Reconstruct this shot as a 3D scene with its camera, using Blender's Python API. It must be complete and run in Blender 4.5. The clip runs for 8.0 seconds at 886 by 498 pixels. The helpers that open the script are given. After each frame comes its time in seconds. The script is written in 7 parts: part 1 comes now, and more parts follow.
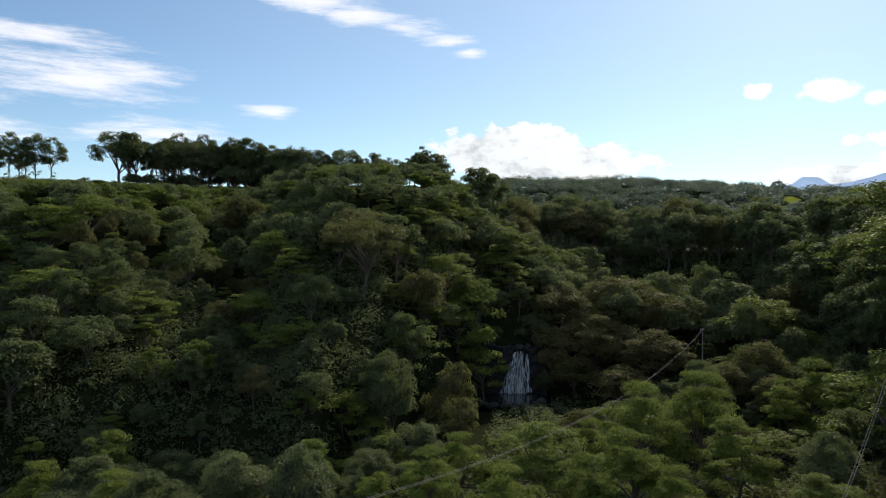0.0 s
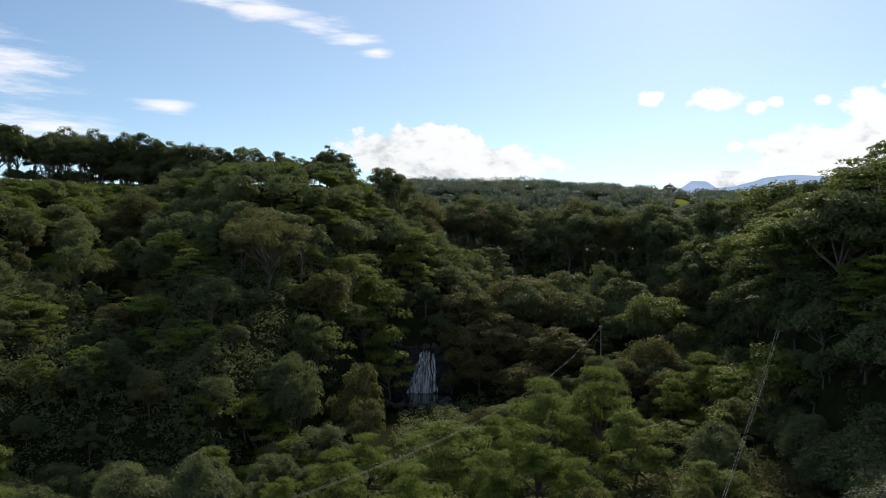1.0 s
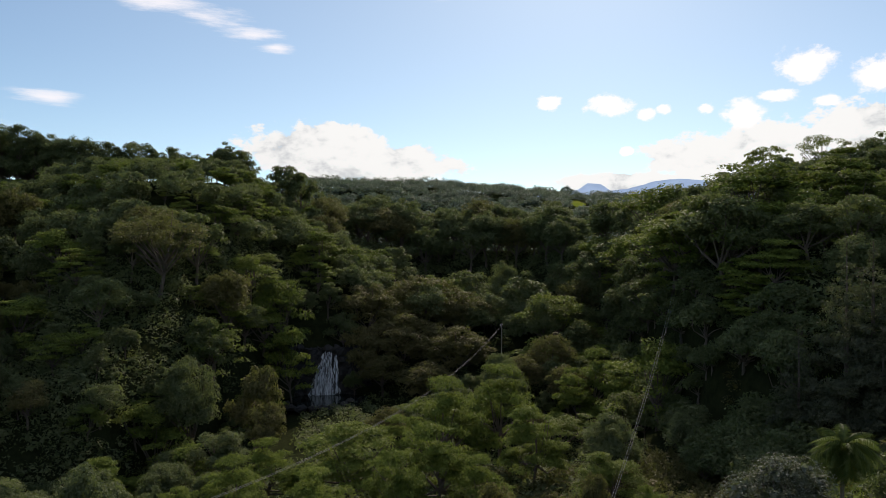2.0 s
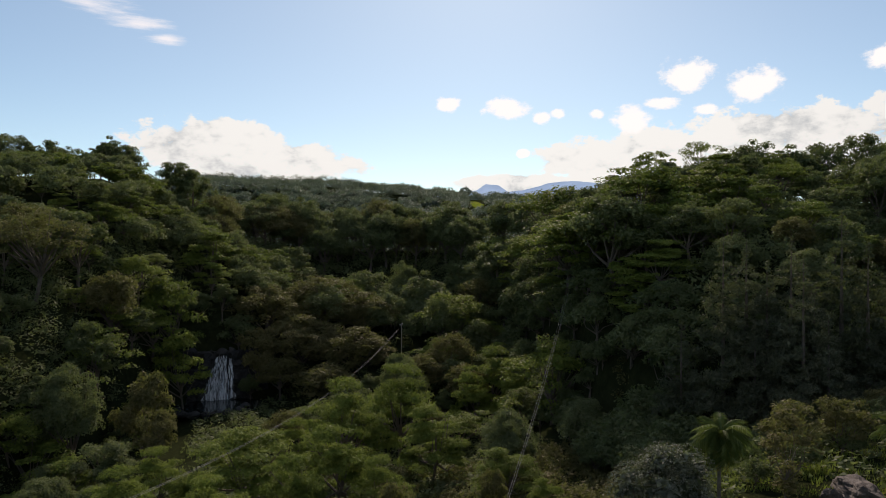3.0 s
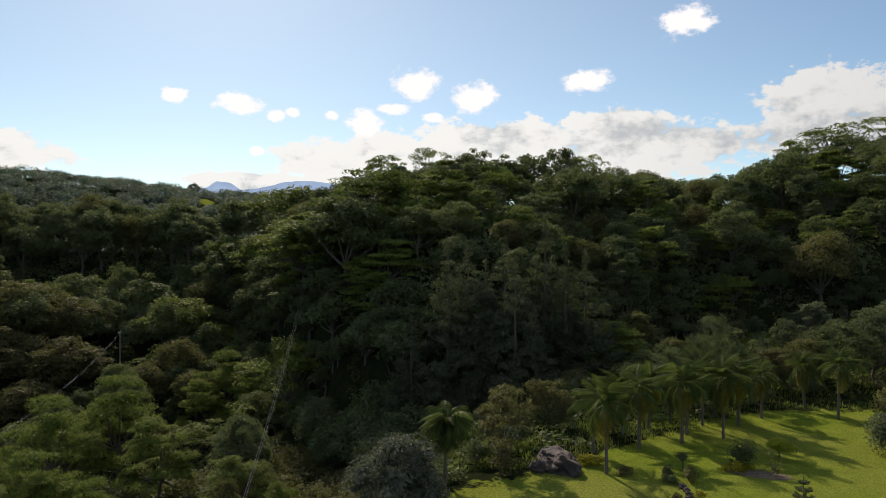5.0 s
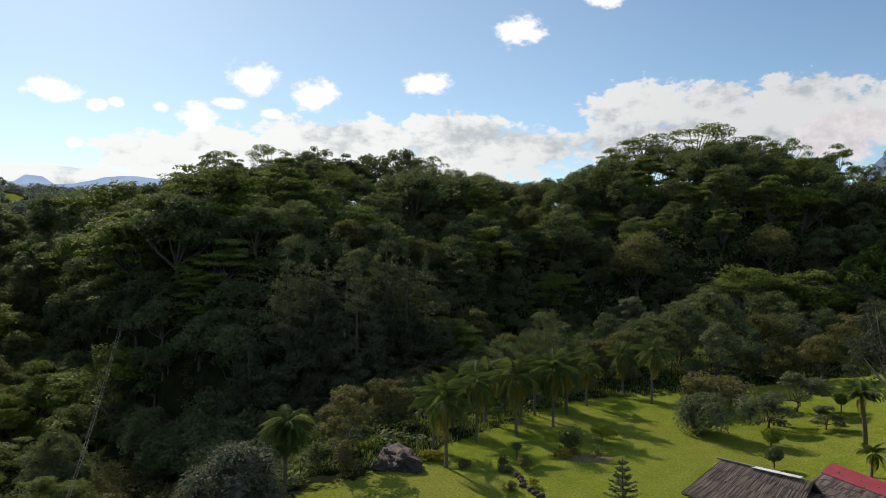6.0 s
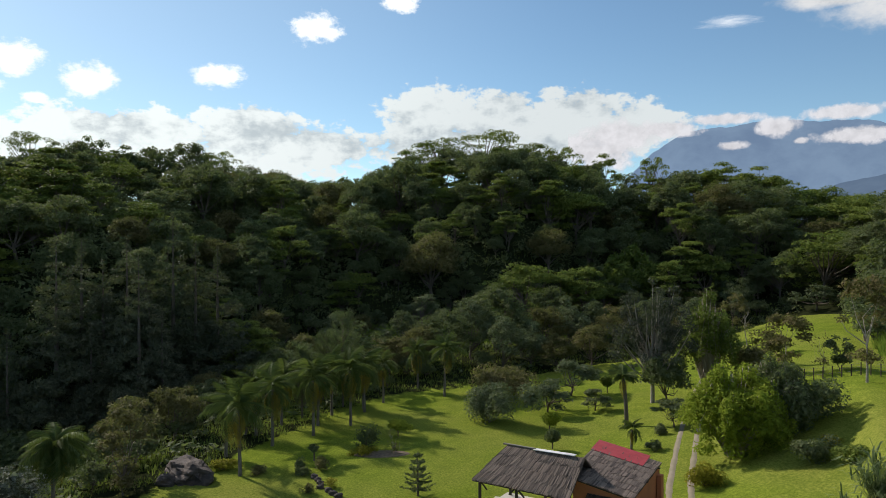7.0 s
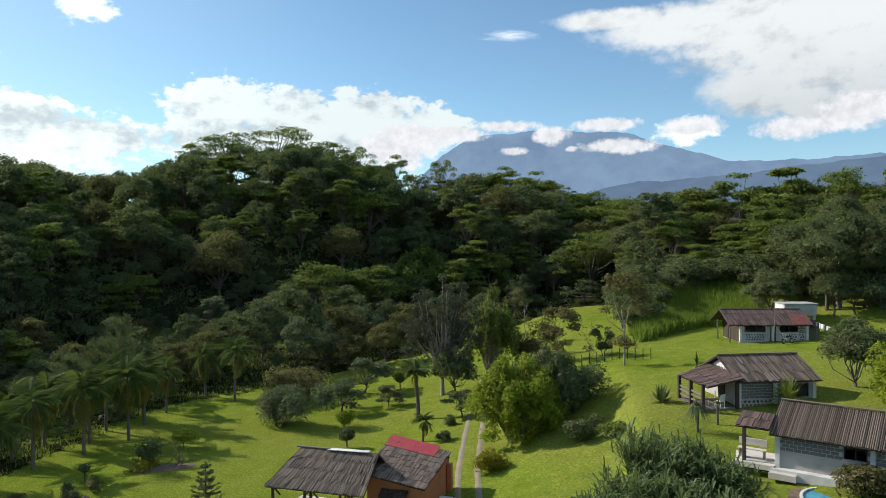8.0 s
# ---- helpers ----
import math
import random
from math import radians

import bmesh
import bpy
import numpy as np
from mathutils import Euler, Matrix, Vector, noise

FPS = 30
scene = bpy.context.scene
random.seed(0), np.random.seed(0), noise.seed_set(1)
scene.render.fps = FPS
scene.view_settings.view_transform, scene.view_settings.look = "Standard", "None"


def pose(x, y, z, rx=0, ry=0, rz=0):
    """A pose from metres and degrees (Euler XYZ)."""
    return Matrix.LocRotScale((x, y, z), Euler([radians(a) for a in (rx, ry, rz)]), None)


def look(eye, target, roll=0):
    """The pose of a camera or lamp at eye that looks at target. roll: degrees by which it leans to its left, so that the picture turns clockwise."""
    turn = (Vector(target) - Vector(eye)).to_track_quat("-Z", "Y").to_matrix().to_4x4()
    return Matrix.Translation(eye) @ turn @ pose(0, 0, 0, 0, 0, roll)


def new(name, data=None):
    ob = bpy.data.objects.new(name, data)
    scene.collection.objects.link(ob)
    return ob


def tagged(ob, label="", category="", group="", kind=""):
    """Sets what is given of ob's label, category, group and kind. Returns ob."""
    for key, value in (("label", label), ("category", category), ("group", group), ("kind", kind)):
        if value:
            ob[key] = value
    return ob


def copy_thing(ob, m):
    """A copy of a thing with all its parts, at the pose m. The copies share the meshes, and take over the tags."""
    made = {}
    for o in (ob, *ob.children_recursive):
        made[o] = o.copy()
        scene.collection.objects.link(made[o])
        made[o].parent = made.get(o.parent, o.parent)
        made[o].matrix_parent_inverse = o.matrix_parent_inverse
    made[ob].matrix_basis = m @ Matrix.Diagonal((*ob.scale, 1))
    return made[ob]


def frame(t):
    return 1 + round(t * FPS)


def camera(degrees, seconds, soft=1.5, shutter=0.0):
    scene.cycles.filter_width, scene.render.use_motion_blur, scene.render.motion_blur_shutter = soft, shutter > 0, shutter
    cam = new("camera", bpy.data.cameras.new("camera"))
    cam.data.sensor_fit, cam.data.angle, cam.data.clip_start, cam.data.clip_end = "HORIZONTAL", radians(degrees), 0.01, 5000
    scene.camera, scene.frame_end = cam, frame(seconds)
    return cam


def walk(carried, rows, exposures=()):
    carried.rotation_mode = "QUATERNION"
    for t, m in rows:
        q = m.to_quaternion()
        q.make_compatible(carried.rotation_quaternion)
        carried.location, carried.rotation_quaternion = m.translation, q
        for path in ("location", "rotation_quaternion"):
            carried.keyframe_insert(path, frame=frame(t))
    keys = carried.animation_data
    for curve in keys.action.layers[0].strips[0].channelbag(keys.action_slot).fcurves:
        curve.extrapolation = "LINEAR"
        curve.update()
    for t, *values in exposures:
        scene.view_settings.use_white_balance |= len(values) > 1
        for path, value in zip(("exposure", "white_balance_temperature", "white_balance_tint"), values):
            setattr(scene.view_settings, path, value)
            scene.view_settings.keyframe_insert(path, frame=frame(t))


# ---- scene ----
cam = camera(64.2, 8.0, soft=0.7)
# hovering drone: it only turns; seconds, bearing (clockwise from +Y), pitch, roll
TURN = [(0.0, 0.0, -0.12, 0.2), (0.5, 3.56, -0.09, 0.17), (1.0, 7.58, -0.07, 0.15), (1.5, 11.56, -0.06, 0.15),
        (3.0, 23.55, -0.05, 0.12), (3.5, 28.2, -0.04, 0.09), (4.0, 33.57, -0.04, 0.05), (4.5, 39.2, -0.03, 0.03),
        (6.0, 57.57, -0.05, -0.06), (6.5, 65.63, -0.08, -0.12), (7.0, 73.92, -0.13, -0.17), (7.5, 82.24, -0.19, -0.22),
        (8.0, 90.52, -0.27, -0.28)]
EYE = 18.0
walk(cam, [(t, pose(0, 0, EYE, 90 + p, 0, -b) @ pose(0, 0, 0, 0, 0, r)) for t, b, p, r in TURN],
     exposures=[(0.0, -0.02, 6650, 21), (1.5, -0.1, 6850, 23), (3.5, -0.22, 7250, 25), (4.5, -0.2, 7200, 24),
                (6.0, -0.14, 6850, 21), (7.0, -0.05, 6600, 16), (8.0, 0.2, 6500, 13)])

# ---- light ----
SUN_BEARING, SUN_HEIGHT = 27.3, 31.8
world = bpy.data.worlds.new("sky")
scene.world = world
world.use_nodes = True
wt = world.node_tree
sky = wt.nodes.new("ShaderNodeTexSky")
sky.sky_type, sky.sun_disc = "NISHITA", False
sky.sun_elevation, sky.sun_rotation = radians(SUN_HEIGHT), radians(SUN_BEARING)
sky.altitude, sky.air_density, sky.dust_density, sky.ozone_density = 1200, 1.0, 0.55, 1.5
back = wt.nodes["Background"]
back.inputs["Strength"].default_value = 0.12


def world_math(op, a, b=0.0):
    m = wt.nodes.new("ShaderNodeMath")
    m.operation = op
    for k, v in enumerate((a, b)):
        if isinstance(v, (int, float)):
            m.inputs[k].default_value = v
        else:
            wt.links.new(v, m.inputs[k])
    return m.outputs[0]


def world_vec(op, a, b):
    m = wt.nodes.new("ShaderNodeVectorMath")
    m.operation = op
    wt.links.new(a, m.inputs[0])
    m.inputs[1].default_value = b
    return m.outputs["Value" if op == "LENGTH" else "Vector"]


def world_mix(fac, a, b, blend="MIX"):
    m = wt.nodes.new("ShaderNodeMix")
    m.data_type, m.blend_type = "RGBA", blend
    for sock, v in ((m.inputs[0], fac), (m.inputs[6], a), (m.inputs[7], b)):
        if isinstance(v, (int, float)):
            sock.default_value = v
        elif isinstance(v, tuple):
            sock.default_value = (*v, 1)
        else:
            wt.links.new(v, sock)
    return m.outputs[2]


def world_range(v, lo, hi, to_lo=0.0, to_hi=1.0):
    m = wt.nodes.new("ShaderNodeMapRange")
    m.interpolation_type = "SMOOTHSTEP"
    wt.links.new(v, m.inputs[0])
    for k, q in enumerate((lo, hi, to_lo, to_hi)):
        m.inputs[k + 1].default_value = q
    return m.outputs[0]


def world_noise(vec, scale, detail, rough, stretch=(1, 1, 1)):
    n = wt.nodes.new("ShaderNodeTexNoise")
    n.inputs["Scale"].default_value, n.inputs["Detail"].default_value, n.inputs["Roughness"].default_value = scale, detail, rough
    wt.links.new(world_vec("MULTIPLY", vec, stretch), n.inputs["Vector"])
    return n.outputs["Fac"]


# clouds: bearing, height, half width, half height, in degrees
HEAPS = [(5.5, 7.6, 6.0, 2.3), (10.5, 6.7, 6.5, 1.6), (7.0, 8.6, 3.4, 1.5), (30, 5.2, 6, 0.8),
         (35.5, 7.0, 4.5, 1.7), (40.5, 7.6, 4.5, 1.9), (46, 8.2, 4.6, 2.1), (52, 8.4, 5.0, 2.1), (58.5, 8.7, 5.0, 2.2), (64.0, 7.8, 4.0, 2.0), (50, 6.0, 16, 2.0),
         (73, 10.6, 4.2, 2.3), (78.5, 10.2, 4.5, 2.4), (84, 9.9, 5.0, 2.6), (89, 9.2, 4.5, 2.0), (78, 8.0, 11, 2.0)]
PUFFS = [(24.0, 11.5, 1.3, 0.7), (28.7, 11.1, 2.0, 1.1), (31.4, 10.4, 0.9, 0.6), (32.8, 10.7, 0.7, 0.5), (35.8, 10.6, 0.8, 0.5), (38.4, 10.1, 1.9, 1.2),
         (40.8, 11.2, 1.7, 0.6), (42.6, 13.1, 2.3, 1.5), (47.4, 12.0, 2.4, 1.5), (44.0, 10.5, 1.0, 0.5), (56.3, 13.1, 2.5, 1.0), (63.8, 17.0, 2.4, 1.3),
         (70.4, 19.0, 1.8, 0.9), (109.5, 8.6, 2.6, 1.2), (30.0, 7.6, 0.6, 0.4)]
BIG = [(118, 15.5, 11, 4.6), (111, 16.2, 9, 2.0), (104.5, 17.2, 5.5, 0.9), (116, 11.5, 6, 2.6), (124, 13, 9, 5), (119.5, 9.6, 4.5, 1.6), (130, 16, 10, 6)]
WISPS = [(-27.5, 12.2, 8.0, 2.6), (-30, 14.5, 7.0, 1.0), (-22.0, 8.6, 6.0, 1.3), (-13.6, 10.5, 2.6, 0.7), (-34, 8.0, 6.0, 1.2), (-15, 19.6, 4.5, 0.9), (-10.5, 18.9, 4.5, 1.3), (-6.5, 18.2, 4.2, 1.2), (-3.0, 17.2, 3.6, 0.9), (0.0, 16.2, 2.9, 0.65), (2.0, 15.4, 1.7, 0.4), (14, 20, 5, 0.7), (96, 16.5, 2.5, 0.5)]
tc = wt.nodes.new("ShaderNodeTexCoord")
dirs = wt.nodes.new("ShaderNodeSeparateXYZ")
wt.links.new(tc.outputs["Generated"], dirs.inputs[0])
bear = world_math("MULTIPLY", world_math("ARCTAN2", dirs.outputs[0], dirs.outputs[1]), 180 / math.pi)
rise = world_math("MULTIPLY", world_math("ARCSINE", dirs.outputs[2]), 180 / math.pi)
cmb = wt.nodes.new("ShaderNodeCombineXYZ")
wt.links.new(bear, cmb.inputs[0])
wt.links.new(rise, cmb.inputs[1])
spot = cmb.outputs[0]


def field(items):
    best = None
    for az, el, w, hh in items:
        d = world_vec("SUBTRACT", spot, (az, el, 0))
        d = world_vec("MULTIPLY", d, (1 / w, 1 / hh, 0))
        v = world_math("SUBTRACT", 1.0, world_vec("LENGTH", d, (0, 0, 0)))
        best = v if best is None else world_math("MAXIMUM", best, v)
    return world_math("MAXIMUM", best, -1.5)


lumps = world_noise(spot, 0.55, 8, 0.62, (1, 1.5, 1))
coarse = world_noise(spot, 0.16, 3, 0.5, (1, 1.8, 1))
streaks = world_noise(spot, 0.16, 9, 0.68, (1, 6.5, 1))
off = world_math("MULTIPLY", world_math("SUBTRACT", lumps, 0.5), 1.9)
heap_d = world_range(world_math("ADD", field(HEAPS), off), -0.06, 0.18)
puff_d = world_range(world_math("ADD", field(PUFFS), off), 0.04, 0.5)
big_d = world_range(world_math("ADD", field(BIG), world_math("MULTIPLY", off, 0.42)), -0.1, 0.45)
wisp_d = world_range(world_math("ADD", field(WISPS), world_math("MULTIPLY", world_math("SUBTRACT", streaks, 0.52), 2.5)), -0.1, 1.0)
shade = world_range(world_math("ADD", world_math("MULTIPLY", lumps, 0.5), world_math("MULTIPLY", coarse, 0.5)), 0.35, 0.52)
tint = world_mix(1.0, sky.outputs[0], (0.91, 1.11, 1.08), "MULTIPLY")
# pale glare of the hazy air round the sun
glare = wt.nodes.new("ShaderNodeVectorMath")
glare.operation = "DOT_PRODUCT"
wt.links.new(tc.outputs["Generated"], glare.inputs[0])
glare.inputs[1].default_value = (math.sin(radians(SUN_BEARING)) * math.cos(radians(SUN_HEIGHT)), math.cos(radians(SUN_BEARING)) * math.cos(radians(SUN_HEIGHT)), math.sin(radians(SUN_HEIGHT)))
tint = world_mix(world_range(glare.outputs["Value"], 0.55, 1.0, 0.0, 0.2), tint, (5.6, 7.4, 8.0))
sunward = world_range(glare.outputs["Value"], 0.55, 0.93)
white = world_mix(shade, world_mix(sunward, (3.8, 4.6, 4.9), (4.7, 5.6, 5.8)), world_mix(sunward, (6.1, 6.9, 6.9), (8.0, 9.0, 8.8)))
under = world_range(world_math("ADD", rise, world_math("MULTIPLY", coarse, 6.0)), 11.5, 19.5)
grey = world_mix(world_math("MULTIPLY", world_math("ADD", under, shade), 0.5), (3.3, 3.8, 4.1), (6.3, 6.7, 6.7))
col = world_mix(world_math("MULTIPLY", wisp_d, 0.85), tint, (8.6, 9.3, 9.5))
col = world_mix(heap_d, col, white)
col = world_mix(puff_d, col, (9.0, 9.8, 9.8))
col = world_mix(big_d, col, grey)
# unseen heap clouds in full sunlight, added overhead and behind to fill the shade
fill_clouds = world_range(world_noise(tc.outputs["Generated"], 3.2, 6, 0.55, (1, 1, 1.6)), 0.5, 0.62)
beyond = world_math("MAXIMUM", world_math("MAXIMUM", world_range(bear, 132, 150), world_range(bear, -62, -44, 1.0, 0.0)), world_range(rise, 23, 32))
beyond = world_math("MULTIPLY", world_math("MULTIPLY", beyond, fill_clouds), world_math("MULTIPLY", world_range(rise, -1.0, 3.0), world_math("SUBTRACT", 1.0, sunward)))
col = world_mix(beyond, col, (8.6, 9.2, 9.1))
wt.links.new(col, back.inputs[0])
sun = new("sun", bpy.data.lights.new("sun", "SUN"))
sun.data.energy, sun.data.angle, sun.data.color = 5.0, radians(0.5), (1.0, 0.93, 0.82)
b, h = radians(SUN_BEARING), radians(SUN_HEIGHT)
sun.matrix_world = look((300 * math.sin(b) * math.cos(h), 300 * math.cos(b) * math.cos(h), 300 * math.sin(h)), (0, 0, 0))


# ---- materials ----
def material(name, rough=0.8, metal=0.0):
    m = bpy.data.materials.new(name)
    m.use_nodes = True
    bsdf = m.node_tree.nodes["Principled BSDF"]
    bsdf.inputs["Roughness"].default_value, bsdf.inputs["Metallic"].default_value = rough, metal
    return m, m.node_tree, bsdf


def ramp(nt, fac, stops):
    r = nt.nodes.new("ShaderNodeValToRGB")
    els = r.color_ramp.elements
    while len(els) < len(stops):
        els.new(0.5)
    for e, (p, c) in zip(els, stops):
        e.position, e.color = p, (*c, 1)
    nt.links.new(fac, r.inputs[0])
    return r.outputs[0]


def noisy(nt, scale, detail=4, rough=0.6, coords="Object", stretch=None):
    tc = nt.nodes.new("ShaderNodeTexCoord")
    n = nt.nodes.new("ShaderNodeTexNoise")
    n.inputs["Scale"].default_value, n.inputs["Detail"].default_value, n.inputs["Roughness"].default_value = scale, detail, rough
    if stretch:
        mp = nt.nodes.new("ShaderNodeMapping")
        mp.inputs["Scale"].default_value = stretch
        nt.links.new(tc.outputs[coords], mp.inputs[0])
        nt.links.new(mp.outputs[0], n.inputs["Vector"])
    else:
        nt.links.new(tc.outputs[coords], n.inputs["Vector"])
    return n.outputs["Fac"]


def mathed(nt, op, a, b=0.0):
    m = nt.nodes.new("ShaderNodeMath")
    m.operation = op
    for k, v in enumerate((a, b)):
        if isinstance(v, (int, float)):
            m.inputs[k].default_value = v
        else:
            nt.links.new(v, m.inputs[k])
    return m.outputs[0]


def mixed(nt, fac, a, b, blend="MIX"):
    m = nt.nodes.new("ShaderNodeMix")
    m.data_type, m.blend_type = "RGBA", blend
    for sock, v in ((m.inputs[0], fac), (m.inputs[6], a), (m.inputs[7], b)):
        if isinstance(v, (int, float)):
            sock.default_value = v
        elif isinstance(v, tuple):
            sock.default_value = (*v, 1)
        else:
            nt.links.new(v, sock)
    return m.outputs[2]


def bumped(nt, bsdf, height, strength=0.4, distance=0.05):
    bp = nt.nodes.new("ShaderNodeBump")
    bp.inputs["Strength"].default_value, bp.inputs["Distance"].default_value = strength, distance
    nt.links.new(height, bp.inputs["Height"])
    nt.links.new(bp.outputs[0], bsdf.inputs["Normal"])


def foliage(name, dark, mid, light, glow=0.24, rough=0.65, tree_spread=1.0, gloss=0.06):
    """Leaves: colour differs from tree to tree and from leaf to leaf, and light passes through."""
    m, nt, bsdf = material(name, rough)
    geo, info = nt.nodes.new("ShaderNodeNewGeometry"), nt.nodes.new("ShaderNodeObjectInfo")
    leaf = mathed(nt, "MULTIPLY", geo.outputs["Random Per Island"], 0.55)
    tree = mathed(nt, "MULTIPLY", info.outputs["Random"], 0.45 * tree_spread)
    col = ramp(nt, mathed(nt, "ADD", leaf, tree), [(0.0, dark), (0.5, mid), (1.0, light)])
    nt.links.new(col, bsdf.inputs["Base Color"])
    bsdf.inputs["Specular IOR Level"].default_value = gloss
    tr = nt.nodes.new("ShaderNodeBsdfTranslucent")
    warm = mixed(nt, 0.5, col, (0.21, 0.30, 0.045))
    nt.links.new(warm, tr.inputs[0])
    mix = nt.nodes.new("ShaderNodeMixShader")
    mix.inputs[0].default_value = glow
    nt.links.new(bsdf.outputs[0], mix.inputs[1])
    nt.links.new(tr.outputs[0], mix.inputs[2])
    nt.links.new(mix.outputs[0], nt.nodes["Material Output"].inputs[0])
    return m


LEAF = foliage("broad_leaves", (0.052, 0.070, 0.034), (0.100, 0.124, 0.058), (0.165, 0.182, 0.092), 0.3)
LEAF_LIGHT = foliage("shade_tree_leaves", (0.066, 0.100, 0.026), (0.130, 0.172, 0.036), (0.220, 0.256, 0.056), 0.34)
LEAF_BROWN = foliage("brownish_leaves", (0.066, 0.060, 0.026), (0.122, 0.106, 0.046), (0.185, 0.155, 0.074), 0.3)
LEAF_GREY = foliage("grey_green_leaves", (0.048, 0.066, 0.036), (0.098, 0.122, 0.064), (0.18, 0.205, 0.115))
# far leaves: air haze is mixed into the colour, paler and bluer
LEAF_HAZED = foliage("far_leaves", (0.068, 0.102, 0.090), (0.108, 0.152, 0.130), (0.165, 0.205, 0.180))
NEEDLE = foliage("conifer_needles", (0.042, 0.048, 0.032), (0.078, 0.086, 0.056), (0.135, 0.142, 0.092), 0.18)
PALM_LEAF = foliage("palm_fronds", (0.036, 0.058, 0.018), (0.068, 0.098, 0.030), (0.12, 0.148, 0.052), 0.24)


def bark_material(name, dark, light):
    m, nt, bsdf = material(name, 0.9)
    n = noisy(nt, 3.0, 6, 0.65, stretch=(4, 4, 0.8))
    nt.links.new(ramp(nt, n, [(0.25, dark), (0.75, light)]), bsdf.inputs["Base Color"])
    bumped(nt, bsdf, n, 0.6, 0.05)
    return m


BARK = bark_material("brown_bark", (0.05, 0.038, 0.028), (0.16, 0.13, 0.10))
BARK_PALE = bark_material("pale_bark", (0.16, 0.14, 0.11), (0.38, 0.34, 0.28))


def ground_material():
    m, nt, bsdf = material("meadow_and_soil", 0.95)
    at = nt.nodes.new("ShaderNodeAttribute")
    at.attribute_name = "grass"
    big, small, fine = noisy(nt, 0.05, 4), noisy(nt, 0.6, 6, 0.7), noisy(nt, 5.0, 8, 0.8)
    lawn = ramp(nt, small, [(0.3, (0.125, 0.178, 0.022)), (0.55, (0.205, 0.262, 0.032)), (0.75, (0.275, 0.312, 0.052))])
    lawn = mixed(nt, ramp(nt, big, [(0.42, (0, 0, 0)), (0.66, (0.7, 0.7, 0.7))]), lawn, (0.275, 0.272, 0.066))
    lawn = mixed(nt, ramp(nt, fine, [(0.38, (0.85, 0.85, 0.85)), (0.6, (0, 0, 0))]), lawn, (0.080, 0.118, 0.014))
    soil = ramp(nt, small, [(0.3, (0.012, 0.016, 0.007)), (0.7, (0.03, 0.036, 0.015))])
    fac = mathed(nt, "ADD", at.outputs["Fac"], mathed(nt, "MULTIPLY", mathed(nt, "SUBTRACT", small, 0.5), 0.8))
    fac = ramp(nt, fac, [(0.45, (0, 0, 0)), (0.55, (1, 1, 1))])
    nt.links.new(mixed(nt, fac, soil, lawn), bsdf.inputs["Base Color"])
    bsdf.inputs["Specular IOR Level"].default_value = 0.0
    bumped(nt, bsdf, fine, 0.8, 0.12)
    return m


GROUND = ground_material()

# ---- the lie of the land, by bearing: lawn or bank edge, foot of the far slope, crest, dip behind it, far rise ----
BEARING = np.array([-50, -32, -26, -20, -10, -2, 4, 9, 15, 22, 30, 34, 36, 40, 45, 50, 55, 60, 64, 68, 71, 75.5, 80, 84, 88, 92, 95, 100, 104, 106, 111, 115, 120, 125, 150, 310], float)
EDGE_R = np.array([50, 50, 50, 50, 50, 50, 55, 60, 60, 60, 60, 60, 60, 60, 51, 55, 60, 68, 74, 84, 88, 90, 97, 105, 110, 115, 125, 148, 140, 88, 103, 104, 100, 98, 98, 50], float)
EDGE_Z = np.array([-10, -10, -10, -10, -10, -12, -14, -15, -15, -15, -13, -10.3, -9, -5, 0, 0, 0, 0, 0, 0, 0, 0, 0, 0, 0.4, 1.3, 2, 5, 6, 6, 6.5, 6.7, 7, 7, 7, -10], float)
FOOT_R = np.array([118, 118.9, 119.2, 119.5, 120, 155, 191, 195, 278, 274, 190, 131, 112, 98, 95, 96, 108, 122, 132, 139, 143, 147, 150, 153, 156, 159, 163, 170, 160, 126, 128, 126, 122, 120, 120, 118], float)
FOOT_Z = np.array([-24, -24, -24, -24, -24, -25, -22, -20, -9.4, -8, -12, -14, -14, -11, -7, -4, -1, 1, 2, 2.5, 3, 3.5, 4, 4.5, 5, 5.5, 6, 8, 8, 11, 12, 12, 11, 11, 11, -24], float)
CREST_R = np.array([310, 310, 310, 310, 295, 265, 275, 296, 302, 300, 236, 178, 162, 158, 164, 174, 184, 204, 212, 215, 215, 215, 215, 216, 218, 214.3, 225, 227.8, 230, 215, 205, 200, 202.8, 205.6, 219.7, 310], float)
CREST_Z = np.array([37, 37.5, 40, 43, 41.5, 40, 26, 18, 17, 17, 17.6, 20.5, 24.5, 27, 29, 28.7, 28.8, 29, 24.8, 29.3, 33.3, 37.2, 35.5, 32.9, 28.9, 27.5, 29.5, 25, 22, 21.4, 20, 22, 21, 19, 19, 37], float)
FAR_Z = np.array([48, 48, 48, 48, 57.4, 65, 77, 77.5, 78, 70, 62, 61, 57.3, 50, 48.3, 46.7, 45, 82, 60, 48.6, 40, 34.8, 29.6, 25, 19.5, 14.1, 10, 10, 10, 10, 10, 10, 10, 10, 10, 48], float)


def ease(t):
    t = np.clip(t, 0, 1)
    return t * t * (3 - 2 * t)


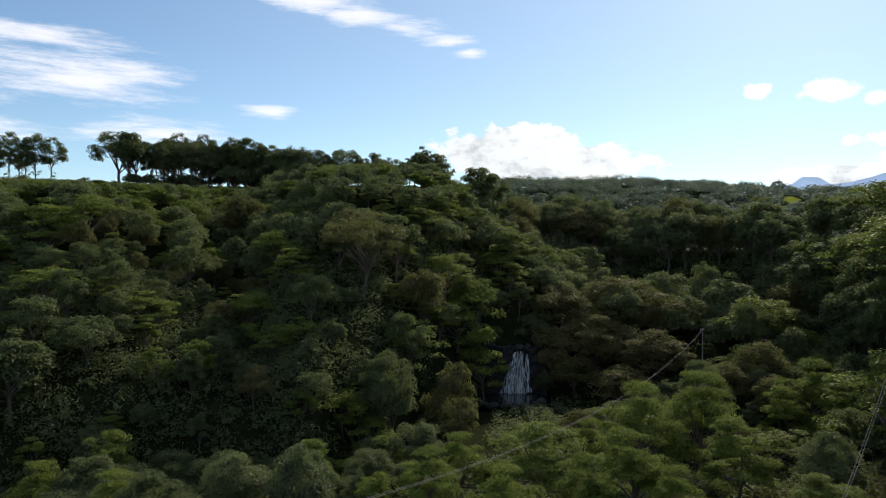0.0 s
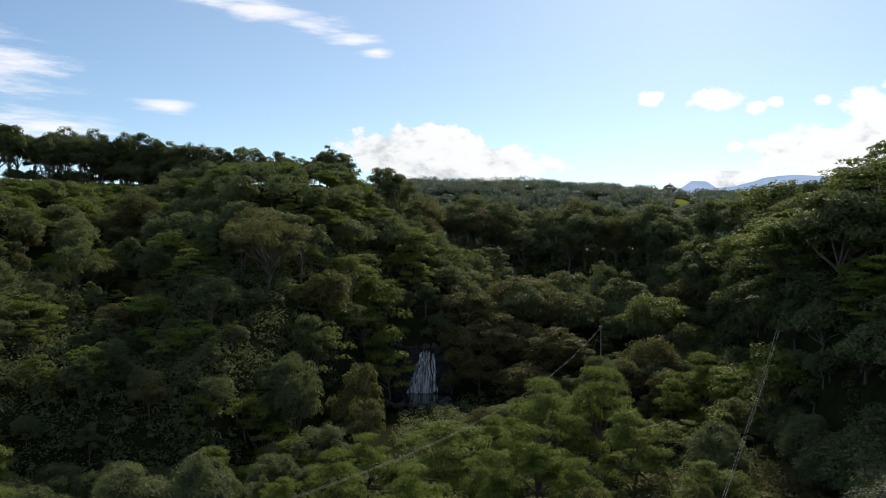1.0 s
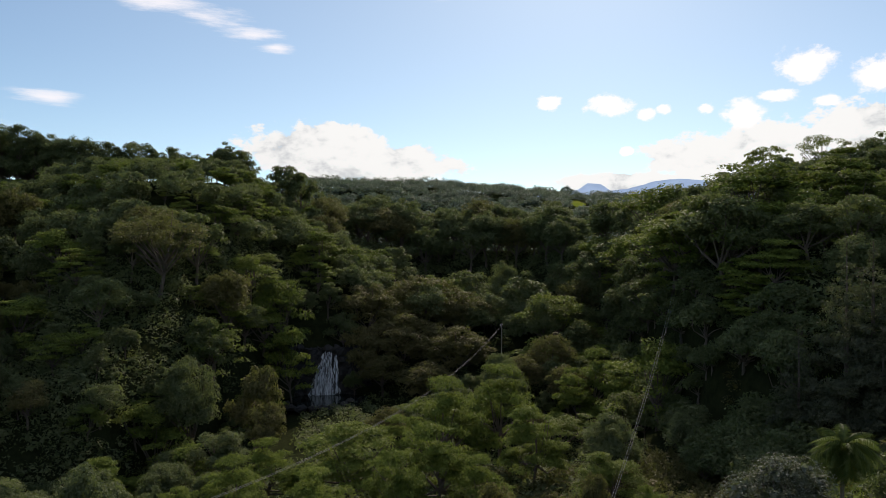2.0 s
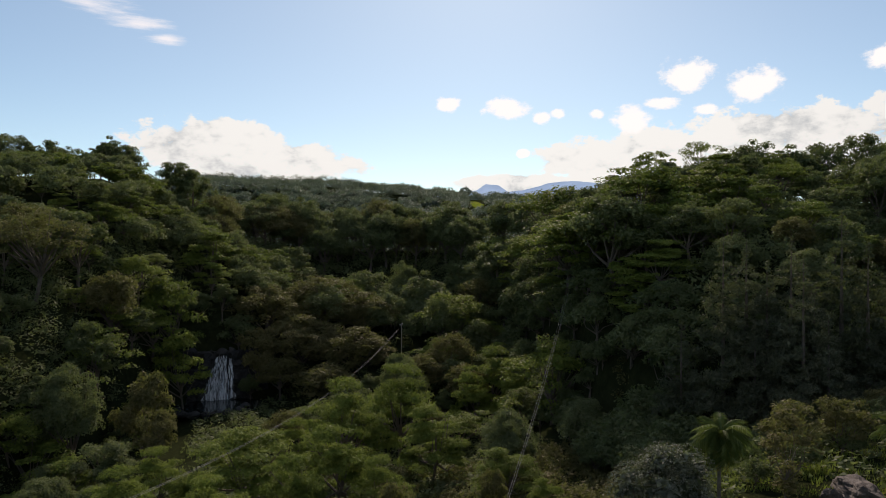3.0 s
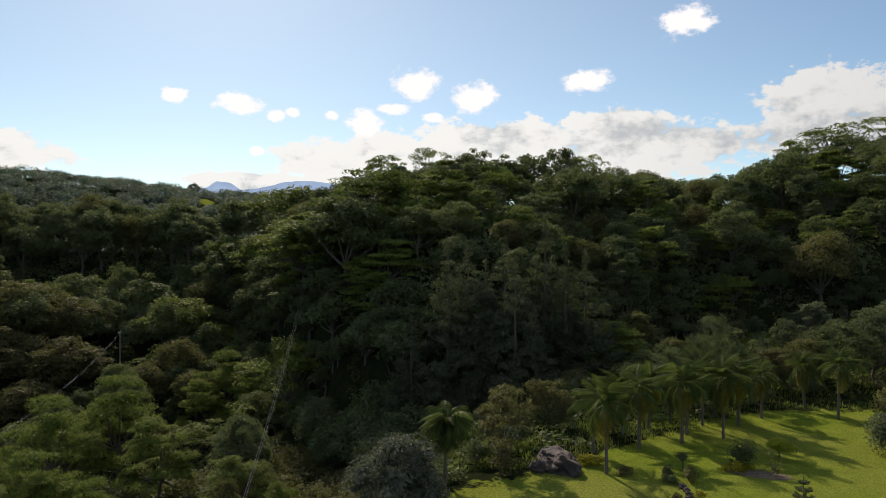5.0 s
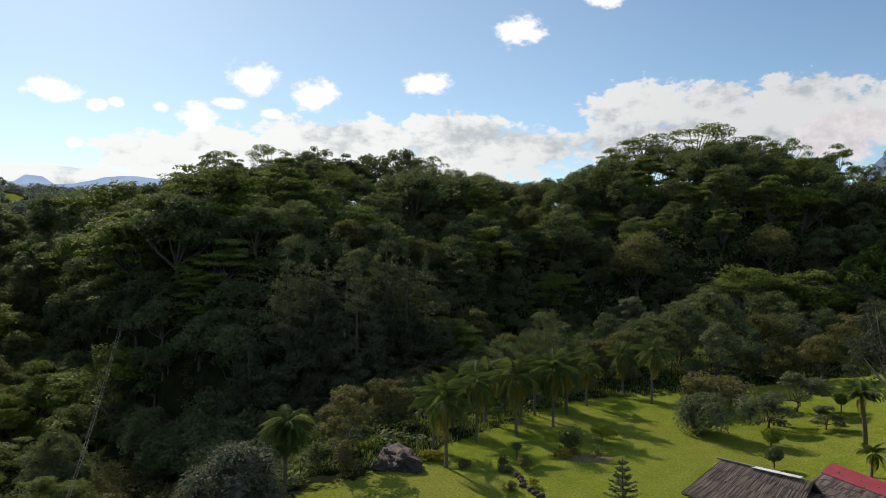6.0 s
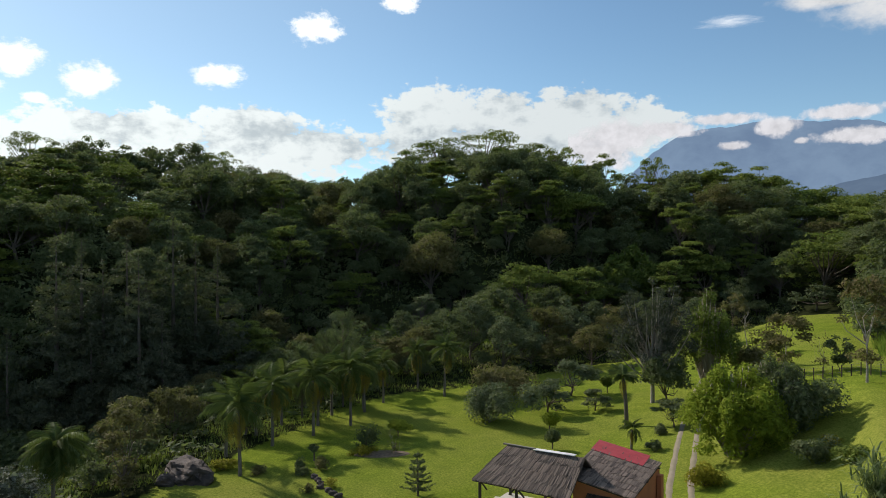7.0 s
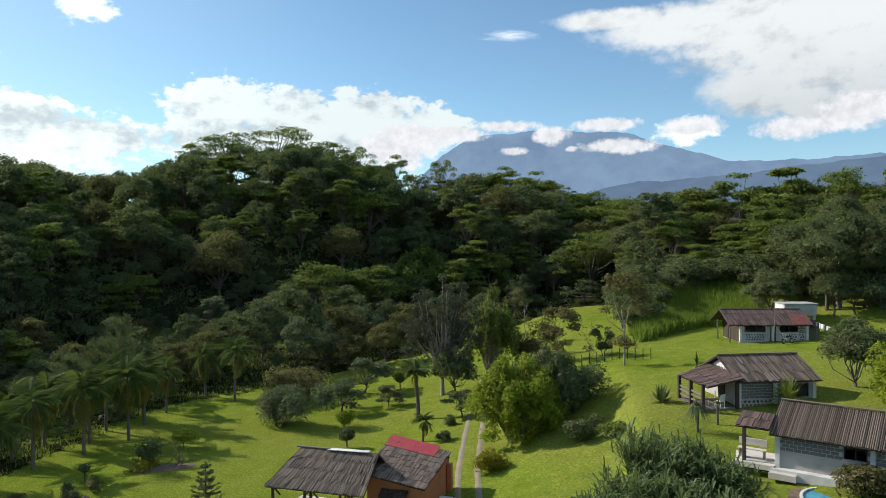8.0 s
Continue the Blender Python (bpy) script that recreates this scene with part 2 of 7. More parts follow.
def land(x, y):
    """Height of the ground."""
    x, y = np.asarray(x, float), np.asarray(y, float)
    r, a = np.hypot(x, y), np.degrees(np.arctan2(x, y))
    a = np.where(a < -50, a + 360, a)
    er, ez, fr, fz = (np.interp(a, BEARING, c) for c in (EDGE_R, EDGE_Z, FOOT_R, FOOT_Z))
    cr, cz, far = (np.interp(a, BEARING, c) for c in (CREST_R, CREST_Z, FAR_Z))
    z = ez * ease(r / (0.62 * er))
    z = z + (fz - ez) * ease((r - er) / (fr - er))
    climb = np.clip((r - fr) / (cr - fr), 0, 1)
    steep = np.interp(a, [-10, -3, 4, 12, 28, 36, 100, 108], [0.6, 0.6, 0.62, 0.5, 0.5, 0.5, 0.58, 0.9])
    z = z + (cz - fz) * (climb + 0.02) ** steep * ease(climb * 12 + 0.02)
    z = z - 14 * ease((r - cr) / 70)
    z = z + (far - cz + 14) * ease((r - cr - 70) / (720 - cr - 70))
    z = z - 9 * np.exp(-((r - 150) / 42) ** 2) * ease((a - 8) / 4) * ease((34 - a) / 6)
    # rock step of the waterfall
    step = np.exp(-((a - 5.6) / 3.2) ** 2) * 8 * ease((r - 189) / 4) * (1 - ease((r - 193) / 40))
    wob = 0.9 * np.sin(x * 0.061 + 1.3) * np.cos(y * 0.053) + 0.5 * np.sin(x * 0.13 + y * 0.11)
    spur = 2.6 * np.sin(a * 0.42 + 0.9 * np.sin(r * 0.021)) + 1.6 * np.sin(a * 0.95 + r * 0.03 + 2.0)
    rise = np.clip((r - fr) / (cr - fr), 0, 1)
    # a spur that comes down to the fall, a gully beside it and a second spur
    spur = spur + 9 * np.exp(-((a + 3.5) / 5.5) ** 2) - 9 * np.exp(-((a + 15.5) / 5.5) ** 2) + 6 * np.exp(-((a + 30) / 5) ** 2)
    # wooded knoll beside the fall
    knoll = 8.5 * np.exp(-((a - 13.5) / 5.0) ** 2) * ease((r - 188) / 22) * (1 - ease((r - 222) / 40))
    return z + step + knoll + wob * np.clip((r - 100) / 60, 0, 1) + spur * 4 * rise * (1 - rise)


def land_z(x, y):
    return float(land(x, y))


def at(bearing, r):
    """The point of the plan that lies r metres off the hover point on a bearing."""
    return r * math.sin(radians(bearing)), r * math.cos(radians(bearing))


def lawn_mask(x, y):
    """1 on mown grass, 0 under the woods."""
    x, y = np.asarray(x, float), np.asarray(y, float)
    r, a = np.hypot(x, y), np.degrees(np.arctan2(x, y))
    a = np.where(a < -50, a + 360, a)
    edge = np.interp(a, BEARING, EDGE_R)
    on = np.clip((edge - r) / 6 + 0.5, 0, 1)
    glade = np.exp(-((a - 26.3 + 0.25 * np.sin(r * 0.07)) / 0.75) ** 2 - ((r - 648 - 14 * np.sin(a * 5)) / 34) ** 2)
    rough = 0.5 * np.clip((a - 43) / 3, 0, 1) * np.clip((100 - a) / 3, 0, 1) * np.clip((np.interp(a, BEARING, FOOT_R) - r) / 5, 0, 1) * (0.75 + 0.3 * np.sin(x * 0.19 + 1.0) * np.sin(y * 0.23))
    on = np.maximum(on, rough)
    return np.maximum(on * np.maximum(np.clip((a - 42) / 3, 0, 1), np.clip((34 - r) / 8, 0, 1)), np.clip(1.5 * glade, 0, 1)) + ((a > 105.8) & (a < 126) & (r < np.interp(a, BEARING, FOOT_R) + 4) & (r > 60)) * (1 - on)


def mesh_object(name, verts, faces, mat, parent=None, smooth=False):
    me = bpy.data.meshes.new(name)
    verts, faces = np.asarray(verts, np.float32), np.asarray(faces, np.int32)
    me.vertices.add(len(verts))
    me.vertices.foreach_set("co", verts.ravel())
    k = faces.shape[1]
    me.loops.add(faces.size)
    me.loops.foreach_set("vertex_index", faces.ravel())
    me.polygons.add(len(faces))
    me.polygons.foreach_set("loop_start", np.arange(0, faces.size, k, dtype=np.int32))
    me.polygons.foreach_set("use_smooth", np.full(len(faces), smooth))
    me.update(calc_edges=True)
    me.validate()
    me.materials.append(mat)
    ob = new(name, me)
    ob.parent = parent
    return ob


# ground: one sheet out to the horizon
rings = np.concatenate([np.concatenate([[0.02], np.arange(2, 20, 3)]), np.arange(20, 200, 1.6), np.arange(200, 420, 4), np.geomspace(420, 4600, 30)])
spokes = np.radians(np.concatenate([np.arange(-45, 135, 0.75), np.arange(135, 315, 6)]))
RR, AA = np.meshgrid(rings, spokes, indexing="ij")
gx, gy = RR * np.sin(AA), RR * np.cos(AA)
gv = np.stack([gx, gy, land(gx, gy)], -1).reshape(-1, 3)
n_r, n_s = RR.shape
i, j = np.meshgrid(np.arange(n_r - 1), np.arange(n_s), indexing="ij")
j2 = (j + 1) % n_s
gf = np.stack([i * n_s + j, i * n_s + j2, (i + 1) * n_s + j2, (i + 1) * n_s + j], -1).reshape(-1, 4)[:, ::-1]
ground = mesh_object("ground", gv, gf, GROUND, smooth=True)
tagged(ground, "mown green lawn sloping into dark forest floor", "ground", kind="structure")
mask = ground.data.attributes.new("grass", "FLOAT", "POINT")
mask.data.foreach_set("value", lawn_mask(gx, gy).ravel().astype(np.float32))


# ---- building blocks ----
def link(name, data, mat, parent=None, label=""):
    data.materials.append(mat)
    ob = new(name, data)
    ob.parent = parent
    if label:
        ob["label"] = label
    return ob


def part(name, bm, mat, parent, label=""):
    """Links a bmesh as one mesh object under a thing or a part."""
    me = bpy.data.meshes.new(name)
    bm.to_mesh(me)
    bm.free()
    return link(name, me, mat, parent, label)


def root(name, x, y, z, turn=0.0):
    ob = new(name)
    ob.empty_display_size = 0.2
    ob.matrix_basis = pose(x, y, z, 0, 0, turn)
    return ob


def box(bm, size, m=Matrix(), bevel=0.0):
    made = bmesh.ops.create_cube(bm, size=1.0, matrix=m @ Matrix.Diagonal((*size, 1)))
    if bevel:
        edges = list({e for v in made["verts"] for e in v.link_edges})
        bmesh.ops.bevel(bm, geom=edges, offset=bevel, segments=1, affect="EDGES")


def tubes(paths, sides=6):
    """Tapered tubes along paths of (point, radius), as vertices and quads."""
    V, F, base = [], [], 0
    ang = np.linspace(0, 2 * np.pi, sides, endpoint=False)
    for path in paths:
        pts = np.array([p for p, _ in path], float)
        for k, (p, rad) in enumerate(path):
            d = pts[min(k + 1, len(pts) - 1)] - pts[max(k - 1, 0)]
            d = d / (np.linalg.norm(d) + 1e-9)
            u = np.cross(d, (0.31, 0.95, 0.05) if abs(d[2]) > 0.5 else (0, 0, 1))
            u /= np.linalg.norm(u)
            w = np.cross(d, u)
            V.append(pts[k] + rad * (np.cos(ang)[:, None] * u + np.sin(ang)[:, None] * w))
        for k in range(len(path) - 1):
            a = base + k * sides + np.arange(sides)
            c = base + k * sides + (np.arange(sides) + 1) % sides
            F.append(np.stack([a, c, c + sides, a + sides], 1))
        base += len(path) * sides
    return np.concatenate(V), np.concatenate(F)


def leaves(rng, clumps, count, size, up=0.5, shell=0.8, low=-0.35, long=1.4, inner=0.14):
    """Leaf sprays, one triangle each, over the clumps (centre, radii) of a crown."""
    c = np.array([k[0] for k in clumps], float)
    rad = np.array([k[1] for k in clumps], float)
    w = rad[:, 0] * rad[:, 1] + rad[:, 0] * rad[:, 2]
    pick = rng.choice(len(clumps), count, p=w / w.sum())
    d = rng.normal(size=(count, 3))
    d /= np.linalg.norm(d, axis=1)[:, None]
    d[:, 2] = np.where(d[:, 2] < low, -d[:, 2], d[:, 2])
    deep = rng.uniform(0, 1, count) < inner
    p = c[pick] + d * rad[pick] * np.where(deep, rng.uniform(0.1, 0.5, count), rng.uniform(shell, 1.06, count))[:, None] + rng.normal(0, 0.3 * size, (count, 3))
    nrm = d * 0.6 + np.array([0, 0, up]) + rng.normal(0, 0.55, (count, 3))
    nrm /= np.linalg.norm(nrm, axis=1)[:, None]
    t = np.cross(nrm, rng.normal(size=(count, 3)))
    t /= np.linalg.norm(t, axis=1)[:, None]
    s = np.cross(nrm, t)
    L = (rng.uniform(0.6, 1.35, count) * np.where(deep, np.clip(0.42 * rad[pick].mean(axis=1), size, 0.75), size))[:, None]
    V = np.stack([p - t * L * 0.5 * long - s * L * 0.25, p - t * L * 0.2 + s * L * 0.55, p + t * L * 0.6 * long - s * L * 0.12], 1)
    return V.reshape(-1, 3), np.arange(count * 3).reshape(-1, 3)


# ---- trees ----
FRESH = set()  # built, but not yet planted


def dome_clumps(rng, width, height, base, n, size, flat=0.75, core=True, loose=0.0):
    """Overlapping clumps over a rounded, lumpy crown that starts at base and is height tall."""
    out = []
    if core:
        out.append(((0, 0, base + height * 0.46), (width * 0.36, width * 0.36, height * 0.4)))
    for k in range(n):
        a, e = rng.uniform(0, 2 * math.pi), math.asin(rng.uniform(-0.45, 1.0))
        s = size * rng.uniform(0.6, 1.3)
        rr = (width / 2 - s * 0.8) * rng.uniform(0.82 - loose, 1.1 + 0.5 * loose)
        out.append(((rr * math.cos(e) * math.cos(a), rr * math.cos(e) * math.sin(a), base + height * 0.45 + (height * 0.55 - s * flat * 0.8) * math.sin(e) * rng.uniform(0.85 - loose, 1.1 + 0.5 * loose)), (s, s * rng.uniform(0.8, 1.15), s * flat)))
    return out


def tier_clumps(rng, width, height, base, n, size, thin=0.25, arch=0.62):
    """Separate flat plates of leaves in a few storeys, the upper ones towards the middle, as shade trees bear them."""
    out = []
    for k in range(n):
        a, u = rng.uniform(0, 2 * math.pi), math.sqrt(rng.uniform(0, 1))
        s = size * rng.uniform(0.55, 1.4)
        top = 1 - arch * u * u * rng.uniform(0.7, 1.15) - 0.21 * rng.integers(0, 3) * rng.uniform(0.3, 1.2)
        flat = thin * rng.uniform(0.8, 1.7)
        c = (u * width * 0.44 * math.cos(a), u * width * 0.44 * math.sin(a), base + height * top - s * flat)
        out.append((c, (s, s * rng.uniform(0.7, 1.15), s * flat)))
        # sprigs that make the plate's rim ragged
        for q in range(3):
            b, t = rng.uniform(0, 2 * math.pi), s * rng.uniform(0.22, 0.4)
            out.append(((c[0] + s * 0.85 * math.cos(b), c[1] + s * 0.85 * math.sin(b), c[2] + s * flat * rng.uniform(-0.4, 0.8)), (t, t, t * 0.5)))
    return out


def limbs(rng, clumps, base, thick, lean=0.4, most=9, fork=0.75):
    """A trunk that forks towards some of the clumps."""
    lean = lean * min(1.0, base / 6)
    top = np.array([rng.normal(0, lean), rng.normal(0, lean), base])
    paths = [[((0, 0, -0.6), thick * 1.35), ((0, 0, 0.3), thick), (tuple(top * 0.5 + rng.normal(0, 0.1, 3) * (1, 1, 0)), thick * 0.85), (tuple(top), thick * 0.7)]]
    order = rng.permutation(len(clumps))[:most]
    for k in order:
        c = np.array(clumps[k][0])
        start = top * rng.uniform(fork, 1.0)
        mid = start * 0.5 + c * 0.5 + rng.normal(0, 0.3, 3) - (0, 0, 0.3)
        paths.append([(tuple(start), thick * 0.5), (tuple(mid), thick * 0.3), (tuple(c), thick * 0.1)])
    return paths


def make_tree(name, paths, leaf_sets, bark, mat, label, category="tree", sides=6):
    """A tree at the world's origin: trunk with limbs, and a crown. leaf_sets: (vertices, triangles)."""
    ob = root(name, 0, 0, 0)
    v, f = tubes(paths, sides)
    mesh_object("trunk", v, f, bark, ob, smooth=True)
    V, F, base = [], [], 0
    for v, f in leaf_sets:
        V.append(v), F.append(f + base)
        base += len(v)
    mesh_object("crown", np.concatenate(V), np.concatenate(F), mat, ob)
    FRESH.add(ob.name)
    return tagged(ob, label, category)


def broad_tree(seed, width, height, count, leaf, mat=None, label="dark green broadleaf forest tree on the wooded slope", bark=None, n=26, name="broadleaf_tree", bare=0.24, loose=0.12, lump=0.17):
    rng = np.random.default_rng(seed)
    base = height * bare
    cl = dome_clumps(rng, width, height - base, base, n, width * (lump if loose < 0.2 else 0.14), core=loose < 0.2, loose=loose)
    return make_tree(name, limbs(rng, cl, base * 1.2, width * 0.028), [leaves(rng, cl, count, leaf)], bark or BARK, mat or LEAF, label)


def shade_tree(seed, width, height, count, leaf, mat=None, label="spreading shade tree with layered light green foliage", bark=None, n=34, name="shade_tree", thin=0.25, arch=0.62):
    rng = np.random.default_rng(seed)
    base = height * 0.33
    cl = tier_clumps(rng, width, height - base, base, n, width * 0.15, thin, arch)
    return make_tree(name, limbs(rng, cl, base, width * 0.022, 0.6, 14, 0.6), [leaves(rng, cl, count, leaf, up=1.1, low=-0.2, inner=0.12)], bark or BARK, mat or LEAF_LIGHT, label)


def airy_tree(seed, width, height, count, leaf, mat=None, label="tall tree with bare forking limbs under a thin spreading crown", bark=None, n=26, name="airy_tree"):
    """A wide thin crown high on forking limbs, with the sky showing through."""
    rng = np.random.default_rng(seed)
    base = height * 0.42
    cl = tier_clumps(rng, width, height * 0.58, base, n, width * 0.105, 0.3, 0.5)
    return make_tree(name, limbs(rng, cl, base, width * 0.02, 0.7, 22, 0.55), [leaves(rng, cl, count, leaf, up=0.8, low=-0.4, inner=0.03)], bark or BARK, mat or LEAF_LIGHT, label)


def conifer(seed, width, height, count, leaf, mat=None, label="dark conifer with drooping needled branches", name="conifer"):
    rng = np.random.default_rng(seed)
    cl = []
    for k in range(190):
        u = rng.uniform(0, 1) ** 1.25
        z = height * (0.08 + 0.9 * u)
        rr = width / 2 * (1 - u) * (1.0 - 0.6 * rng.uniform(0, 1) ** 2) * rng.uniform(0.85, 1.12)
        a = rng.uniform(0, 2 * math.pi)
        s = width * 0.08 * (1.1 - 0.85 * u)
        cl.append(((rr * math.cos(a), rr * math.sin(a), z - 0.3 * rr), (s * 1.2, s * 1.2, s * 0.8)))
    cl.append(((0, 0, height * 0.97), (0.25, 0.25, 0.9)))
    return make_tree(name, [[((0, 0, -0.5), width * 0.026), ((0, 0, height * 0.5), width * 0.015), ((0, 0, height), 0.02)]],
                     [leaves(rng, cl, count, leaf, up=-0.1, long=2.2)], BARK, mat or NEEDLE, label)


def slender_tree(seed, width, height, count, leaf, mat=None, label="tall slender tree with bare lower trunk on the ridge", bark=None, bare=0.5, n=16, name="slender_tree"):
    rng = np.random.default_rng(seed)
    base = height * bare
    cl = dome_clumps(rng, width, height - base, base, n, width * 0.15, 0.8, False)
    cl += [((rng.normal(0, width * 0.1), rng.normal(0, width * 0.1), base * rng.uniform(0.55, 1.0)), (0.7, 0.7, 0.5)) for k in range(5)]
    return make_tree(name, limbs(rng, cl, base * 1.3, height * 0.012, 0.3, 8, 0.7), [leaves(rng, cl, count, leaf)], bark or BARK_PALE, mat or LEAF, label)


def stand(k, m):
    """The kind itself, the first time, and then copies of it."""
    if k.name in FRESH:
        FRESH.discard(k.name)
        k.matrix_basis = m
        return k
    first = k.matrix_basis.copy()
    k.matrix_basis = Matrix()
    ob = copy_thing(k, m)
    k.matrix_basis = first
    return ob


def plant(kinds, x, y, scale=1.0, rng=random, sink=0.15):
    """A copy of one of the kinds, standing on the ground."""
    k = kinds[rng.randrange(len(kinds))]
    s = scale * rng.uniform(0.88, 1.14)
    return stand(k, pose(x, y, land_z(x, y) - sink, 0, 0, rng.uniform(0, 360)) @ Matrix.Diagonal((s, s, s * rng.uniform(0.9, 1.12), 1)))


BROAD = [broad_tree(10 + k, w, h, 5200, 0.35, n=30, loose=q, lump=0.15, **({"name": "ragged_tree", "label": "tall green forest tree with a ragged open crown"} if q > 0.2 else {})) for k, (w, h, q) in enumerate([(12, 13, 0.12), (10, 14, 0.34), (14, 14, 0.15), (9, 11, 0.12), (13, 14, 0.36), (8, 13, 0.3)])]
BROAD_NEAR = [broad_tree(14 + k, w, h, 15000, 0.175, n=44, lump=0.14) for k, (w, h) in enumerate([(11, 12), (9, 11), (13, 13)])]
BROAD_BROWN = [broad_tree(30 + k, w, h, 7400, 0.32, LEAF_BROWN, "olive brown flowering forest tree with dense crown", name="brown_tree", n=44) for k, (w, h) in enumerate([(15, 15), (11, 12)])]
SHADE = [shade_tree(50 + k, w, h, 5000, 0.37, n=q) for k, (w, h, q) in enumerate([(15, 13, 32), (12, 12, 26), (17, 14, 36), (11, 13, 22)])]
SHADE_NEAR = [shade_tree(54 + k, w, h, 20000, 0.19, n=36, thin=0.19, arch=0.95) for k, (w, h) in enumerate([(14, 11), (12, 10), (17, 12)])]
BIG_BROWN = [broad_tree(36 + k, w, h, 17000, 0.42, LEAF_BROWN, "huge olive brown flowering tree with a dense domed crown", n=120, name="brown_tree", bare=0.1, lump=0.1) for k, (w, h) in enumerate([(26, 22), (22, 20)])]
AIRY = [airy_tree(60 + k, w, h, 4600, 0.27) for k, (w, h) in enumerate([(16, 14), (13, 13), (18, 15)])]
AIRY_BROWN = [airy_tree(66, 20, 17, 9500, 0.27, LEAF_BROWN, "broad brownish tree with many fine forking limbs", BARK, 60, "brown_tree")]
SLENDER = [slender_tree(70 + k, w, h, 5000, 0.34, n=44, bare=0.36, bark=BARK) for k, (w, h) in enumerate([(9.5, 19.5), (11, 21), (10, 20)])]
CONIFER = [conifer(90 + k, w, h, 16000, 0.12) for k, (w, h) in enumerate([(11, 16), (10, 14.5), (12.5, 18)])]
SHRUB = [broad_tree(110 + k, w, h, 1500, 0.26, label="dense green undergrowth shrub", n=12, name="shrub") for k, (w, h) in enumerate([(5, 4), (6.5, 5)])]
THICKET = [broad_tree(112 + k, w, h, 1700, 0.26, label="dark leafy thicket in the shaded hollow", n=14, name="thicket", bare=0.22) for k, (w, h) in enumerate([(5.5, 4.5), (7, 5)])]
ROUND_GREY = [broad_tree(116, 9, 9, 9500, 0.2, LEAF_GREY, "dense rounded grey-green tree by the stream", n=44, name="round_tree", bare=0.1)]
RUST = [broad_tree(118, 7, 7, 6000, 0.22, LEAF_BROWN, "rusty olive bush tree at the hollow's edge", n=30, name="brown_tree", bare=0.12, loose=0.3)]

rng = random.Random(5)
PLACED = []


def free(x, y, gap):
    return all((x - a) ** 2 + (y - b) ** 2 > gap * gap for a, b in PLACED)


# trees that stand out, by bearing, distance and scale
STANDOUT = [(CONIFER, 42.2, 96, 1.0), (CONIFER, 45.2, 98, 1.05), (CONIFER, 46.8, 99, 1.2), (CONIFER, 48.2, 98, 1.25), (CONIFER, 49.8, 100, 1.25), (CONIFER, 51.3, 98, 1.3),
            (CONIFER, 53.0, 100, 1.25), (CONIFER, 54.6, 99, 1.2), (CONIFER, 47.4, 95, 0.95), (CONIFER, 50.6, 94, 1.0), (CONIFER, 56.2, 101, 1.05), (CONIFER, 52.2, 94, 0.95),
            (SHADE_NEAR, 39.4, 117, 0.9), (SHADE_NEAR, 40.6, 119, 0.75),
            (SHADE, 0.5, 168, 0.75), (BROAD, -1.0, 158, 0.8), (SHADE, 1.2, 182, 0.75), (BROAD, -0.2, 176, 0.8), (SHADE, -1.6, 172, 0.8), (BROAD, 1.6, 192, 0.8), (SHADE, 0.2, 190, 0.8), (SHADE, -2.6, 160, 0.8), (BROAD, 4.4, 200, 0.7), (BROAD, 6.2, 200, 0.75), (BROAD, 7.4, 197, 0.7), (BROAD, 3.0, 196, 0.8), (SHADE, 5.4, 207, 0.8), (BROAD, 8.3, 186, 0.7), (BROAD, 2.2, 185, 0.75), (BROAD, -8.4, 172, 1.2), (BROAD, -3.8, 180, 1.2), (BROAD, -3.0, 262, 1.05), (BROAD, -1.8, 264, 1.25), (BROAD, -0.4, 262, 1.1), (BROAD, 0.8, 260, 0.9), (BROAD, 2.7, 270, 1.6), (BROAD, 4.0, 266, 1.5), (BROAD, -13.4, 299, 1.1), (BROAD, -10.3, 294, 1.05), (BROAD, -9.2, 292, 1.0), (BROAD, -8.0, 291, 1.05), (BROAD, -6.8, 289, 1.0), (BROAD, -5.6, 287, 1.05), (BROAD, -4.4, 284, 1.0),
            (BROAD, -24.6, 312, 1.55), (BROAD, -23.4, 310, 1.6), (BROAD, -24.0, 308, 1.3), (BROAD, -11.4, 296, 1.2), (BROAD, -12.3, 298, 1.0), (SHADE, 90.3, 205, 0.9), (SHADE, 75.5, 192, 0.72), (SHADE, 73.0, 190, 0.68),
            (SHADE, 78.5, 192, 0.9), (SHADE_NEAR, 58.0, 104, 0.7), (SHADE, 83.0, 137, 0.95), (SHADE, 85.0, 140, 0.9), (SHADE, 80.5, 136, 0.85)]
for kinds, b, r, sc in STANDOUT:
    x, y = at(b, r)
    plant(kinds, x, y, sc, rng)
    PLACED.append((x, y))

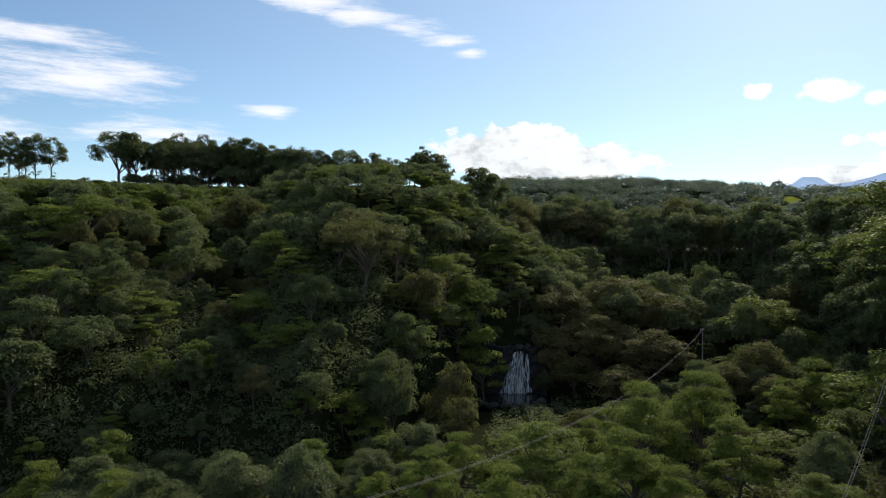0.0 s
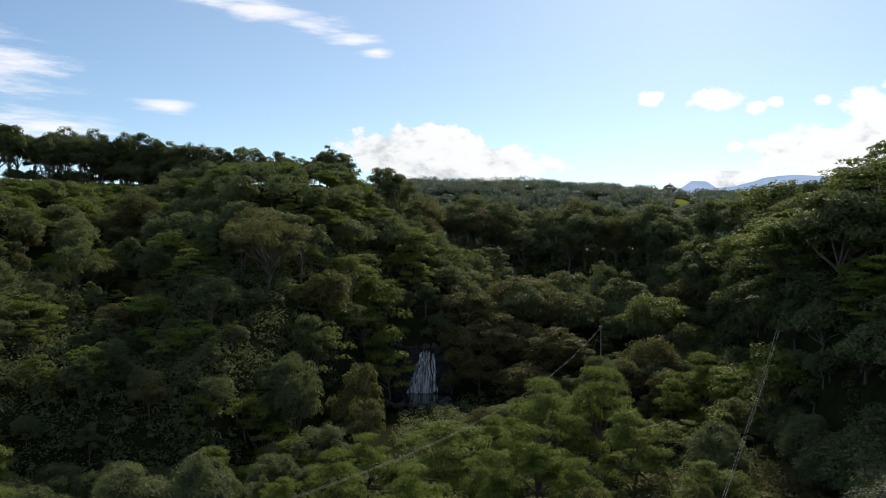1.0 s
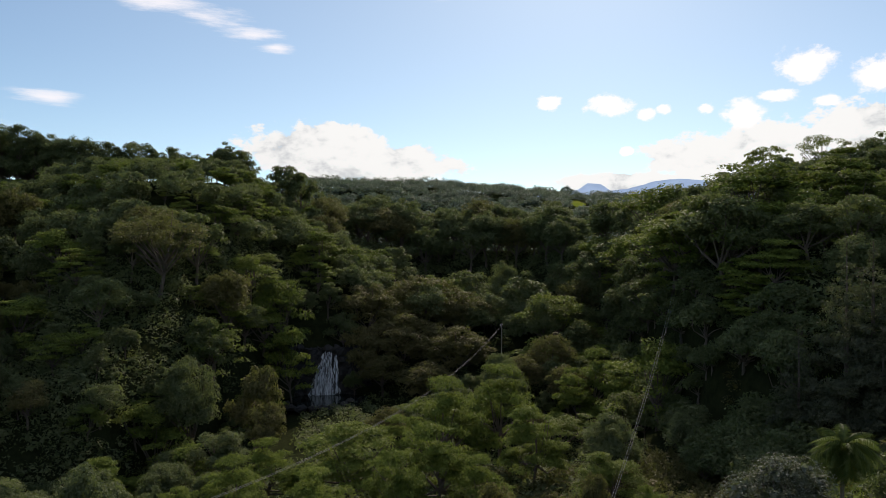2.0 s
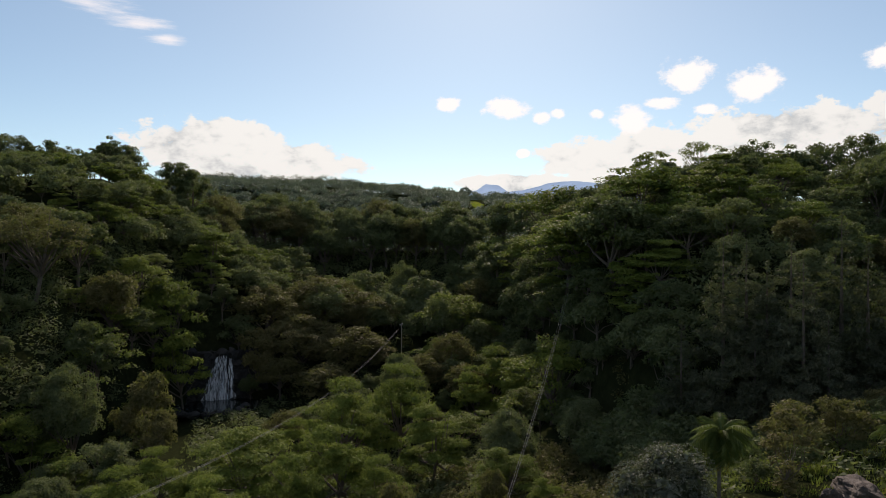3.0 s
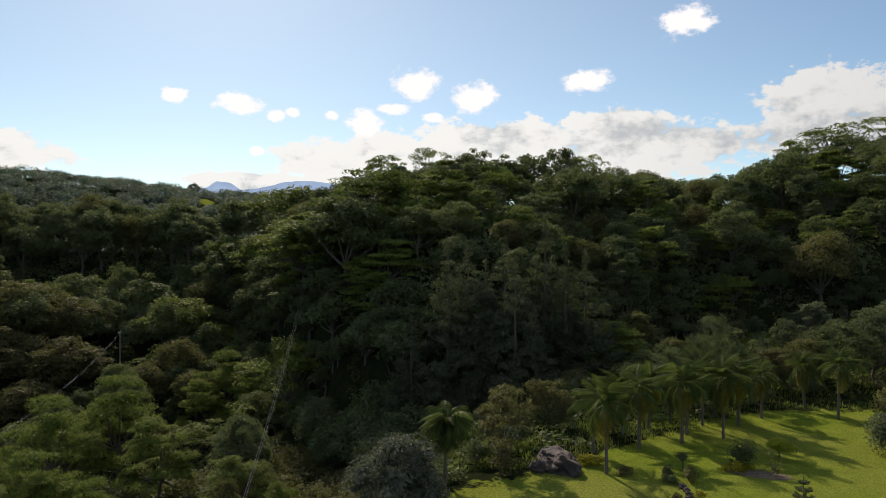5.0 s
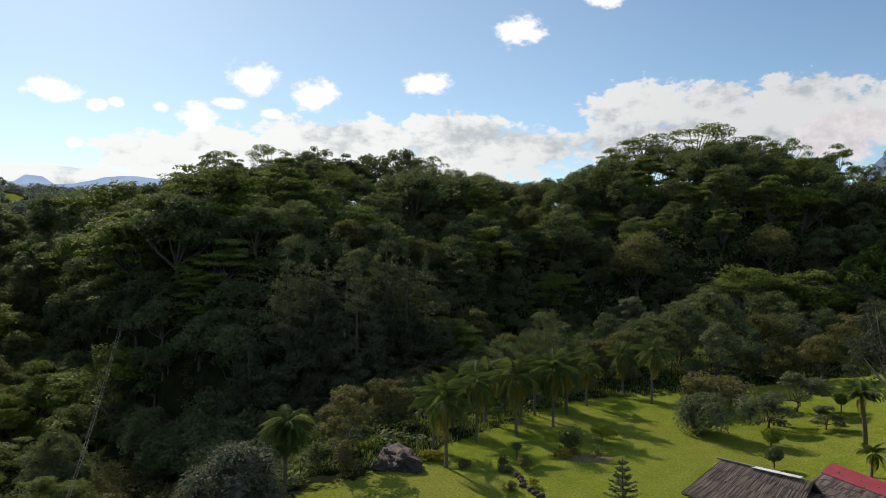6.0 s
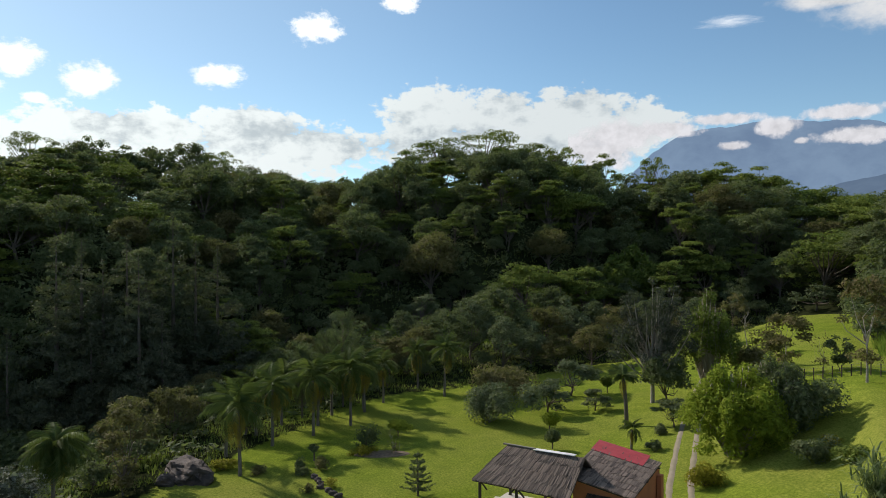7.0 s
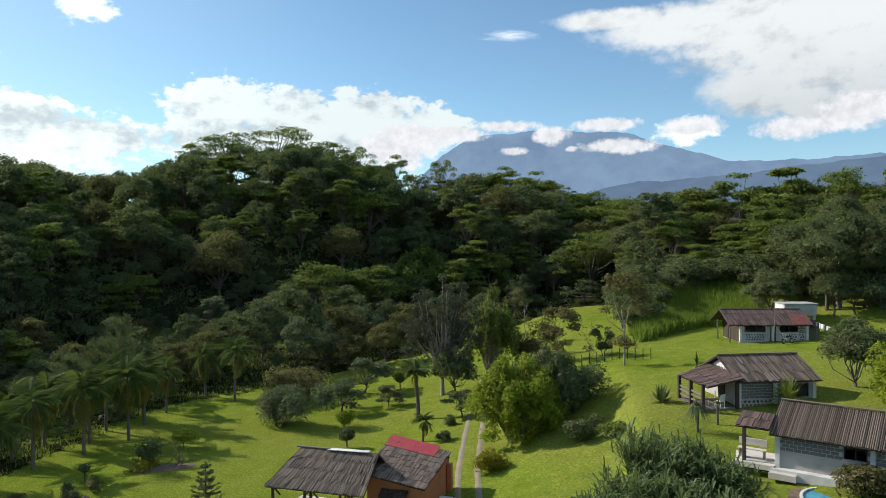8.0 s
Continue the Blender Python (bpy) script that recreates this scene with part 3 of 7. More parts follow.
# trees known by their outline: bearing, height of the top and width in degrees over the hover point, distance
OUTLINED = [(AIRY_BROWN, -6.4, 3.0, 8.2, 166), (BROAD_BROWN, -15.8, 4.2, 4.0, 232), (SHADE_NEAR, -10.8, -11.3, 5.0, 112), (BROAD_NEAR, -4.3, -8.2, 5.8, 138), (RUST, 0.7, -8.4, 4.6, 140), (RUST, 1.4, -12.0, 3.6, 128),
            (BROAD, -8.4, -2.9, 4.0, 160), (SHADE, 2.4, -2.1, 5.6, 188), (SHADE, 3.4, -5.0, 4.4, 180), (BROAD_BROWN, -1.6, -1.6, 4.4, 172), (BROAD, -3.2, -5.2, 4.4, 156),
            (SHADE_NEAR, -25.0, -12.2, 6.2, 96), (SHADE_NEAR, -28.0, -16.4, 4.6, 82), (ROUND_GREY, -11.3, -15.2, 6.2, 82), (ROUND_GREY, -6.6, -15.4, 3.2, 84), (CONIFER, -23.6, -17.4, 4.0, 74), (CONIFER, -20.4, -17.4, 3.0, 72),
            (SHADE, -29.5, -1.4, 6.0, 160), (BROAD, -26.8, -5.0, 5.6, 140), (SHADE_NEAR, -25.6, -7.8, 6.0, 118), (BROAD, -31.5, -5.6, 5.6, 132), (SHADE_NEAR, -29.8, -9.6, 6.0, 112),
            (BIG_BROWN, 13.8, -2.1, 8.4, 216), (BIG_BROWN, 9.4, -2.8, 6.6, 206), (BIG_BROWN, 17.0, -3.4, 6.0, 210), (BIG_BROWN, 12.4, -5.0, 7.4, 197), (BIG_BROWN, 16.4, -6.2, 6.6, 190), (RUST, 8.8, -6.2, 3.8, 191), (BROAD_BROWN, 10.6, -8.4, 4.6, 184), (BROAD_BROWN, 14.2, -9.0, 5.4, 178),
            (BROAD, 17.6, -1.6, 4.4, 236), (BROAD, 22.0, -1.7, 4.8, 222), (BROAD, 23.6, -3.9, 3.6, 196), (BROAD, 28.0, 0.5, 5.0, 226), (BROAD, 25.6, -0.8, 4.4, 238), (BROAD, 20.3, -0.8, 3.2, 246),
            (SHADE_NEAR, 27.6, -2.4, 6.0, 158), (SHADE_NEAR, 29.6, -5.4, 4.8, 150), (SHADE_NEAR, 25.9, -5.6, 4.4, 150), (BROAD, 31.6, -1.8, 4.6, 176), (BROAD, 31.0, -0.2, 4.4, 190),
            (BROAD_NEAR, 20.2, -6.4, 3.4, 160), (BROAD_NEAR, 21.0, -7.0, 3.4, 152), (SHADE_NEAR, 20.0, -7.6, 8.2, 122), (SHADE_NEAR, 15.4, -10.2, 8.0, 112), (SHADE_NEAR, 22.8, -12.4, 6.6, 104), (SHADE_NEAR, 11.8, -11.2, 4.8, 118),
            (SHADE_NEAR, 7.6, -13.4, 11.5, 90), (SHADE_NEAR, 14.8, -13.6, 7.6, 88), (SHADE_NEAR, -1.0, -15.6, 6.6, 82), (SHADE_NEAR, 5.2, -17.0, 8.0, 74), (SHADE_NEAR, -5.4, -16.2, 5.0, 80), (SHADE_NEAR, 11.8, -15.6, 7.0, 80), (SHADE_NEAR, 18.6, -15.0, 6.0, 84), (SHADE_NEAR, 1.6, -14.6, 6.0, 92),
            (RUST, 20.0, -15.4, 4.6, 74), (RUST, 27.4, -14.4, 3.4, 80), (CONIFER, 14.0, -16.2, 2.6, 68), (RUST, 24.0, -17.4, 3.6, 66), (SHADE_NEAR, 32.0, -16.4, 4.0, 76),
            (AIRY, 40.0, 7.6, 3.8, 166), (AIRY, 43.8, 8.1, 3.8, 170), (BROAD, 47.2, 8.2, 4.6, 172), (BROAD, 45.4, 7.6, 3.6, 168), (BROAD, 49.6, 7.6, 4.4, 176), (BROAD, 52.0, 7.7, 4.2, 180), (BROAD, 54.4, 8.0, 4.0, 186), (AIRY, 56.4, 7.5, 3.8, 190), (BROAD, 37.6, 5.8, 4.2, 162), (BROAD, 39.4, 6.2, 4.6, 160), (BROAD, 41.6, 6.8, 4.6, 162), (BROAD, 38.4, 4.2, 4.6, 152), (BROAD, 35.8, 5.0, 4.0, 166), (BROAD, 34.0, 4.3, 3.6, 178), (BROAD, 32.4, 4.2, 4.0, 205), (BROAD, 30.6, 3.6, 4.0, 230), (BROAD_BROWN, 47.6, 2.1, 5.0, 142),
            (AIRY, 74.0, 8.8, 6.8, 218), (AIRY, 77.6, 9.2, 6.6, 217), (AIRY, 71.6, 8.0, 4.6, 218), (AIRY, 80.6, 8.4, 5.4, 218), (AIRY, 90.5, 7.0, 2.9, 219), (AIRY, 83.4, 8.0, 4.0, 218), (SHADE, 95.4, 6.4, 4.2, 214), (SHADE, 98.2, 6.0, 4.6, 216), (SHADE, 86.6, 7.4, 3.4, 219),
            (SHADE, 110.4, 4.4, 5.6, 168), (SHADE, 113.4, 5.4, 5.8, 165), (SHADE, 116.8, 5.6, 6.0, 163), (SHADE, 120.4, 5.4, 6.2, 162), (SHADE, 123.6, 5.2, 6.0, 164), (SHADE, 107.4, 2.2, 5.0, 158), (SHADE_NEAR, 113.2, 1.6, 6.6, 136), (SHADE_NEAR, 119.6, 2.8, 7.2, 134), (SHADE_NEAR, 116.0, 3.4, 6.6, 144), (BROAD_NEAR, 105.8, 1.8, 5.8, 150), (BROAD_NEAR, 123.0, 2.4, 5.6, 130)]
for kinds, b, top, wide, r in OUTLINED:
    x, y = at(b, r)
    k = kinds[rng.randrange(len(kinds))]
    crown = next(c for c in k.children if c.name.startswith("crown"))
    size = np.array([v[:] for v in crown.bound_box])
    w = 0.5 * (np.ptp(size[:, 0]) + np.ptp(size[:, 1]))
    sx = r * radians(wide) / w
    up = EYE + r * math.tan(radians(top)) - land_z(x, y)
    sz = min(max(up / size[:, 2].max(), 0.72 * sx), 1.7 * sx)
    stand(k, pose(x, y, land_z(x, y) + min(0.0, up - sz * size[:, 2].max()), 0, 0, rng.uniform(0, 360)) @ Matrix.Diagonal((sx, sx, sz, 1)))
    PLACED.append((x, y))
for k in range(72):
    b, r = rng.uniform(-22.6, -13.5), rng.uniform(303, 326)
    plant(SLENDER, *at(b, r), rng.uniform(0.86, 1.0) * (1.0 if b < -16 else 0.86), rng)
for b, r, sc in [(-30.6, 311, 0.9), (-31.6, 314, 0.85), (-30.0, 313, 0.95), (-29.0, 314, 0.92), (-32.5, 316, 0.9), (-31.0, 316, 0.9)]:
    plant(SLENDER, *at(b, r), sc, rng)
for b, sc in [(-28.5, 1.0), (-27.7, 0.8), (-26.9, 0.9)]:
    plant(SHRUB, *at(b, 311), sc, rng)

# no crown of the slopes stands higher over the hover point than the skyline does
SKY_B = np.array([-50, -14, -13, -8, -3, 1, 4, 5.5, 28, 31, 34], float)
SKY_EL = np.array([4.7, 4.7, 6.6, 6.6, 6.9, 6.6, 6.2, 3.5, 3.5, 4.4, 6.0])


def room(x, y):
    """Greatest height of a tree that stands here."""
    r, a = math.hypot(x, y), math.degrees(math.atan2(x, y))
    slope = math.tan(radians(float(np.interp(a, SKY_B, SKY_EL)))) if a < 34 else (np.interp(a, BEARING, CREST_Z) + 12 - EYE) / np.interp(a, BEARING, CREST_R)
    if a < 44 and r < 200:
        # the stream's valley is looked into over low crowns
        if r < 100:
            low = np.interp(a, [-34, -20, -10, -4, 4, 12, 19, 24, 28, 40, 44], [-14, -15, -17, -17, -15.5, -13.5, -12.5, -13, -13.5, -13, -12])
        elif r < 140:
            low = np.interp(a, [-34, -20, -10, -4, 0, 5, 9, 12, 19, 24, 27, 30], [4, 4, -5, -6, -9, -15, -14, -13, -11, -10, -8, 6])
        else:
            low = np.interp(a, [-34, -20, -10, -4, 0, 5, 9, 12, 19, 24, 28, 44], [5, 5, 4, 2.5, -1, -13, -13, -12.5, -10, -7, 4, 9])
        slope = min(slope, math.tan(radians(float(low))))
    return EYE + r * slope - land_z(x, y)


step = 7.0
SPOTS = []
for gi in range(-34, 49):
    for gj in range(-23, 49):
        x, y = (gi + rng.uniform(-0.45, 0.45)) * step, (gj + rng.uniform(-0.45, 0.45)) * step
        r, a = math.hypot(x, y), math.degrees(math.atan2(x, y))
        if not (-36 < a < 127 and 58 < r < np.interp(a, BEARING, CREST_R) + 10):
            continue
        if float(lawn_mask(x, y)) > (0.02 if a > 104 or a < 50 else 0.6) or (a > 44 and r < np.interp(a, BEARING, FOOT_R) - 8):
            continue
        if 1.0 < a < 9.4 and 100 < r < 197 or (a < -26 and r > 290) or not free(x, y, 6.0) or (a < 3 and r < 76):
            continue
        foot = np.interp(a, BEARING, FOOT_R)
        if (36 < a < 46 and r < foot - 12) or (55 < a < 75 and r < foot + 2) or (7 < a < 29 and 252 < r < np.interp(a, BEARING, CREST_R) - 19):
            continue
        if 4 < a < 28 and r < 140 and rng.random() < 0.55:
            continue
        if room(x, y) < 4 or (r < 118 and not free(x, y, 10.5 if 3 < a < 27 else 9.0)):
            continue
        if r < 118:
            PLACED.append((x, y))
        SPOTS.append((r, x, y, a, rng.random()))
SPOTS.sort(key=lambda q: (not (6 < q[3] < 30 and q[0] > 250), q[0]))
made = {"shade": 0, "broad": 0, "brown": 0, "slender": 0}
STUFF = []
for r, x, y, a, u in SPOTS:
    if a < 33:
        kind = "shade" if u < 0.34 else "broad" if u < 0.88 else "brown"
    else:
        kind = "shade" if u < (0.38 if a < 100 else 0.6) else "brown" if u > 0.93 else "broad"
    spur = 6 < a < 30 and r > 250
    if spur:
        kind = "broad" if u < 0.9 else "brown"
    made[kind] += 1
    if made[kind] > (120 if kind == "brown" else 270):
        STUFF.append((x, y, kind))
        continue
    near = r < 118
    sc = rng.uniform(0.5, 0.85) if rng.random() < 0.85 else rng.uniform(0.9, 1.15)
    if near and a < 27:
        kind = "shade" if u < 0.7 and a > 3 else "broad" if u < 0.9 else kind
        sc = rng.uniform(0.75, 1.2)
    if a < 3:
        sc *= 0.8
    if spur:
        sc = rng.uniform(1.1, 1.5) * (0.6 if 25 < a < 27.6 else 1.0)
    if a > 31 and r > np.interp(a, BEARING, CREST_R) - 34:
        sc = room(x, y) / 13.5 * rng.uniform(0.7, 1.0)
    sc = min(sc * (1.0 if a < 33 else 0.9), room(x, y) / 13.5, 1.4)
    plant({"shade": SHADE_NEAR if near else SHADE, "broad": BROAD_NEAR if near else BROAD, "brown": BROAD_BROWN}[kind], x, y, sc, rng)


def joined_woods(name, spots, mat, label, tier, count, leaf, seed):
    """Woods past counting, as one mesh."""
    g = np.random.default_rng(seed)
    V, F, TV, TF, nv, nt = [], [], [], [], 0, 0
    for x, y in spots:
        w, h = g.uniform(8, 13), g.uniform(10, 14)
        h = min(h, room(x, y))
        z = land_z(x, y)
        cl = tier_clumps(g, w, h * 0.5, h * 0.5, 22, w * 0.16) if tier else dome_clumps(g, w, h * 0.75, h * 0.25, 18, w * 0.17)
        v, f = leaves(g, cl, count, leaf, up=1.0 if tier else 0.5)
        V.append(v + (x, y, z)), F.append(f + nv)
        nv += len(v)
    ob = mesh_object(name, np.concatenate(V), np.concatenate(F), mat)
    return tagged(ob, label, "forest", kind="stuff")


if any(k == "shade" for *_, k in STUFF):
    joined_woods("shade_woods", [(x, y) for x, y, k in STUFF if k == "shade"], LEAF_LIGHT, "layered light green forest canopy on the upper slopes", True, 2000, 0.44, 21)
joined_woods("broadleaf_woods", [(x, y) for x, y, k in STUFF if k != "shade"], LEAF, "dense dark green forest canopy on the upper slopes", False, 2000, 0.44, 22)

# far woods, in the leaf colours that hold the haze
frng = np.random.default_rng(3)
V, F = [], []
for k in range(1700):
    a, r = (frng.uniform(1, 36), 400 + 360 * frng.uniform() ** 0.75) if k < 1560 else (frng.uniform(56, 66), frng.uniform(560, 740))
    x, y = at(a, r)
    if abs(a - 26.3) < 0.95 and 560 < r < 690:
        continue
    s = frng.uniform(4.5, 8.5)
    cl = [((x + frng.normal(0, s * 0.4), y + frng.normal(0, s * 0.4), land_z(x, y) + s * frng.uniform(0.5, 1.0)), (s * 0.55, s * 0.55, s * 0.42)) for q in range(4)]
    v, f = leaves(frng, cl, 220, 0.95, up=0.9)
    F.append(f + 660 * len(V)), V.append(v)
tagged(mesh_object("far_woods", np.concatenate(V), np.concatenate(F), LEAF_HAZED), "distant green forest canopy on the far hills", "forest", kind="stuff")


# ---- undergrowth and weeds ----
def blades_stuff(name, spots, mat, label, height, per, seed, width=0.05):
    """Tufts of upright blades, in one mesh."""
    g = np.random.default_rng(seed)
    P = np.repeat(np.array(spots), per, axis=0) + g.normal(0, 0.35, (len(spots) * per, 2))
    n = len(P)
    z = land(P[:, 0], P[:, 1]) - 0.05
    base = np.column_stack([P, z])
    a = g.uniform(0, 2 * np.pi, n)
    side = np.column_stack([np.cos(a), np.sin(a), np.zeros(n)]) * (width * g.uniform(0.6, 1.4, n))[:, None]
    tip = base + np.column_stack([g.normal(0, 0.28, n) * height, g.normal(0, 0.28, n) * height, height * g.uniform(0.4, 1.4, n)])
    V = np.stack([base - side, base + side, tip], 1).reshape(-1, 3)
    return tagged(mesh_object(name, V, np.arange(3 * n).reshape(-1, 3), mat), label, "grass", kind="stuff")


TALL_GRASS = foliage("tall_grass_blades", (0.10, 0.165, 0.02), (0.16, 0.24, 0.035), (0.24, 0.31, 0.06), 0.45)
g = np.random.default_rng(41)
spots = []
while len(spots) < 6000:
    b, r = g.uniform(105.6, 114.5), g.uniform(84, 150)
    x, y = at(b, r)
    if np.interp(b, BEARING, EDGE_R) + 2 < r < np.interp(b, BEARING, FOOT_R) + 8:
        spots.append((x, y))
blades_stuff("tall_grass", spots, TALL_GRASS, "tall bright green cane grass on the bank behind the cabins", 1.5, 9, 42, 0.085)
spots = []
while len(spots) < 5000:
    b, r = g.uniform(43, 100), g.uniform(58, 160)
    e, f = np.interp(b, BEARING, EDGE_R), np.interp(b, BEARING, FOOT_R)
    if e < r < f + 12:
        spots.append(at(b, r))
blades_stuff("weeds", spots, LEAF_LIGHT, "rough green weeds along the lawn's lower edge", 0.42, 9, 43, 0.06)
spots = []
while len(spots) < 4200:
    b, r = g.uniform(55, 90), g.uniform(84, 160)
    f = np.interp(b, BEARING, FOOT_R)
    if f - 30 < r < f + 3 and math.sin(b * 1.7) * math.cos(r * 0.31 + b) > -0.25:
        spots.append(at(b, r))
blades_stuff("glade_grass", spots, TALL_GRASS, "bright green tall grass in a glade below the forest", 0.9, 9, 44, 0.06)
V, F, nv = [], [], 0
for k in range(4200):
    b, r = g.uniform(-36, 127), g.uniform(55, 250)
    if k > 3400:
        b, r = g.uniform(3, 30), g.uniform(75, 190)
    f, e = np.interp(b, BEARING, FOOT_R), np.interp(b, BEARING, EDGE_R)
    if (b > 40 and r < e + (3 if b < 105 else 18)) or (32 < b < 41 and r < f):
        continue
    if 1.5 < b < 9 and 172 < r < 191 or 27 < b < 43 or (b < 4 and r > 118):
        continue
    x, y = at(b, r)
    s = g.uniform(0.7, 1.8)
    v, q = leaves(g, [((x, y, land_z(x, y) + 0.3 * s), (s * 1.2, s * 1.2, s * 0.75))], 40, 0.36, up=0.7)
    F.append(q + nv), V.append(v)
    nv += len(v)
for k in range(3300):
    left = k % 2
    b = (g.uniform(-36, 3.5) if k % 4 else g.uniform(9, 33)) if left else g.uniform(33, 100)
    f = float(np.interp(b, BEARING, FOOT_R))
    r = f + g.uniform(-4, 62 if left else 52)
    if k >= 2600:
        b = g.uniform(31, 104)
        r = np.interp(b, BEARING, CREST_R) - g.uniform(-4, 34)
    elif 55 < b < 75 and r < f + 2:
        continue
    if 1.8 < b < 9 and r < 192 or 27 < b < 43:
        continue
    x, y = at(b, r)
    s = g.uniform(1.5, 3.2)
    v, q = leaves(g, [((x, y, land_z(x, y) + 0.5 * s), (s * 1.1, s * 1.1, s * 1.0))], 110, 0.3, up=0.6)
    F.append(q + nv), V.append(v)
    nv += len(v)
for k in range(620):
    b = g.uniform(5.5, 30)
    r = float(np.interp(b, BEARING, CREST_R)) - g.uniform(-3, 46)
    if b < 10 and r < 240:
        continue
    x, y = at(b, r)
    s = g.uniform(2.0, 3.6)
    v, q = leaves(g, [((x, y, land_z(x, y) + 0.7 * s), (s * 1.1, s * 1.1, s * 1.15))], 110, 0.42, up=0.5)
    F.append(q + nv), V.append(v)
    nv += len(v)
tagged(mesh_object("undergrowth", np.concatenate(V), np.concatenate(F), LEAF), "low leafy undergrowth below the forest trees", "undergrowth", kind="stuff")

g = np.random.default_rng(47)
V, F, nv = [], [], 0
for k in range(760):
    b, r = g.uniform(8, 38), g.uniform(54, 112)
    x, y = at(b, r)
    if b > 41 and r < 64:
        continue
    s = g.uniform(0.8, 1.9)
    v, q = leaves(g, [((x, y, land_z(x, y) + 0.35 * s), (s, s, s * 0.9))], 110, 0.2, up=0.5)
    F.append(q + nv), V.append(v)
    nv += len(v)
tagged(mesh_object("brush", np.concatenate(V), np.concatenate(F), LEAF_BROWN), "olive brown brushwood in the hollow below the lawn", "undergrowth", kind="stuff")

# grey-green orchard trees between lawn and forest
ORCHARD = [broad_tree(130 + k, w, h, 5200, 0.2, m, "loose grey-green tree below the forest edge", n=40, name="orchard_tree", bare=0.12, loose=0.4) for k, (w, h, m) in enumerate([(8, 8.5, LEAF_GREY), (7, 9.5, LEAF_GREY), (10, 9, LEAF), (8.5, 7, LEAF_BROWN), (6.5, 8, LEAF_GREY)])]
for b, r, sc in [(69.5, 98, 0.8), (72.0, 101, 0.85), (74.2, 104, 0.9), (76.2, 108, 0.95), (78.3, 112, 1.0), (80.2, 112, 0.9), (82.0, 118, 1.0), (84.0, 121, 0.95), (86.0, 124, 1.0), (88.0, 120, 0.9),
                 (83.2, 104, 0.8), (85.8, 108, 0.7), (78.8, 101, 0.75), (81.0, 106, 0.7), (66.5, 92, 0.8), (62.5, 88, 0.7), (90.5, 122, 1.0), (92.6, 128, 1.0), (59.5, 84, 0.6), (56.0, 80, 0.6), (64.2, 84, 0.6), (93.5, 118, 0.8)]:
    plant(ORCHARD, *at(b, r), sc, rng)
    PLACED.append(at(b, r))
for k in range(260):
    b = rng.uniform(52, 98)
    e, f = np.interp(b, BEARING, EDGE_R), np.interp(b, BEARING, FOOT_R)
    r = rng.uniform(e + 12, f + 3)
    x, y = at(b, r)
    if free(x, y, 6.2) and not (60 < b < 67 and r > 116):
        plant(ORCHARD, x, y, rng.uniform(0.5, 0.9), rng)
        PLACED.append((x, y))
for k in range(80):
    b = rng.uniform(46, 100)
    e, f = np.interp(b, BEARING, EDGE_R), np.interp(b, BEARING, FOOT_R)
    plant(SHRUB, *at(b, rng.uniform(e + 4, max(e + 6, f + 4))), rng.uniform(0.35, 0.8), rng)
for b, r, sc in [(104.8, 104, 1.0), (105.6, 98, 0.9), (106.6, 101, 0.9), (107.4, 108, 1.0), (106.0, 112, 1.1), (108.4, 116, 1.0), (109.3, 120, 1.1), (105.0, 118, 1.2), (111.5, 122, 1.0), (113.6, 121, 1.0)]:
    plant(SHRUB, *at(b, r), sc, rng)
for b in np.arange(105.5, 126, 0.8):
    f = np.interp(b, BEARING, FOOT_R)
    plant(SHRUB if rng.random() < 0.7 else BROAD_NEAR, *at(b + rng.uniform(-0.4, 0.4), f + rng.uniform(-9, 3)), rng.uniform(0.7, 1.15), rng)
for b, r, sc in [(-11.2, 96, 0.9), (-14.5, 101, 0.6), (-19.0, 100, 0.6), (-7.5, 100, 0.55), (-2.5, 98, 0.6), (-26, 103, 0.7), (-26.5, 109, 1.05), (-24.3, 113, 0.9), (-28.6, 105, 0.8), (-17.5, 114, 0.9), (-21.0, 116, 0.8)]:
    plant(BROAD_NEAR, *at(b, r), sc, rng)
for k in range(46):
    b = rng.uniform(-23.5, -12.5)
    plant(SHRUB, *at(b, rng.uniform(300, 330)), rng.uniform(0.8, 1.5) * (1.0 if b < -18 else 1.4), rng)
for b, r, sc in [(119.8, 112, 1.05), (116.4, 125, 0.7), (114.6, 127, 0.7), (121.4, 114, 0.9), (118.0, 120, 0.7), (112.6, 127, 0.65), (110.2, 129, 0.65)]:
    plant(SHADE_NEAR if r > 122 else BROAD_NEAR, *at(b, r), sc, rng)
for k in range(60):
    b = rng.uniform(56, 74)
    plant(SHRUB, *at(b, np.interp(b, BEARING, FOOT_R) + rng.uniform(-2, 16)), rng.uniform(0.4, 0.9), rng)
for k in range(150):
    b = rng.uniform(27, 43)
    f = np.interp(b, BEARING, FOOT_R)
    plant(THICKET, *at(b, f + rng.uniform(-14, 16)), rng.uniform(0.7, 1.6), rng)
# low growth that closes the crests under the crowns
for k in range(84):
    b = rng.uniform(-13.5, 5) if k < 34 else rng.uniform(-25.4, -22.6) if k < 40 else rng.uniform(36, 58)
    plant(THICKET, *at(b, np.interp(b, BEARING, CREST_R) + rng.uniform(-7, 3)), rng.uniform(0.9, 1.5), rng)
for k in range(30):
    b = rng.uniform(105.5, 124)
    plant(SHRUB, *at(b, np.interp(b, BEARING, FOOT_R) + rng.uniform(-10, 6)), rng.uniform(0.7, 1.5), rng)
for k in range(34):
    b, r = rng.uniform(114.2, 125), rng.uniform(106, 124)
    plant(SHRUB if k % 3 else BROAD_NEAR, *at(b, r), rng.uniform(0.6, 1.1) if k % 3 else rng.uniform(0.45, 0.75), rng)


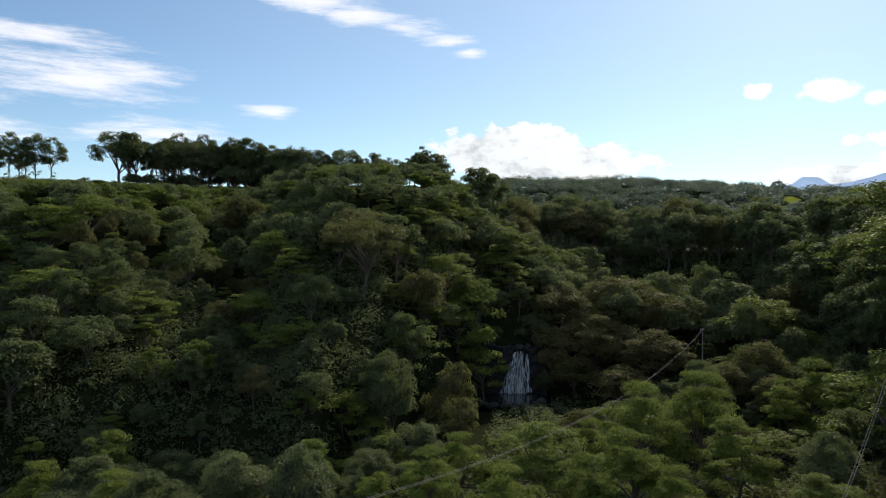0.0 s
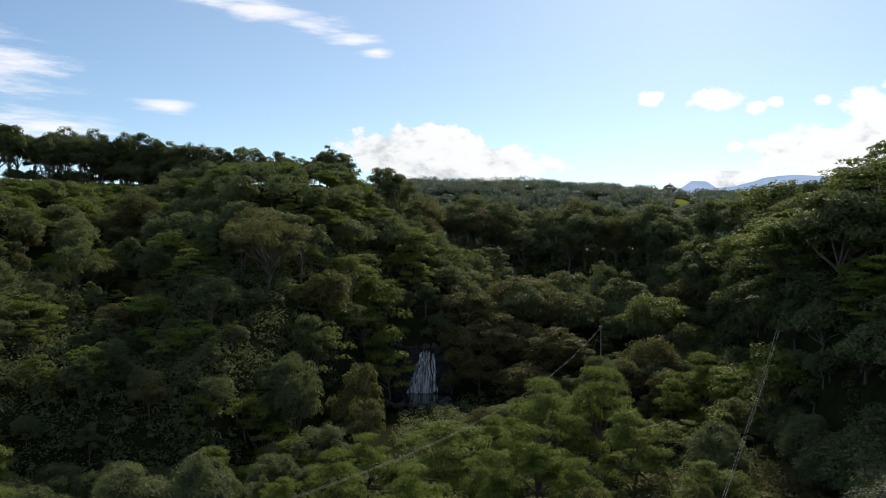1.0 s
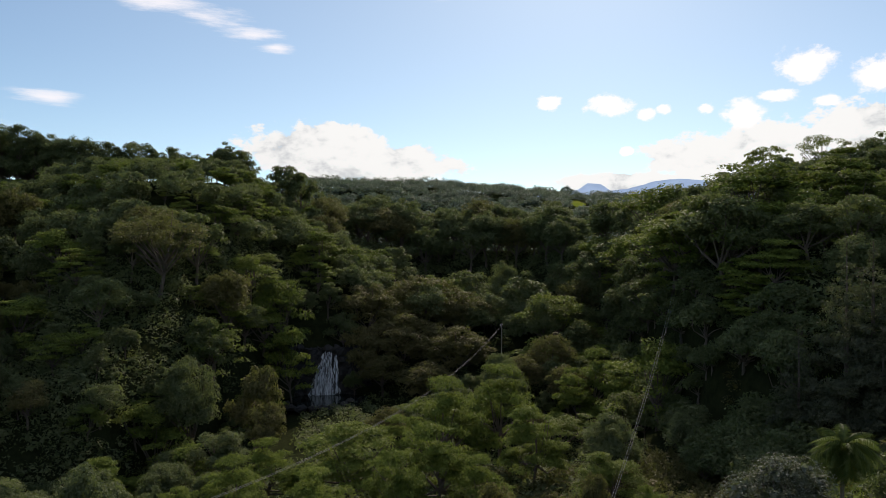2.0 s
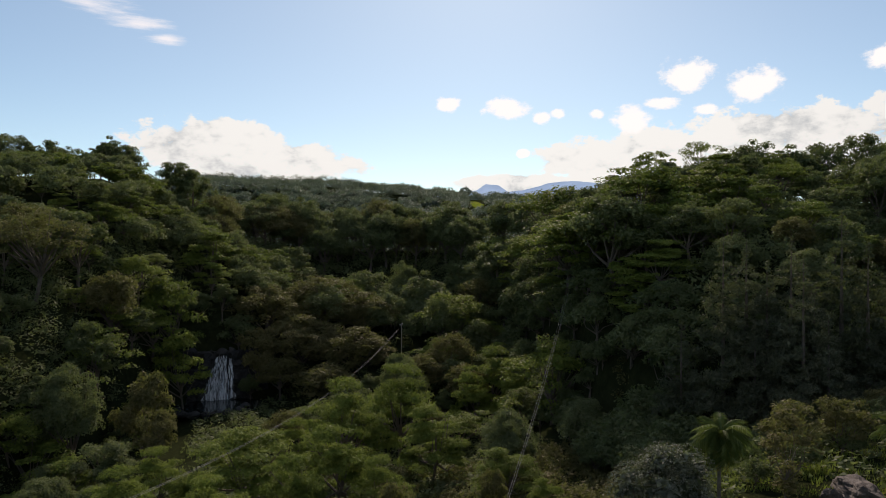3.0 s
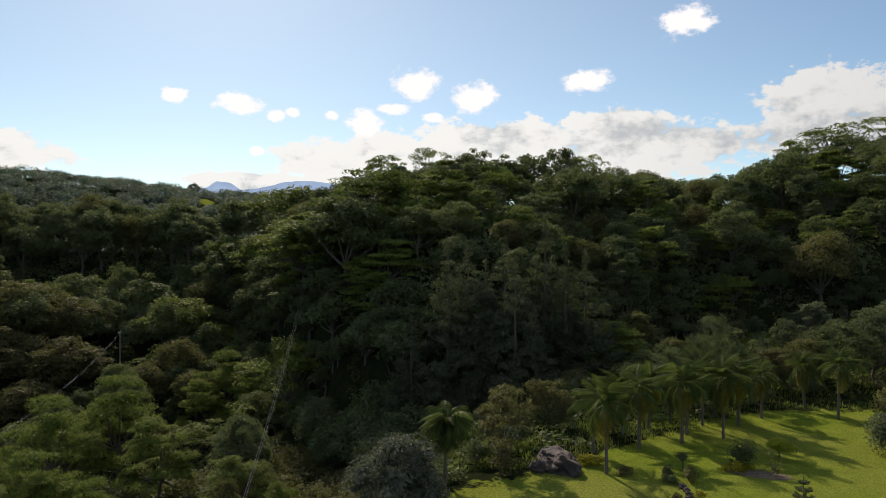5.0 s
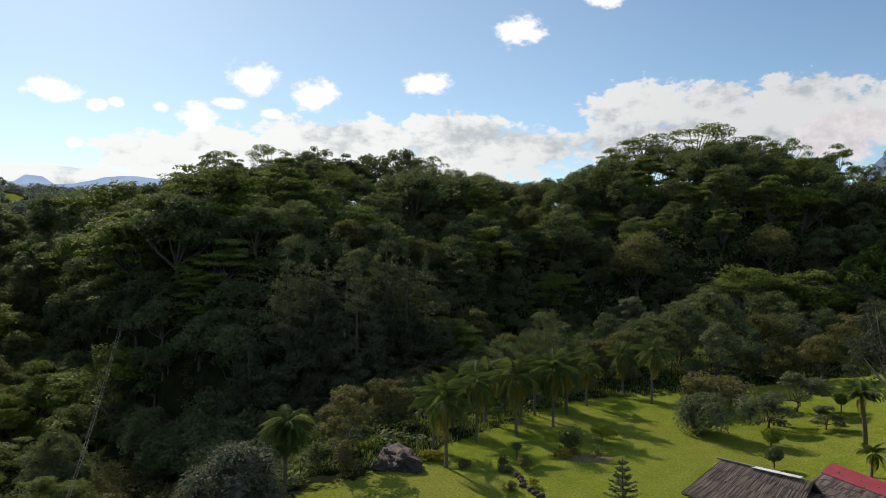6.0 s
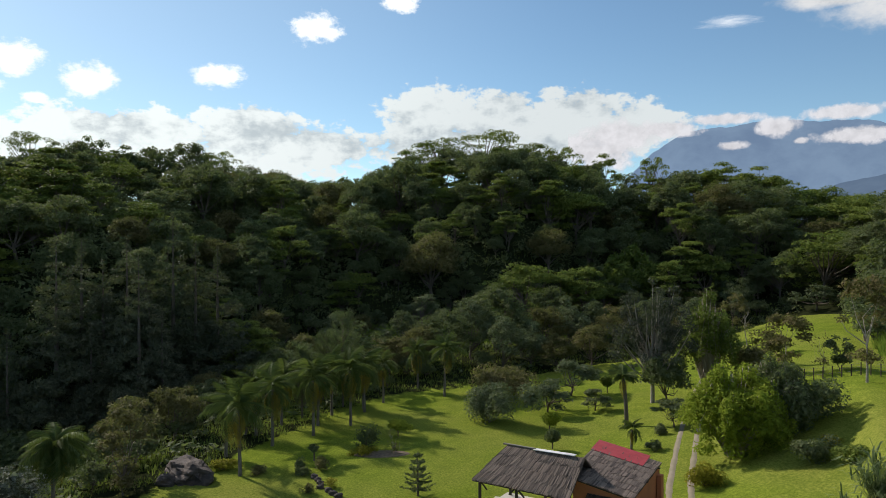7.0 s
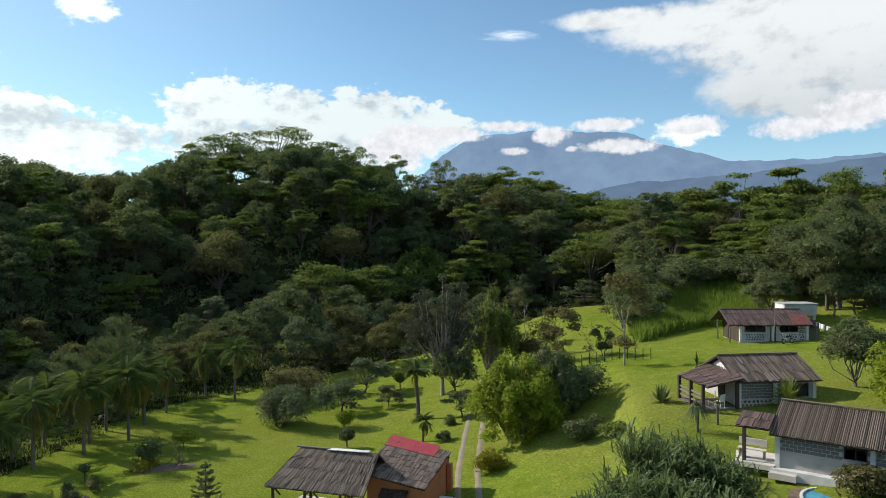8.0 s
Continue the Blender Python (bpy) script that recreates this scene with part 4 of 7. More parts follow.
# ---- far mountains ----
# air haze is put in as a glowing blue colour; these slopes take no light
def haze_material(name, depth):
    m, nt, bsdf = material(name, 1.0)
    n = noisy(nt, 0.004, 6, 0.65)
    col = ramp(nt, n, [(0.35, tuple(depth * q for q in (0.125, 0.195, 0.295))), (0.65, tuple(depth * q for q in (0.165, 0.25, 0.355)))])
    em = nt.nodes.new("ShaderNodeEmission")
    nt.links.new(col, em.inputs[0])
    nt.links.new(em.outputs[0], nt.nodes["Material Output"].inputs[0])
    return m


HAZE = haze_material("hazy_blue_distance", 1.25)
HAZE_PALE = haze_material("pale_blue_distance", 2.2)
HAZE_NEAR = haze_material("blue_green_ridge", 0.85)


def mountain(name, label, azs, els, dist, seed, rough=0.22, mat=HAZE):
    """A far range: its crest by bearing and height in degrees, with slopes that fall towards the viewer."""
    g = np.random.default_rng(seed)
    a = np.linspace(azs[0], azs[-1], 220)
    crest = dist * np.tan(np.radians(np.interp(a, azs, els))) + EYE
    k = np.linspace(0, 1, 9)
    wav = sum(np.sin(a * f + p) / f ** 0.8 for f, p in zip((1.1, 2.3, 4.9, 9.1), g.uniform(0, 6, 4)))
    crest = crest + dist * np.radians(rough) * 0.35 * wav * np.clip(np.interp(a, azs, els), 0, 1)
    V = []
    for q in k:
        rr = dist - 700 * (1 - q) + 60 * np.sin(a * 2.1 + q * 5) * (1 - q)
        zz = -60 + (crest + 60) * q ** 0.9
        V.append(np.stack([rr * np.sin(np.radians(a)), rr * np.cos(np.radians(a)), zz], 1))
    n = len(a)
    i, j = np.meshgrid(np.arange(len(k) - 1), np.arange(n - 1), indexing="ij")
    F = np.stack([i * n + j, i * n + j + 1, (i + 1) * n + j + 1, (i + 1) * n + j], -1).reshape(-1, 4)
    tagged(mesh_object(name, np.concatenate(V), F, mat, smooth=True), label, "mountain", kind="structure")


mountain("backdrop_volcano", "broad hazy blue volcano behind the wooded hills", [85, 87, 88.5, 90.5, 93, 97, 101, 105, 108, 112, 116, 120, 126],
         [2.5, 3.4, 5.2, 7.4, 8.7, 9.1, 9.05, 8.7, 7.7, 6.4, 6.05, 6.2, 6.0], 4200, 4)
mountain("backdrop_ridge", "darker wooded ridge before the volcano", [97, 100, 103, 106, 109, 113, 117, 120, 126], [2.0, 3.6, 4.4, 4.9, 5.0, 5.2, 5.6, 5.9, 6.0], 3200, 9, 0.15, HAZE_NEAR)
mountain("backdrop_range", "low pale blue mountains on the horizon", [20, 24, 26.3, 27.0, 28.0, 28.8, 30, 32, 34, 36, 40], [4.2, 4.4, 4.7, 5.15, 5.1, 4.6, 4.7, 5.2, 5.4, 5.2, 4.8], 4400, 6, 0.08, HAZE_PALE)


def cloud_bank(name, label, az0, az1, el0, el1, dist, puffs, tone):
    """A far curved sheet of drifting cloud, clear where no puff is. puffs: bearing, height, half width, half height in degrees."""
    m = bpy.data.materials.new(name)
    m.use_nodes = True
    nt = m.node_tree
    nt.nodes.remove(nt.nodes["Principled BSDF"])
    tc = nt.nodes.new("ShaderNodeTexCoord")
    rough_n = nt.nodes.new("ShaderNodeTexNoise")
    rough_n.inputs["Scale"].default_value, rough_n.inputs["Detail"].default_value, rough_n.inputs["Roughness"].default_value = 0.9, 8, 0.6
    nt.links.new(tc.outputs["UV"], rough_n.inputs["Vector"])
    best = None
    for az, el, w, hh in puffs:
        sub, mul, length = (nt.nodes.new("ShaderNodeVectorMath") for q in range(3))
        sub.operation, mul.operation, length.operation = "SUBTRACT", "MULTIPLY", "LENGTH"
        nt.links.new(tc.outputs["UV"], sub.inputs[0])
        sub.inputs[1].default_value, mul.inputs[1].default_value = (az, el, 0), (1 / w, 1 / hh, 0)
        nt.links.new(sub.outputs[0], mul.inputs[0])
        nt.links.new(mul.outputs[0], length.inputs[0])
        v = mathed(nt, "SUBTRACT", 1.0, length.outputs["Value"])
        best = v if best is None else mathed(nt, "MAXIMUM", best, v)
    d = mathed(nt, "ADD", best, mathed(nt, "MULTIPLY", mathed(nt, "SUBTRACT", rough_n.outputs["Fac"], 0.5), 1.5))
    # the clouds' sunlit white and greyer lumps are put in as a glowing colour
    em, clear, mix = nt.nodes.new("ShaderNodeEmission"), nt.nodes.new("ShaderNodeBsdfTransparent"), nt.nodes.new("ShaderNodeMixShader")
    nt.links.new(ramp(nt, rough_n.outputs["Fac"], [(0.35, tuple(0.8 * q for q in tone)), (0.6, tone)]), em.inputs[0])
    nt.links.new(ramp(nt, d, [(0.0, (0, 0, 0)), (0.4, (0.95, 0.95, 0.95))]), mix.inputs[0])
    nt.links.new(clear.outputs[0], mix.inputs[1])
    nt.links.new(em.outputs[0], mix.inputs[2])
    nt.links.new(mix.outputs[0], nt.nodes["Material Output"].inputs[0])
    azs, els = np.linspace(az0, az1, 40), np.linspace(el0, el1, 6)
    V = [(dist * math.sin(radians(q)), dist * math.cos(radians(q)), EYE + dist * math.tan(radians(e))) for e in els for q in azs]
    F = [(k * 40 + q, k * 40 + q + 1, (k + 1) * 40 + q + 1, (k + 1) * 40 + q) for k in range(5) for q in range(39)]
    ob = mesh_object(name, V, F, m)
    uv = ob.data.uv_layers.new(name="bearing_and_height")
    for lp in ob.data.loops:
        k, q = divmod(lp.vertex_index, 40)
        uv.data[lp.index].uv = (azs[q], els[k])
    tagged(ob, label, "cloud", kind="structure")


cloud_bank("backdrop_clouds", "soft white clouds drifting before the volcano", 84, 128, 4.5, 12, 3300,
           [(86.5, 7.6, 3.4, 2.0), (88.0, 8.7, 3.6, 1.3), (91.5, 9.0, 3.0, 0.7), (99.3, 8.7, 1.7, 0.85), (96.2, 7.5, 1.3, 0.4), (104.6, 7.75, 3.2, 0.7), (95.6, 9.5, 3.0, 0.5), (103.6, 9.4, 2.8, 0.6), (110.0, 8.9, 2.6, 0.9), (100.8, 7.6, 0.6, 0.3), (117.0, 8.4, 3.2, 0.9), (121.0, 9.2, 3.0, 1.5), (124.5, 6.4, 1.2, 0.4)], (0.80, 0.83, 0.85))


# ---- waterfall ----
def rock_material(name, dark, light, rough=0.85):
    m, nt, bsdf = material(name, rough)
    n, fine = noisy(nt, 0.9, 8, 0.65), noisy(nt, 9, 5, 0.7)
    col = ramp(nt, n, [(0.3, dark), (0.7, light)])
    nt.links.new(mixed(nt, mathed(nt, "MULTIPLY", fine, 0.5), col, dark), bsdf.inputs["Base Color"])
    bumped(nt, bsdf, n, 0.8, 0.3)
    return m


ROCK_WET = rock_material("wet_dark_rock", (0.010, 0.010, 0.010), (0.035, 0.033, 0.030), 0.75)
ROCK = rock_material("grey_boulder", (0.024, 0.018, 0.015), (0.10, 0.078, 0.062))


def boulder(name, x, y, z, size, mat, seed, parent=None, label="", category=""):
    """A rock of uneven facets."""
    bm = bmesh.new()
    bmesh.ops.create_icosphere(bm, subdivisions=4 if max(size) > 2 else 3, radius=1.0)
    for v in bm.verts:
        d = 1 + 0.35 * noise.noise(v.co * 1.3 + Vector((seed, 0, 0))) + 0.2 * noise.noise(v.co * 3.1 + Vector((0, seed, 0))) + 0.08 * noise.noise(v.co * 8 + Vector((0, 0, seed)))
        v.co = Vector((v.co.x * size[0] * d, v.co.y * size[1] * d, v.co.z * size[2] * d))
    me = bpy.data.meshes.new(name)
    bm.to_mesh(me)
    bm.free()
    ob = link(name, me, mat, parent)
    ob.matrix_basis = pose(x, y, z, 0, 0, seed * 47)
    if category:
        tagged(ob, label, category)
    return ob


def water_material(name, falling):
    m, nt, bsdf = material(name, 0.35 if falling else 0.08)
    if falling:
        n = noisy(nt, 1.0, 7, 0.7, stretch=(2.2, 2.2, 0.22))
        nt.links.new(ramp(nt, n, [(0.35, (0.22, 0.25, 0.28)), (0.62, (0.62, 0.66, 0.68))]), bsdf.inputs["Base Color"])
        tr = nt.nodes.new("ShaderNodeBsdfTransparent")
        mix = nt.nodes.new("ShaderNodeMixShader")
        nt.links.new(ramp(nt, n, [(0.38, (0.15, 0.15, 0.15)), (0.55, (1, 1, 1))]), mix.inputs[0])
        nt.links.new(tr.outputs[0], mix.inputs[1])
        nt.links.new(bsdf.outputs[0], mix.inputs[2])
        nt.links.new(mix.outputs[0], nt.nodes["Material Output"].inputs[0])
    else:
        n = noisy(nt, 1.5, 5)
        nt.links.new(ramp(nt, n, [(0.3, (0.012, 0.018, 0.016)), (0.7, (0.03, 0.04, 0.035))]), bsdf.inputs["Base Color"])
        bumped(nt, bsdf, n, 0.3, 0.05)
    return m


FALL_TOP, FALL_FOOT, FALL_R = -9.5, -20.8, 188.0
fx, fy = at(6.0, FALL_R)
g = np.random.default_rng(8)
cliff = root("rock_cliff", fx, fy, FALL_FOOT, -6.0)
V, F, nu, nh = [], [], 60, 36
for q in range(nh + 1):
    for k in range(nu + 1):
        u, h = -12 + 24 * k / nu, -1.5 + 13.5 * q / nh
        p = Vector((u * 0.4, h * 0.55, 3.1))
        ledge = 0.55 * math.floor(h / 2.3 + 0.6 * noise.noise(Vector((u * 0.25, 0, 7))))
        out = 1.5 * noise.noise(p) + 0.7 * noise.noise(p * 2.7) + 0.3 * noise.noise(p * 6)
        V.append((u, 2.2 + ledge - out + 0.02 * u * u, h))
for q in range(nh):
    for k in range(nu):
        i0 = q * (nu + 1) + k
        F.append((i0, i0 + 1, i0 + nu + 2, i0 + nu + 1))
face = mesh_object("rock_face", V, F, ROCK_WET, cliff)
face.modifiers.new("thick", "SOLIDIFY").thickness = -1.2
for k in range(12):
    boulder("rock", g.uniform(-7, 7), 1.2 + g.uniform(-0.3, 0.5), g.uniform(-0.3, 1.2), (g.uniform(0.9, 1.9), g.uniform(0.8, 1.5), g.uniform(0.6, 1.3)), ROCK_WET, 3 + k, cliff)
tagged(cliff, "wet dark rock face behind the waterfall", "cliff")
fall = root("waterfall", fx, fy, FALL_FOOT, -6.0)
FALLING = water_material("falling_white_water", True)
for k, (u, w, top, foot, out) in enumerate([(-0.4, 0.6, 11.2, 0.0, -1.6), (0.4, 0.6, 11.8, 0.0, -0.8), (1.2, 0.5, 11.4, 0.1, 0.2), (2.6, 0.4, 10.6, 0.0, 0.3), (-1.6, 0.5, 8.4, 0.1, -1.3), (0.6, 0.6, 6.4, 0.0, -0.4), (-2.2, 0.8, 2.6, 0.0, -0.5), (1.4, 0.8, 2.8, 0.0, 0.3)]):
    rows = 26
    for thread in range(9):
        V, F = [], []
        start, spread, ph = u + g.normal(0, 0.5) * w, out + g.normal(0, 0.8) * w, g.uniform(0, 9)
        hi, lo, wd = top - abs(g.normal(0, 0.5)), foot + abs(g.normal(0, 0.3)), g.uniform(0.07, 0.3)
        base = len(V)
        for q in range(rows + 1):
            s = q / rows
            mx = start + spread * s + 0.16 * math.sin(s * 8 + ph) + 0.08 * math.sin(s * 23 + ph)
            my = 1.3 - 1.6 * s ** 0.6 + 0.12 * math.sin(ph * 3 + s * 11) + g.normal(0, 0.03)
            hw = wd * (0.45 + 0.9 * s) * (1 + 0.5 * math.sin(s * 31 + ph * 2)) * min(1.0, 8 * s + 0.2)
            zz = hi + (lo - hi) * s
            V += [(mx - hw, my, zz), (mx, my - 0.12, zz + 0.05), (mx + hw, my, zz)]
        for q in range(rows):
            i0 = base + 3 * q
            F += [(i0, i0 + 1, i0 + 4, i0 + 3), (i0 + 1, i0 + 2, i0 + 5, i0 + 4)]
        mesh_object("strand", V, F, FALLING, fall, smooth=True)
tagged(fall, "white waterfall in several strands over dark rock", "waterfall")
bm = bmesh.new()
bmesh.ops.create_circle(bm, cap_ends=True, segments=40, radius=1.0)
for v in bm.verts:
    d = 1 + 0.2 * noise.noise(v.co * 2)
    v.co = Vector((v.co.x * 11 * d, v.co.y * 9 * d, 0))
me = bpy.data.meshes.new("plunge_pool")
bm.to_mesh(me)
bm.free()
px, py = at(6.0, FALL_R - 7)
pool_ob = link("plunge_pool", me, water_material("dark_still_water", False))
pool_ob.matrix_basis = pose(px, py, FALL_FOOT + 0.25)
tagged(pool_ob, "dark pool of water at the waterfall's foot", "water", kind="structure")
for k, (u, v) in enumerate([(-8, -3), (-7, -6.5), (-4, -8.6), (-1, -9.4), (1.5, -9.2), (4.5, -8.6), (7.5, -6), (9, -2)]):
    bx, by = at(5.3 + u * 0.3, FALL_R - 7 + v)
    boulder("boulder", bx, by, FALL_FOOT + 0.3, (1.1 + 0.3 * (k % 3), 1.0, 0.8), ROCK_WET, 60 + k, None, "dark wet boulder beside the waterfall pool", "rock")


# ---- power lines ----
def wood_material(name, dark, light, rough=0.8, stretch=(6, 6, 0.6)):
    m, nt, bsdf = material(name, rough)
    n, spread = noisy(nt, 2.2, 6, 0.65, stretch=stretch), nt.nodes.new("ShaderNodeNewGeometry")
    f = mathed(nt, "ADD", mathed(nt, "MULTIPLY", n, 0.55), mathed(nt, "MULTIPLY", spread.outputs["Random Per Island"], 0.5))
    nt.links.new(ramp(nt, f, [(0.2, dark), (0.85, light)]), bsdf.inputs["Base Color"])
    bumped(nt, bsdf, n, 0.5, 0.02)
    return m


WOOD_GREY = wood_material("weathered_grey_wood", (0.08, 0.07, 0.06), (0.24, 0.21, 0.18))
WOOD_DARK = wood_material("dark_stained_wood", (0.02, 0.014, 0.010), (0.075, 0.05, 0.035))
CABLE, nt_c, bs_c = material("aluminium_cable", 0.85, 0.0)
bs_c.inputs["Base Color"].default_value = (0.16, 0.16, 0.165, 1)
CERAMIC, nt_c, bs_c = material("pale_insulator", 0.3)
bs_c.inputs["Base Color"].default_value = (0.75, 0.74, 0.68, 1)


def power_pole(x, y, top, turn):
    z = land_z(x, y)
    ob = root("power_pole", x, y, z, turn)
    v, f = tubes([[((0, 0, -1), 0.17), ((0, 0, (top - z) * 0.5), 0.15), ((0, 0, top - z), 0.12)]], 8)
    mesh_object("mast", v, f, WOOD_GREY, ob, smooth=True)
    bm = bmesh.new()
    box(bm, (1.6, 0.12, 0.14), pose(0, 0.1, top - z - 0.5), 0.015)
    part("crossarm", bm, WOOD_GREY, ob)
    for s in (-0.7, 0.7):
        bm = bmesh.new()
        bmesh.ops.create_cone(bm, cap_ends=True, segments=10, radius1=0.09, radius2=0.05, depth=0.22, matrix=pose(s, 0.1, top - z - 0.3))
        part("insulator", bm, CERAMIC, ob, "pale ceramic insulator")
    return tagged(ob, "weathered power pole with crossarm on the wooded slope", "power pole", "power poles")


def cable(a, b, sag, rad=0.014):
    pts = []
    for k in range(41):
        s = k / 40
        pts.append(((a[0] + (b[0] - a[0]) * s, a[1] + (b[1] - a[1]) * s, a[2] + (b[2] - a[2]) * s - 4 * sag * s * (1 - s)), rad))
    v, f = tubes([pts], 5)
    tagged(mesh_object("power_cable", v, f, CABLE, None, smooth=True), "thin sagging grey power cable across the valley", "cable", "power cables")


ax, ay = at(34.1, 150)
cx, cy = at(24, 40)
power_pole(ax, ay, 16.4, -30)
power_pole(cx, cy, -5.4, -30)
for o in (-0.25, 0.25):
    cable((ax + o, ay, 15.9), (cx + 0.3 * o, cy, -6.1), 3)
ax, ay = at(20.2, 165)
cx, cy = at(-20, 40)
power_pole(ax, ay, 0.6, 50)
power_pole(cx, cy, 2.6, 50)
for o in (-0.3, 0.3):
    cable((ax, ay + o, 0.1), (cx, cy + 0.6 * o, 2.0), 5)


# ---- palms ----
TRUNK_PALM = bark_material("ringed_palm_trunk", (0.06, 0.05, 0.04), (0.20, 0.175, 0.14))
FROND_DRY = foliage("dry_yellow_fronds", (0.14, 0.10, 0.02), (0.24, 0.18, 0.03), (0.30, 0.24, 0.06))


def frond_mesh(name, mat, length=3.0, leaflets=22, leaf=0.62, sag=1.0, seed=1, thin=0.035):
    g = np.random.default_rng(seed)
    V, F = [], []

    def spine(s):
        return np.array([length * (s - 0.16 * s * s * sag), 0, length * (0.42 * s - 0.78 * sag * s * s)])
    for k in range(14):
        p, q = spine(k / 14), spine((k + 1) / 14)
        w = 0.035 * (1 - k / 15)
        b0 = len(V)
        V += [p + (0, w, 0), p - (0, w, 0), q - (0, w, 0), q + (0, w, 0)]
        F += [(b0, b0 + 1, b0 + 2), (b0, b0 + 2, b0 + 3)]
    for k in range(leaflets):
        s = 0.14 + 0.86 * k / (leaflets - 1)
        p, q = spine(s), spine(min(s + 0.03, 1.03))
        along = (q - p) / np.linalg.norm(q - p)
        L = leaf * (0.55 + 0.9 * math.sin(math.pi * min(0.97, 0.12 + 0.85 * s)) ** 0.8) * g.uniform(0.85, 1.1)
        for side in (-1, 1):
            tip = p + along * L * (0.45 if thin > 0.02 else 0.85) + np.array([0, side * L * (0.78 if thin > 0.02 else 0.5), -L * g.uniform(0.5, 1.1)])
            wv = along * thin
            b0 = len(V)
            V += [p - wv, p + wv, (p + tip) / 2 + wv * 1.2 + (0, 0, 0.1 * L), tip]
            F += [(b0, b0 + 1, b0 + 2), (b0, b0 + 2, b0 + 3)]
    me = bpy.data.meshes.new(name)
    me.from_pydata([tuple(v) for v in V], [], F)
    me.materials.append(mat)
    return me


FRONDS = [frond_mesh("frond", PALM_LEAF, 2.7, 20, 0.72, 0.9, 1, 0.045), frond_mesh("frond", PALM_LEAF, 2.5, 19, 0.68, 1.4, 2, 0.045)]
FRONDS_FERN = [frond_mesh("frond", PALM_LEAF, 2.2, 22, 0.55, 0.55, 4, 0.05), frond_mesh("frond", PALM_LEAF, 2.0, 20, 0.5, 0.8, 5, 0.05)]
FROND_OLD = frond_mesh("dry_frond", FROND_DRY, 2.3, 18, 0.42, 1.5, 3)


def palm(x, y, height, seed, spread=1.0, fronds=15, dry=9, name="palm_tree", label="tall feather palm with ringed grey trunk on the lawn edge", thick=0.115, fall=(42, 70)):
    g = random.Random(seed)
    ob = root(name, x, y, land_z(x, y), g.uniform(0, 360))
    top = height - 2.1 * spread
    lean = (g.uniform(-0.25, 0.25), g.uniform(-0.25, 0.25))
    ring = [((lean[0] * (k / 10) ** 2, lean[1] * (k / 10) ** 2, -0.3 + (top + 0.3) * k / 10), thick * (1.35 - 0.45 * k / 10) * (1.06 if k % 2 else 0.97)) for k in range(11)]
    v, f = tubes([ring], 8)
    mesh_object("trunk", v, f, BARK if name == "tree_fern" else TRUNK_PALM, ob, smooth=True)
    for k in range(fronds):
        up = k / fronds
        fr = new("frond", (FRONDS_FERN if name == "tree_fern" else FRONDS)[k % 2])
        fr.parent = ob
        s = spread * g.uniform(0.8, 1.1)
        fr.matrix_basis = pose(lean[0], lean[1], top + 0.1, 0, 0, k * 137.5 + g.uniform(-12, 12)) @ pose(0, 0, 0, g.uniform(-25, 25), g.uniform(-16, 16) - fall[1] - 18 + (fall[1] + fall[0] + 22) * (1 - up) ** 1.3, 0) @ Matrix.Diagonal((s, s, s, 1))
    for k in range(dry):
        fr = new("dry_frond", FROND_OLD)
        fr.parent = ob
        fr["label"] = "hanging yellow dry frond"
        fr.matrix_basis = pose(lean[0], lean[1], top - 0.15, 0, 0, g.uniform(0, 360)) @ pose(0, 0, 0, 0, g.uniform(30, 55), 0) @ Matrix.Diagonal((spread, spread, spread, 1))
    return tagged(ob, label, "palm tree", "feather palms along the lawn" if name == "palm_tree" else "")


for k, (x, y, h, s) in enumerate([(49.1, 30.9, 7.4, 1.05), (53.3, 34.9, 6.2, 1.0), (57.3, 32.7, 7.2, 1.0), (61.5, 30.7, 7.6, 1.1), (65.1, 32.0, 7.0, 1.0),
                                  (66.0, 28.8, 7.8, 1.1), (71.8, 29.7, 7.0, 1.0), (73.2, 30.4, 6.6, 1.0), (76.8, 29.4, 6.2, 0.9), (82.0, 23.5, 7.6, 1.0),
                                  (69.5, 32.5, 7.2, 1.0), (85.5, 28.0, 6.5, 0.95), (60.0, 36.0, 6.6, 1.0), (64.0, 35.5, 6.8, 1.0)]):
    palm(x, y, h, 200 + k, s)
palm(38.3, 38.4, 6.6, 230, 0.9, 60, 10, label="dense bushy feather palm at the lawn's corner", fall=(104, 40))


# ---- garden trees and shrubs ----
def set_out(ob, x, y, turn=0.0, scale=1.0):
    FRESH.discard(ob.name)
    ob.matrix_basis = pose(x, y, land_z(x, y) - 0.05, 0, 0, turn) @ Matrix.Diagonal((scale, scale, scale, 1))
    PLACED.append((x, y))
    return ob


LEAF_YELLOW = foliage("yellow_green_leaves", (0.075, 0.12, 0.013), (0.20, 0.26, 0.025), (0.36, 0.40, 0.05), 0.48)
LEAF_CLIPPED = foliage("clipped_yellow_leaves", (0.15, 0.20, 0.018), (0.26, 0.31, 0.03), (0.38, 0.41, 0.055), 0.45)
LEAF_SILVER = foliage("silver_white_leaves", (0.035, 0.042, 0.028), (0.07, 0.08, 0.056), (0.24, 0.25, 0.21), 0.2, 0.6, 1.0, 0.06)
LEAF_GOLD = foliage("golden_hedge_leaves", (0.16, 0.15, 0.015), (0.26, 0.23, 0.02), (0.38, 0.33, 0.05), 0.3)
LEAF_RED = foliage("reddish_brown_leaves", (0.065, 0.06, 0.026), (0.115, 0.095, 0.042), (0.18, 0.14, 0.07), 0.3)


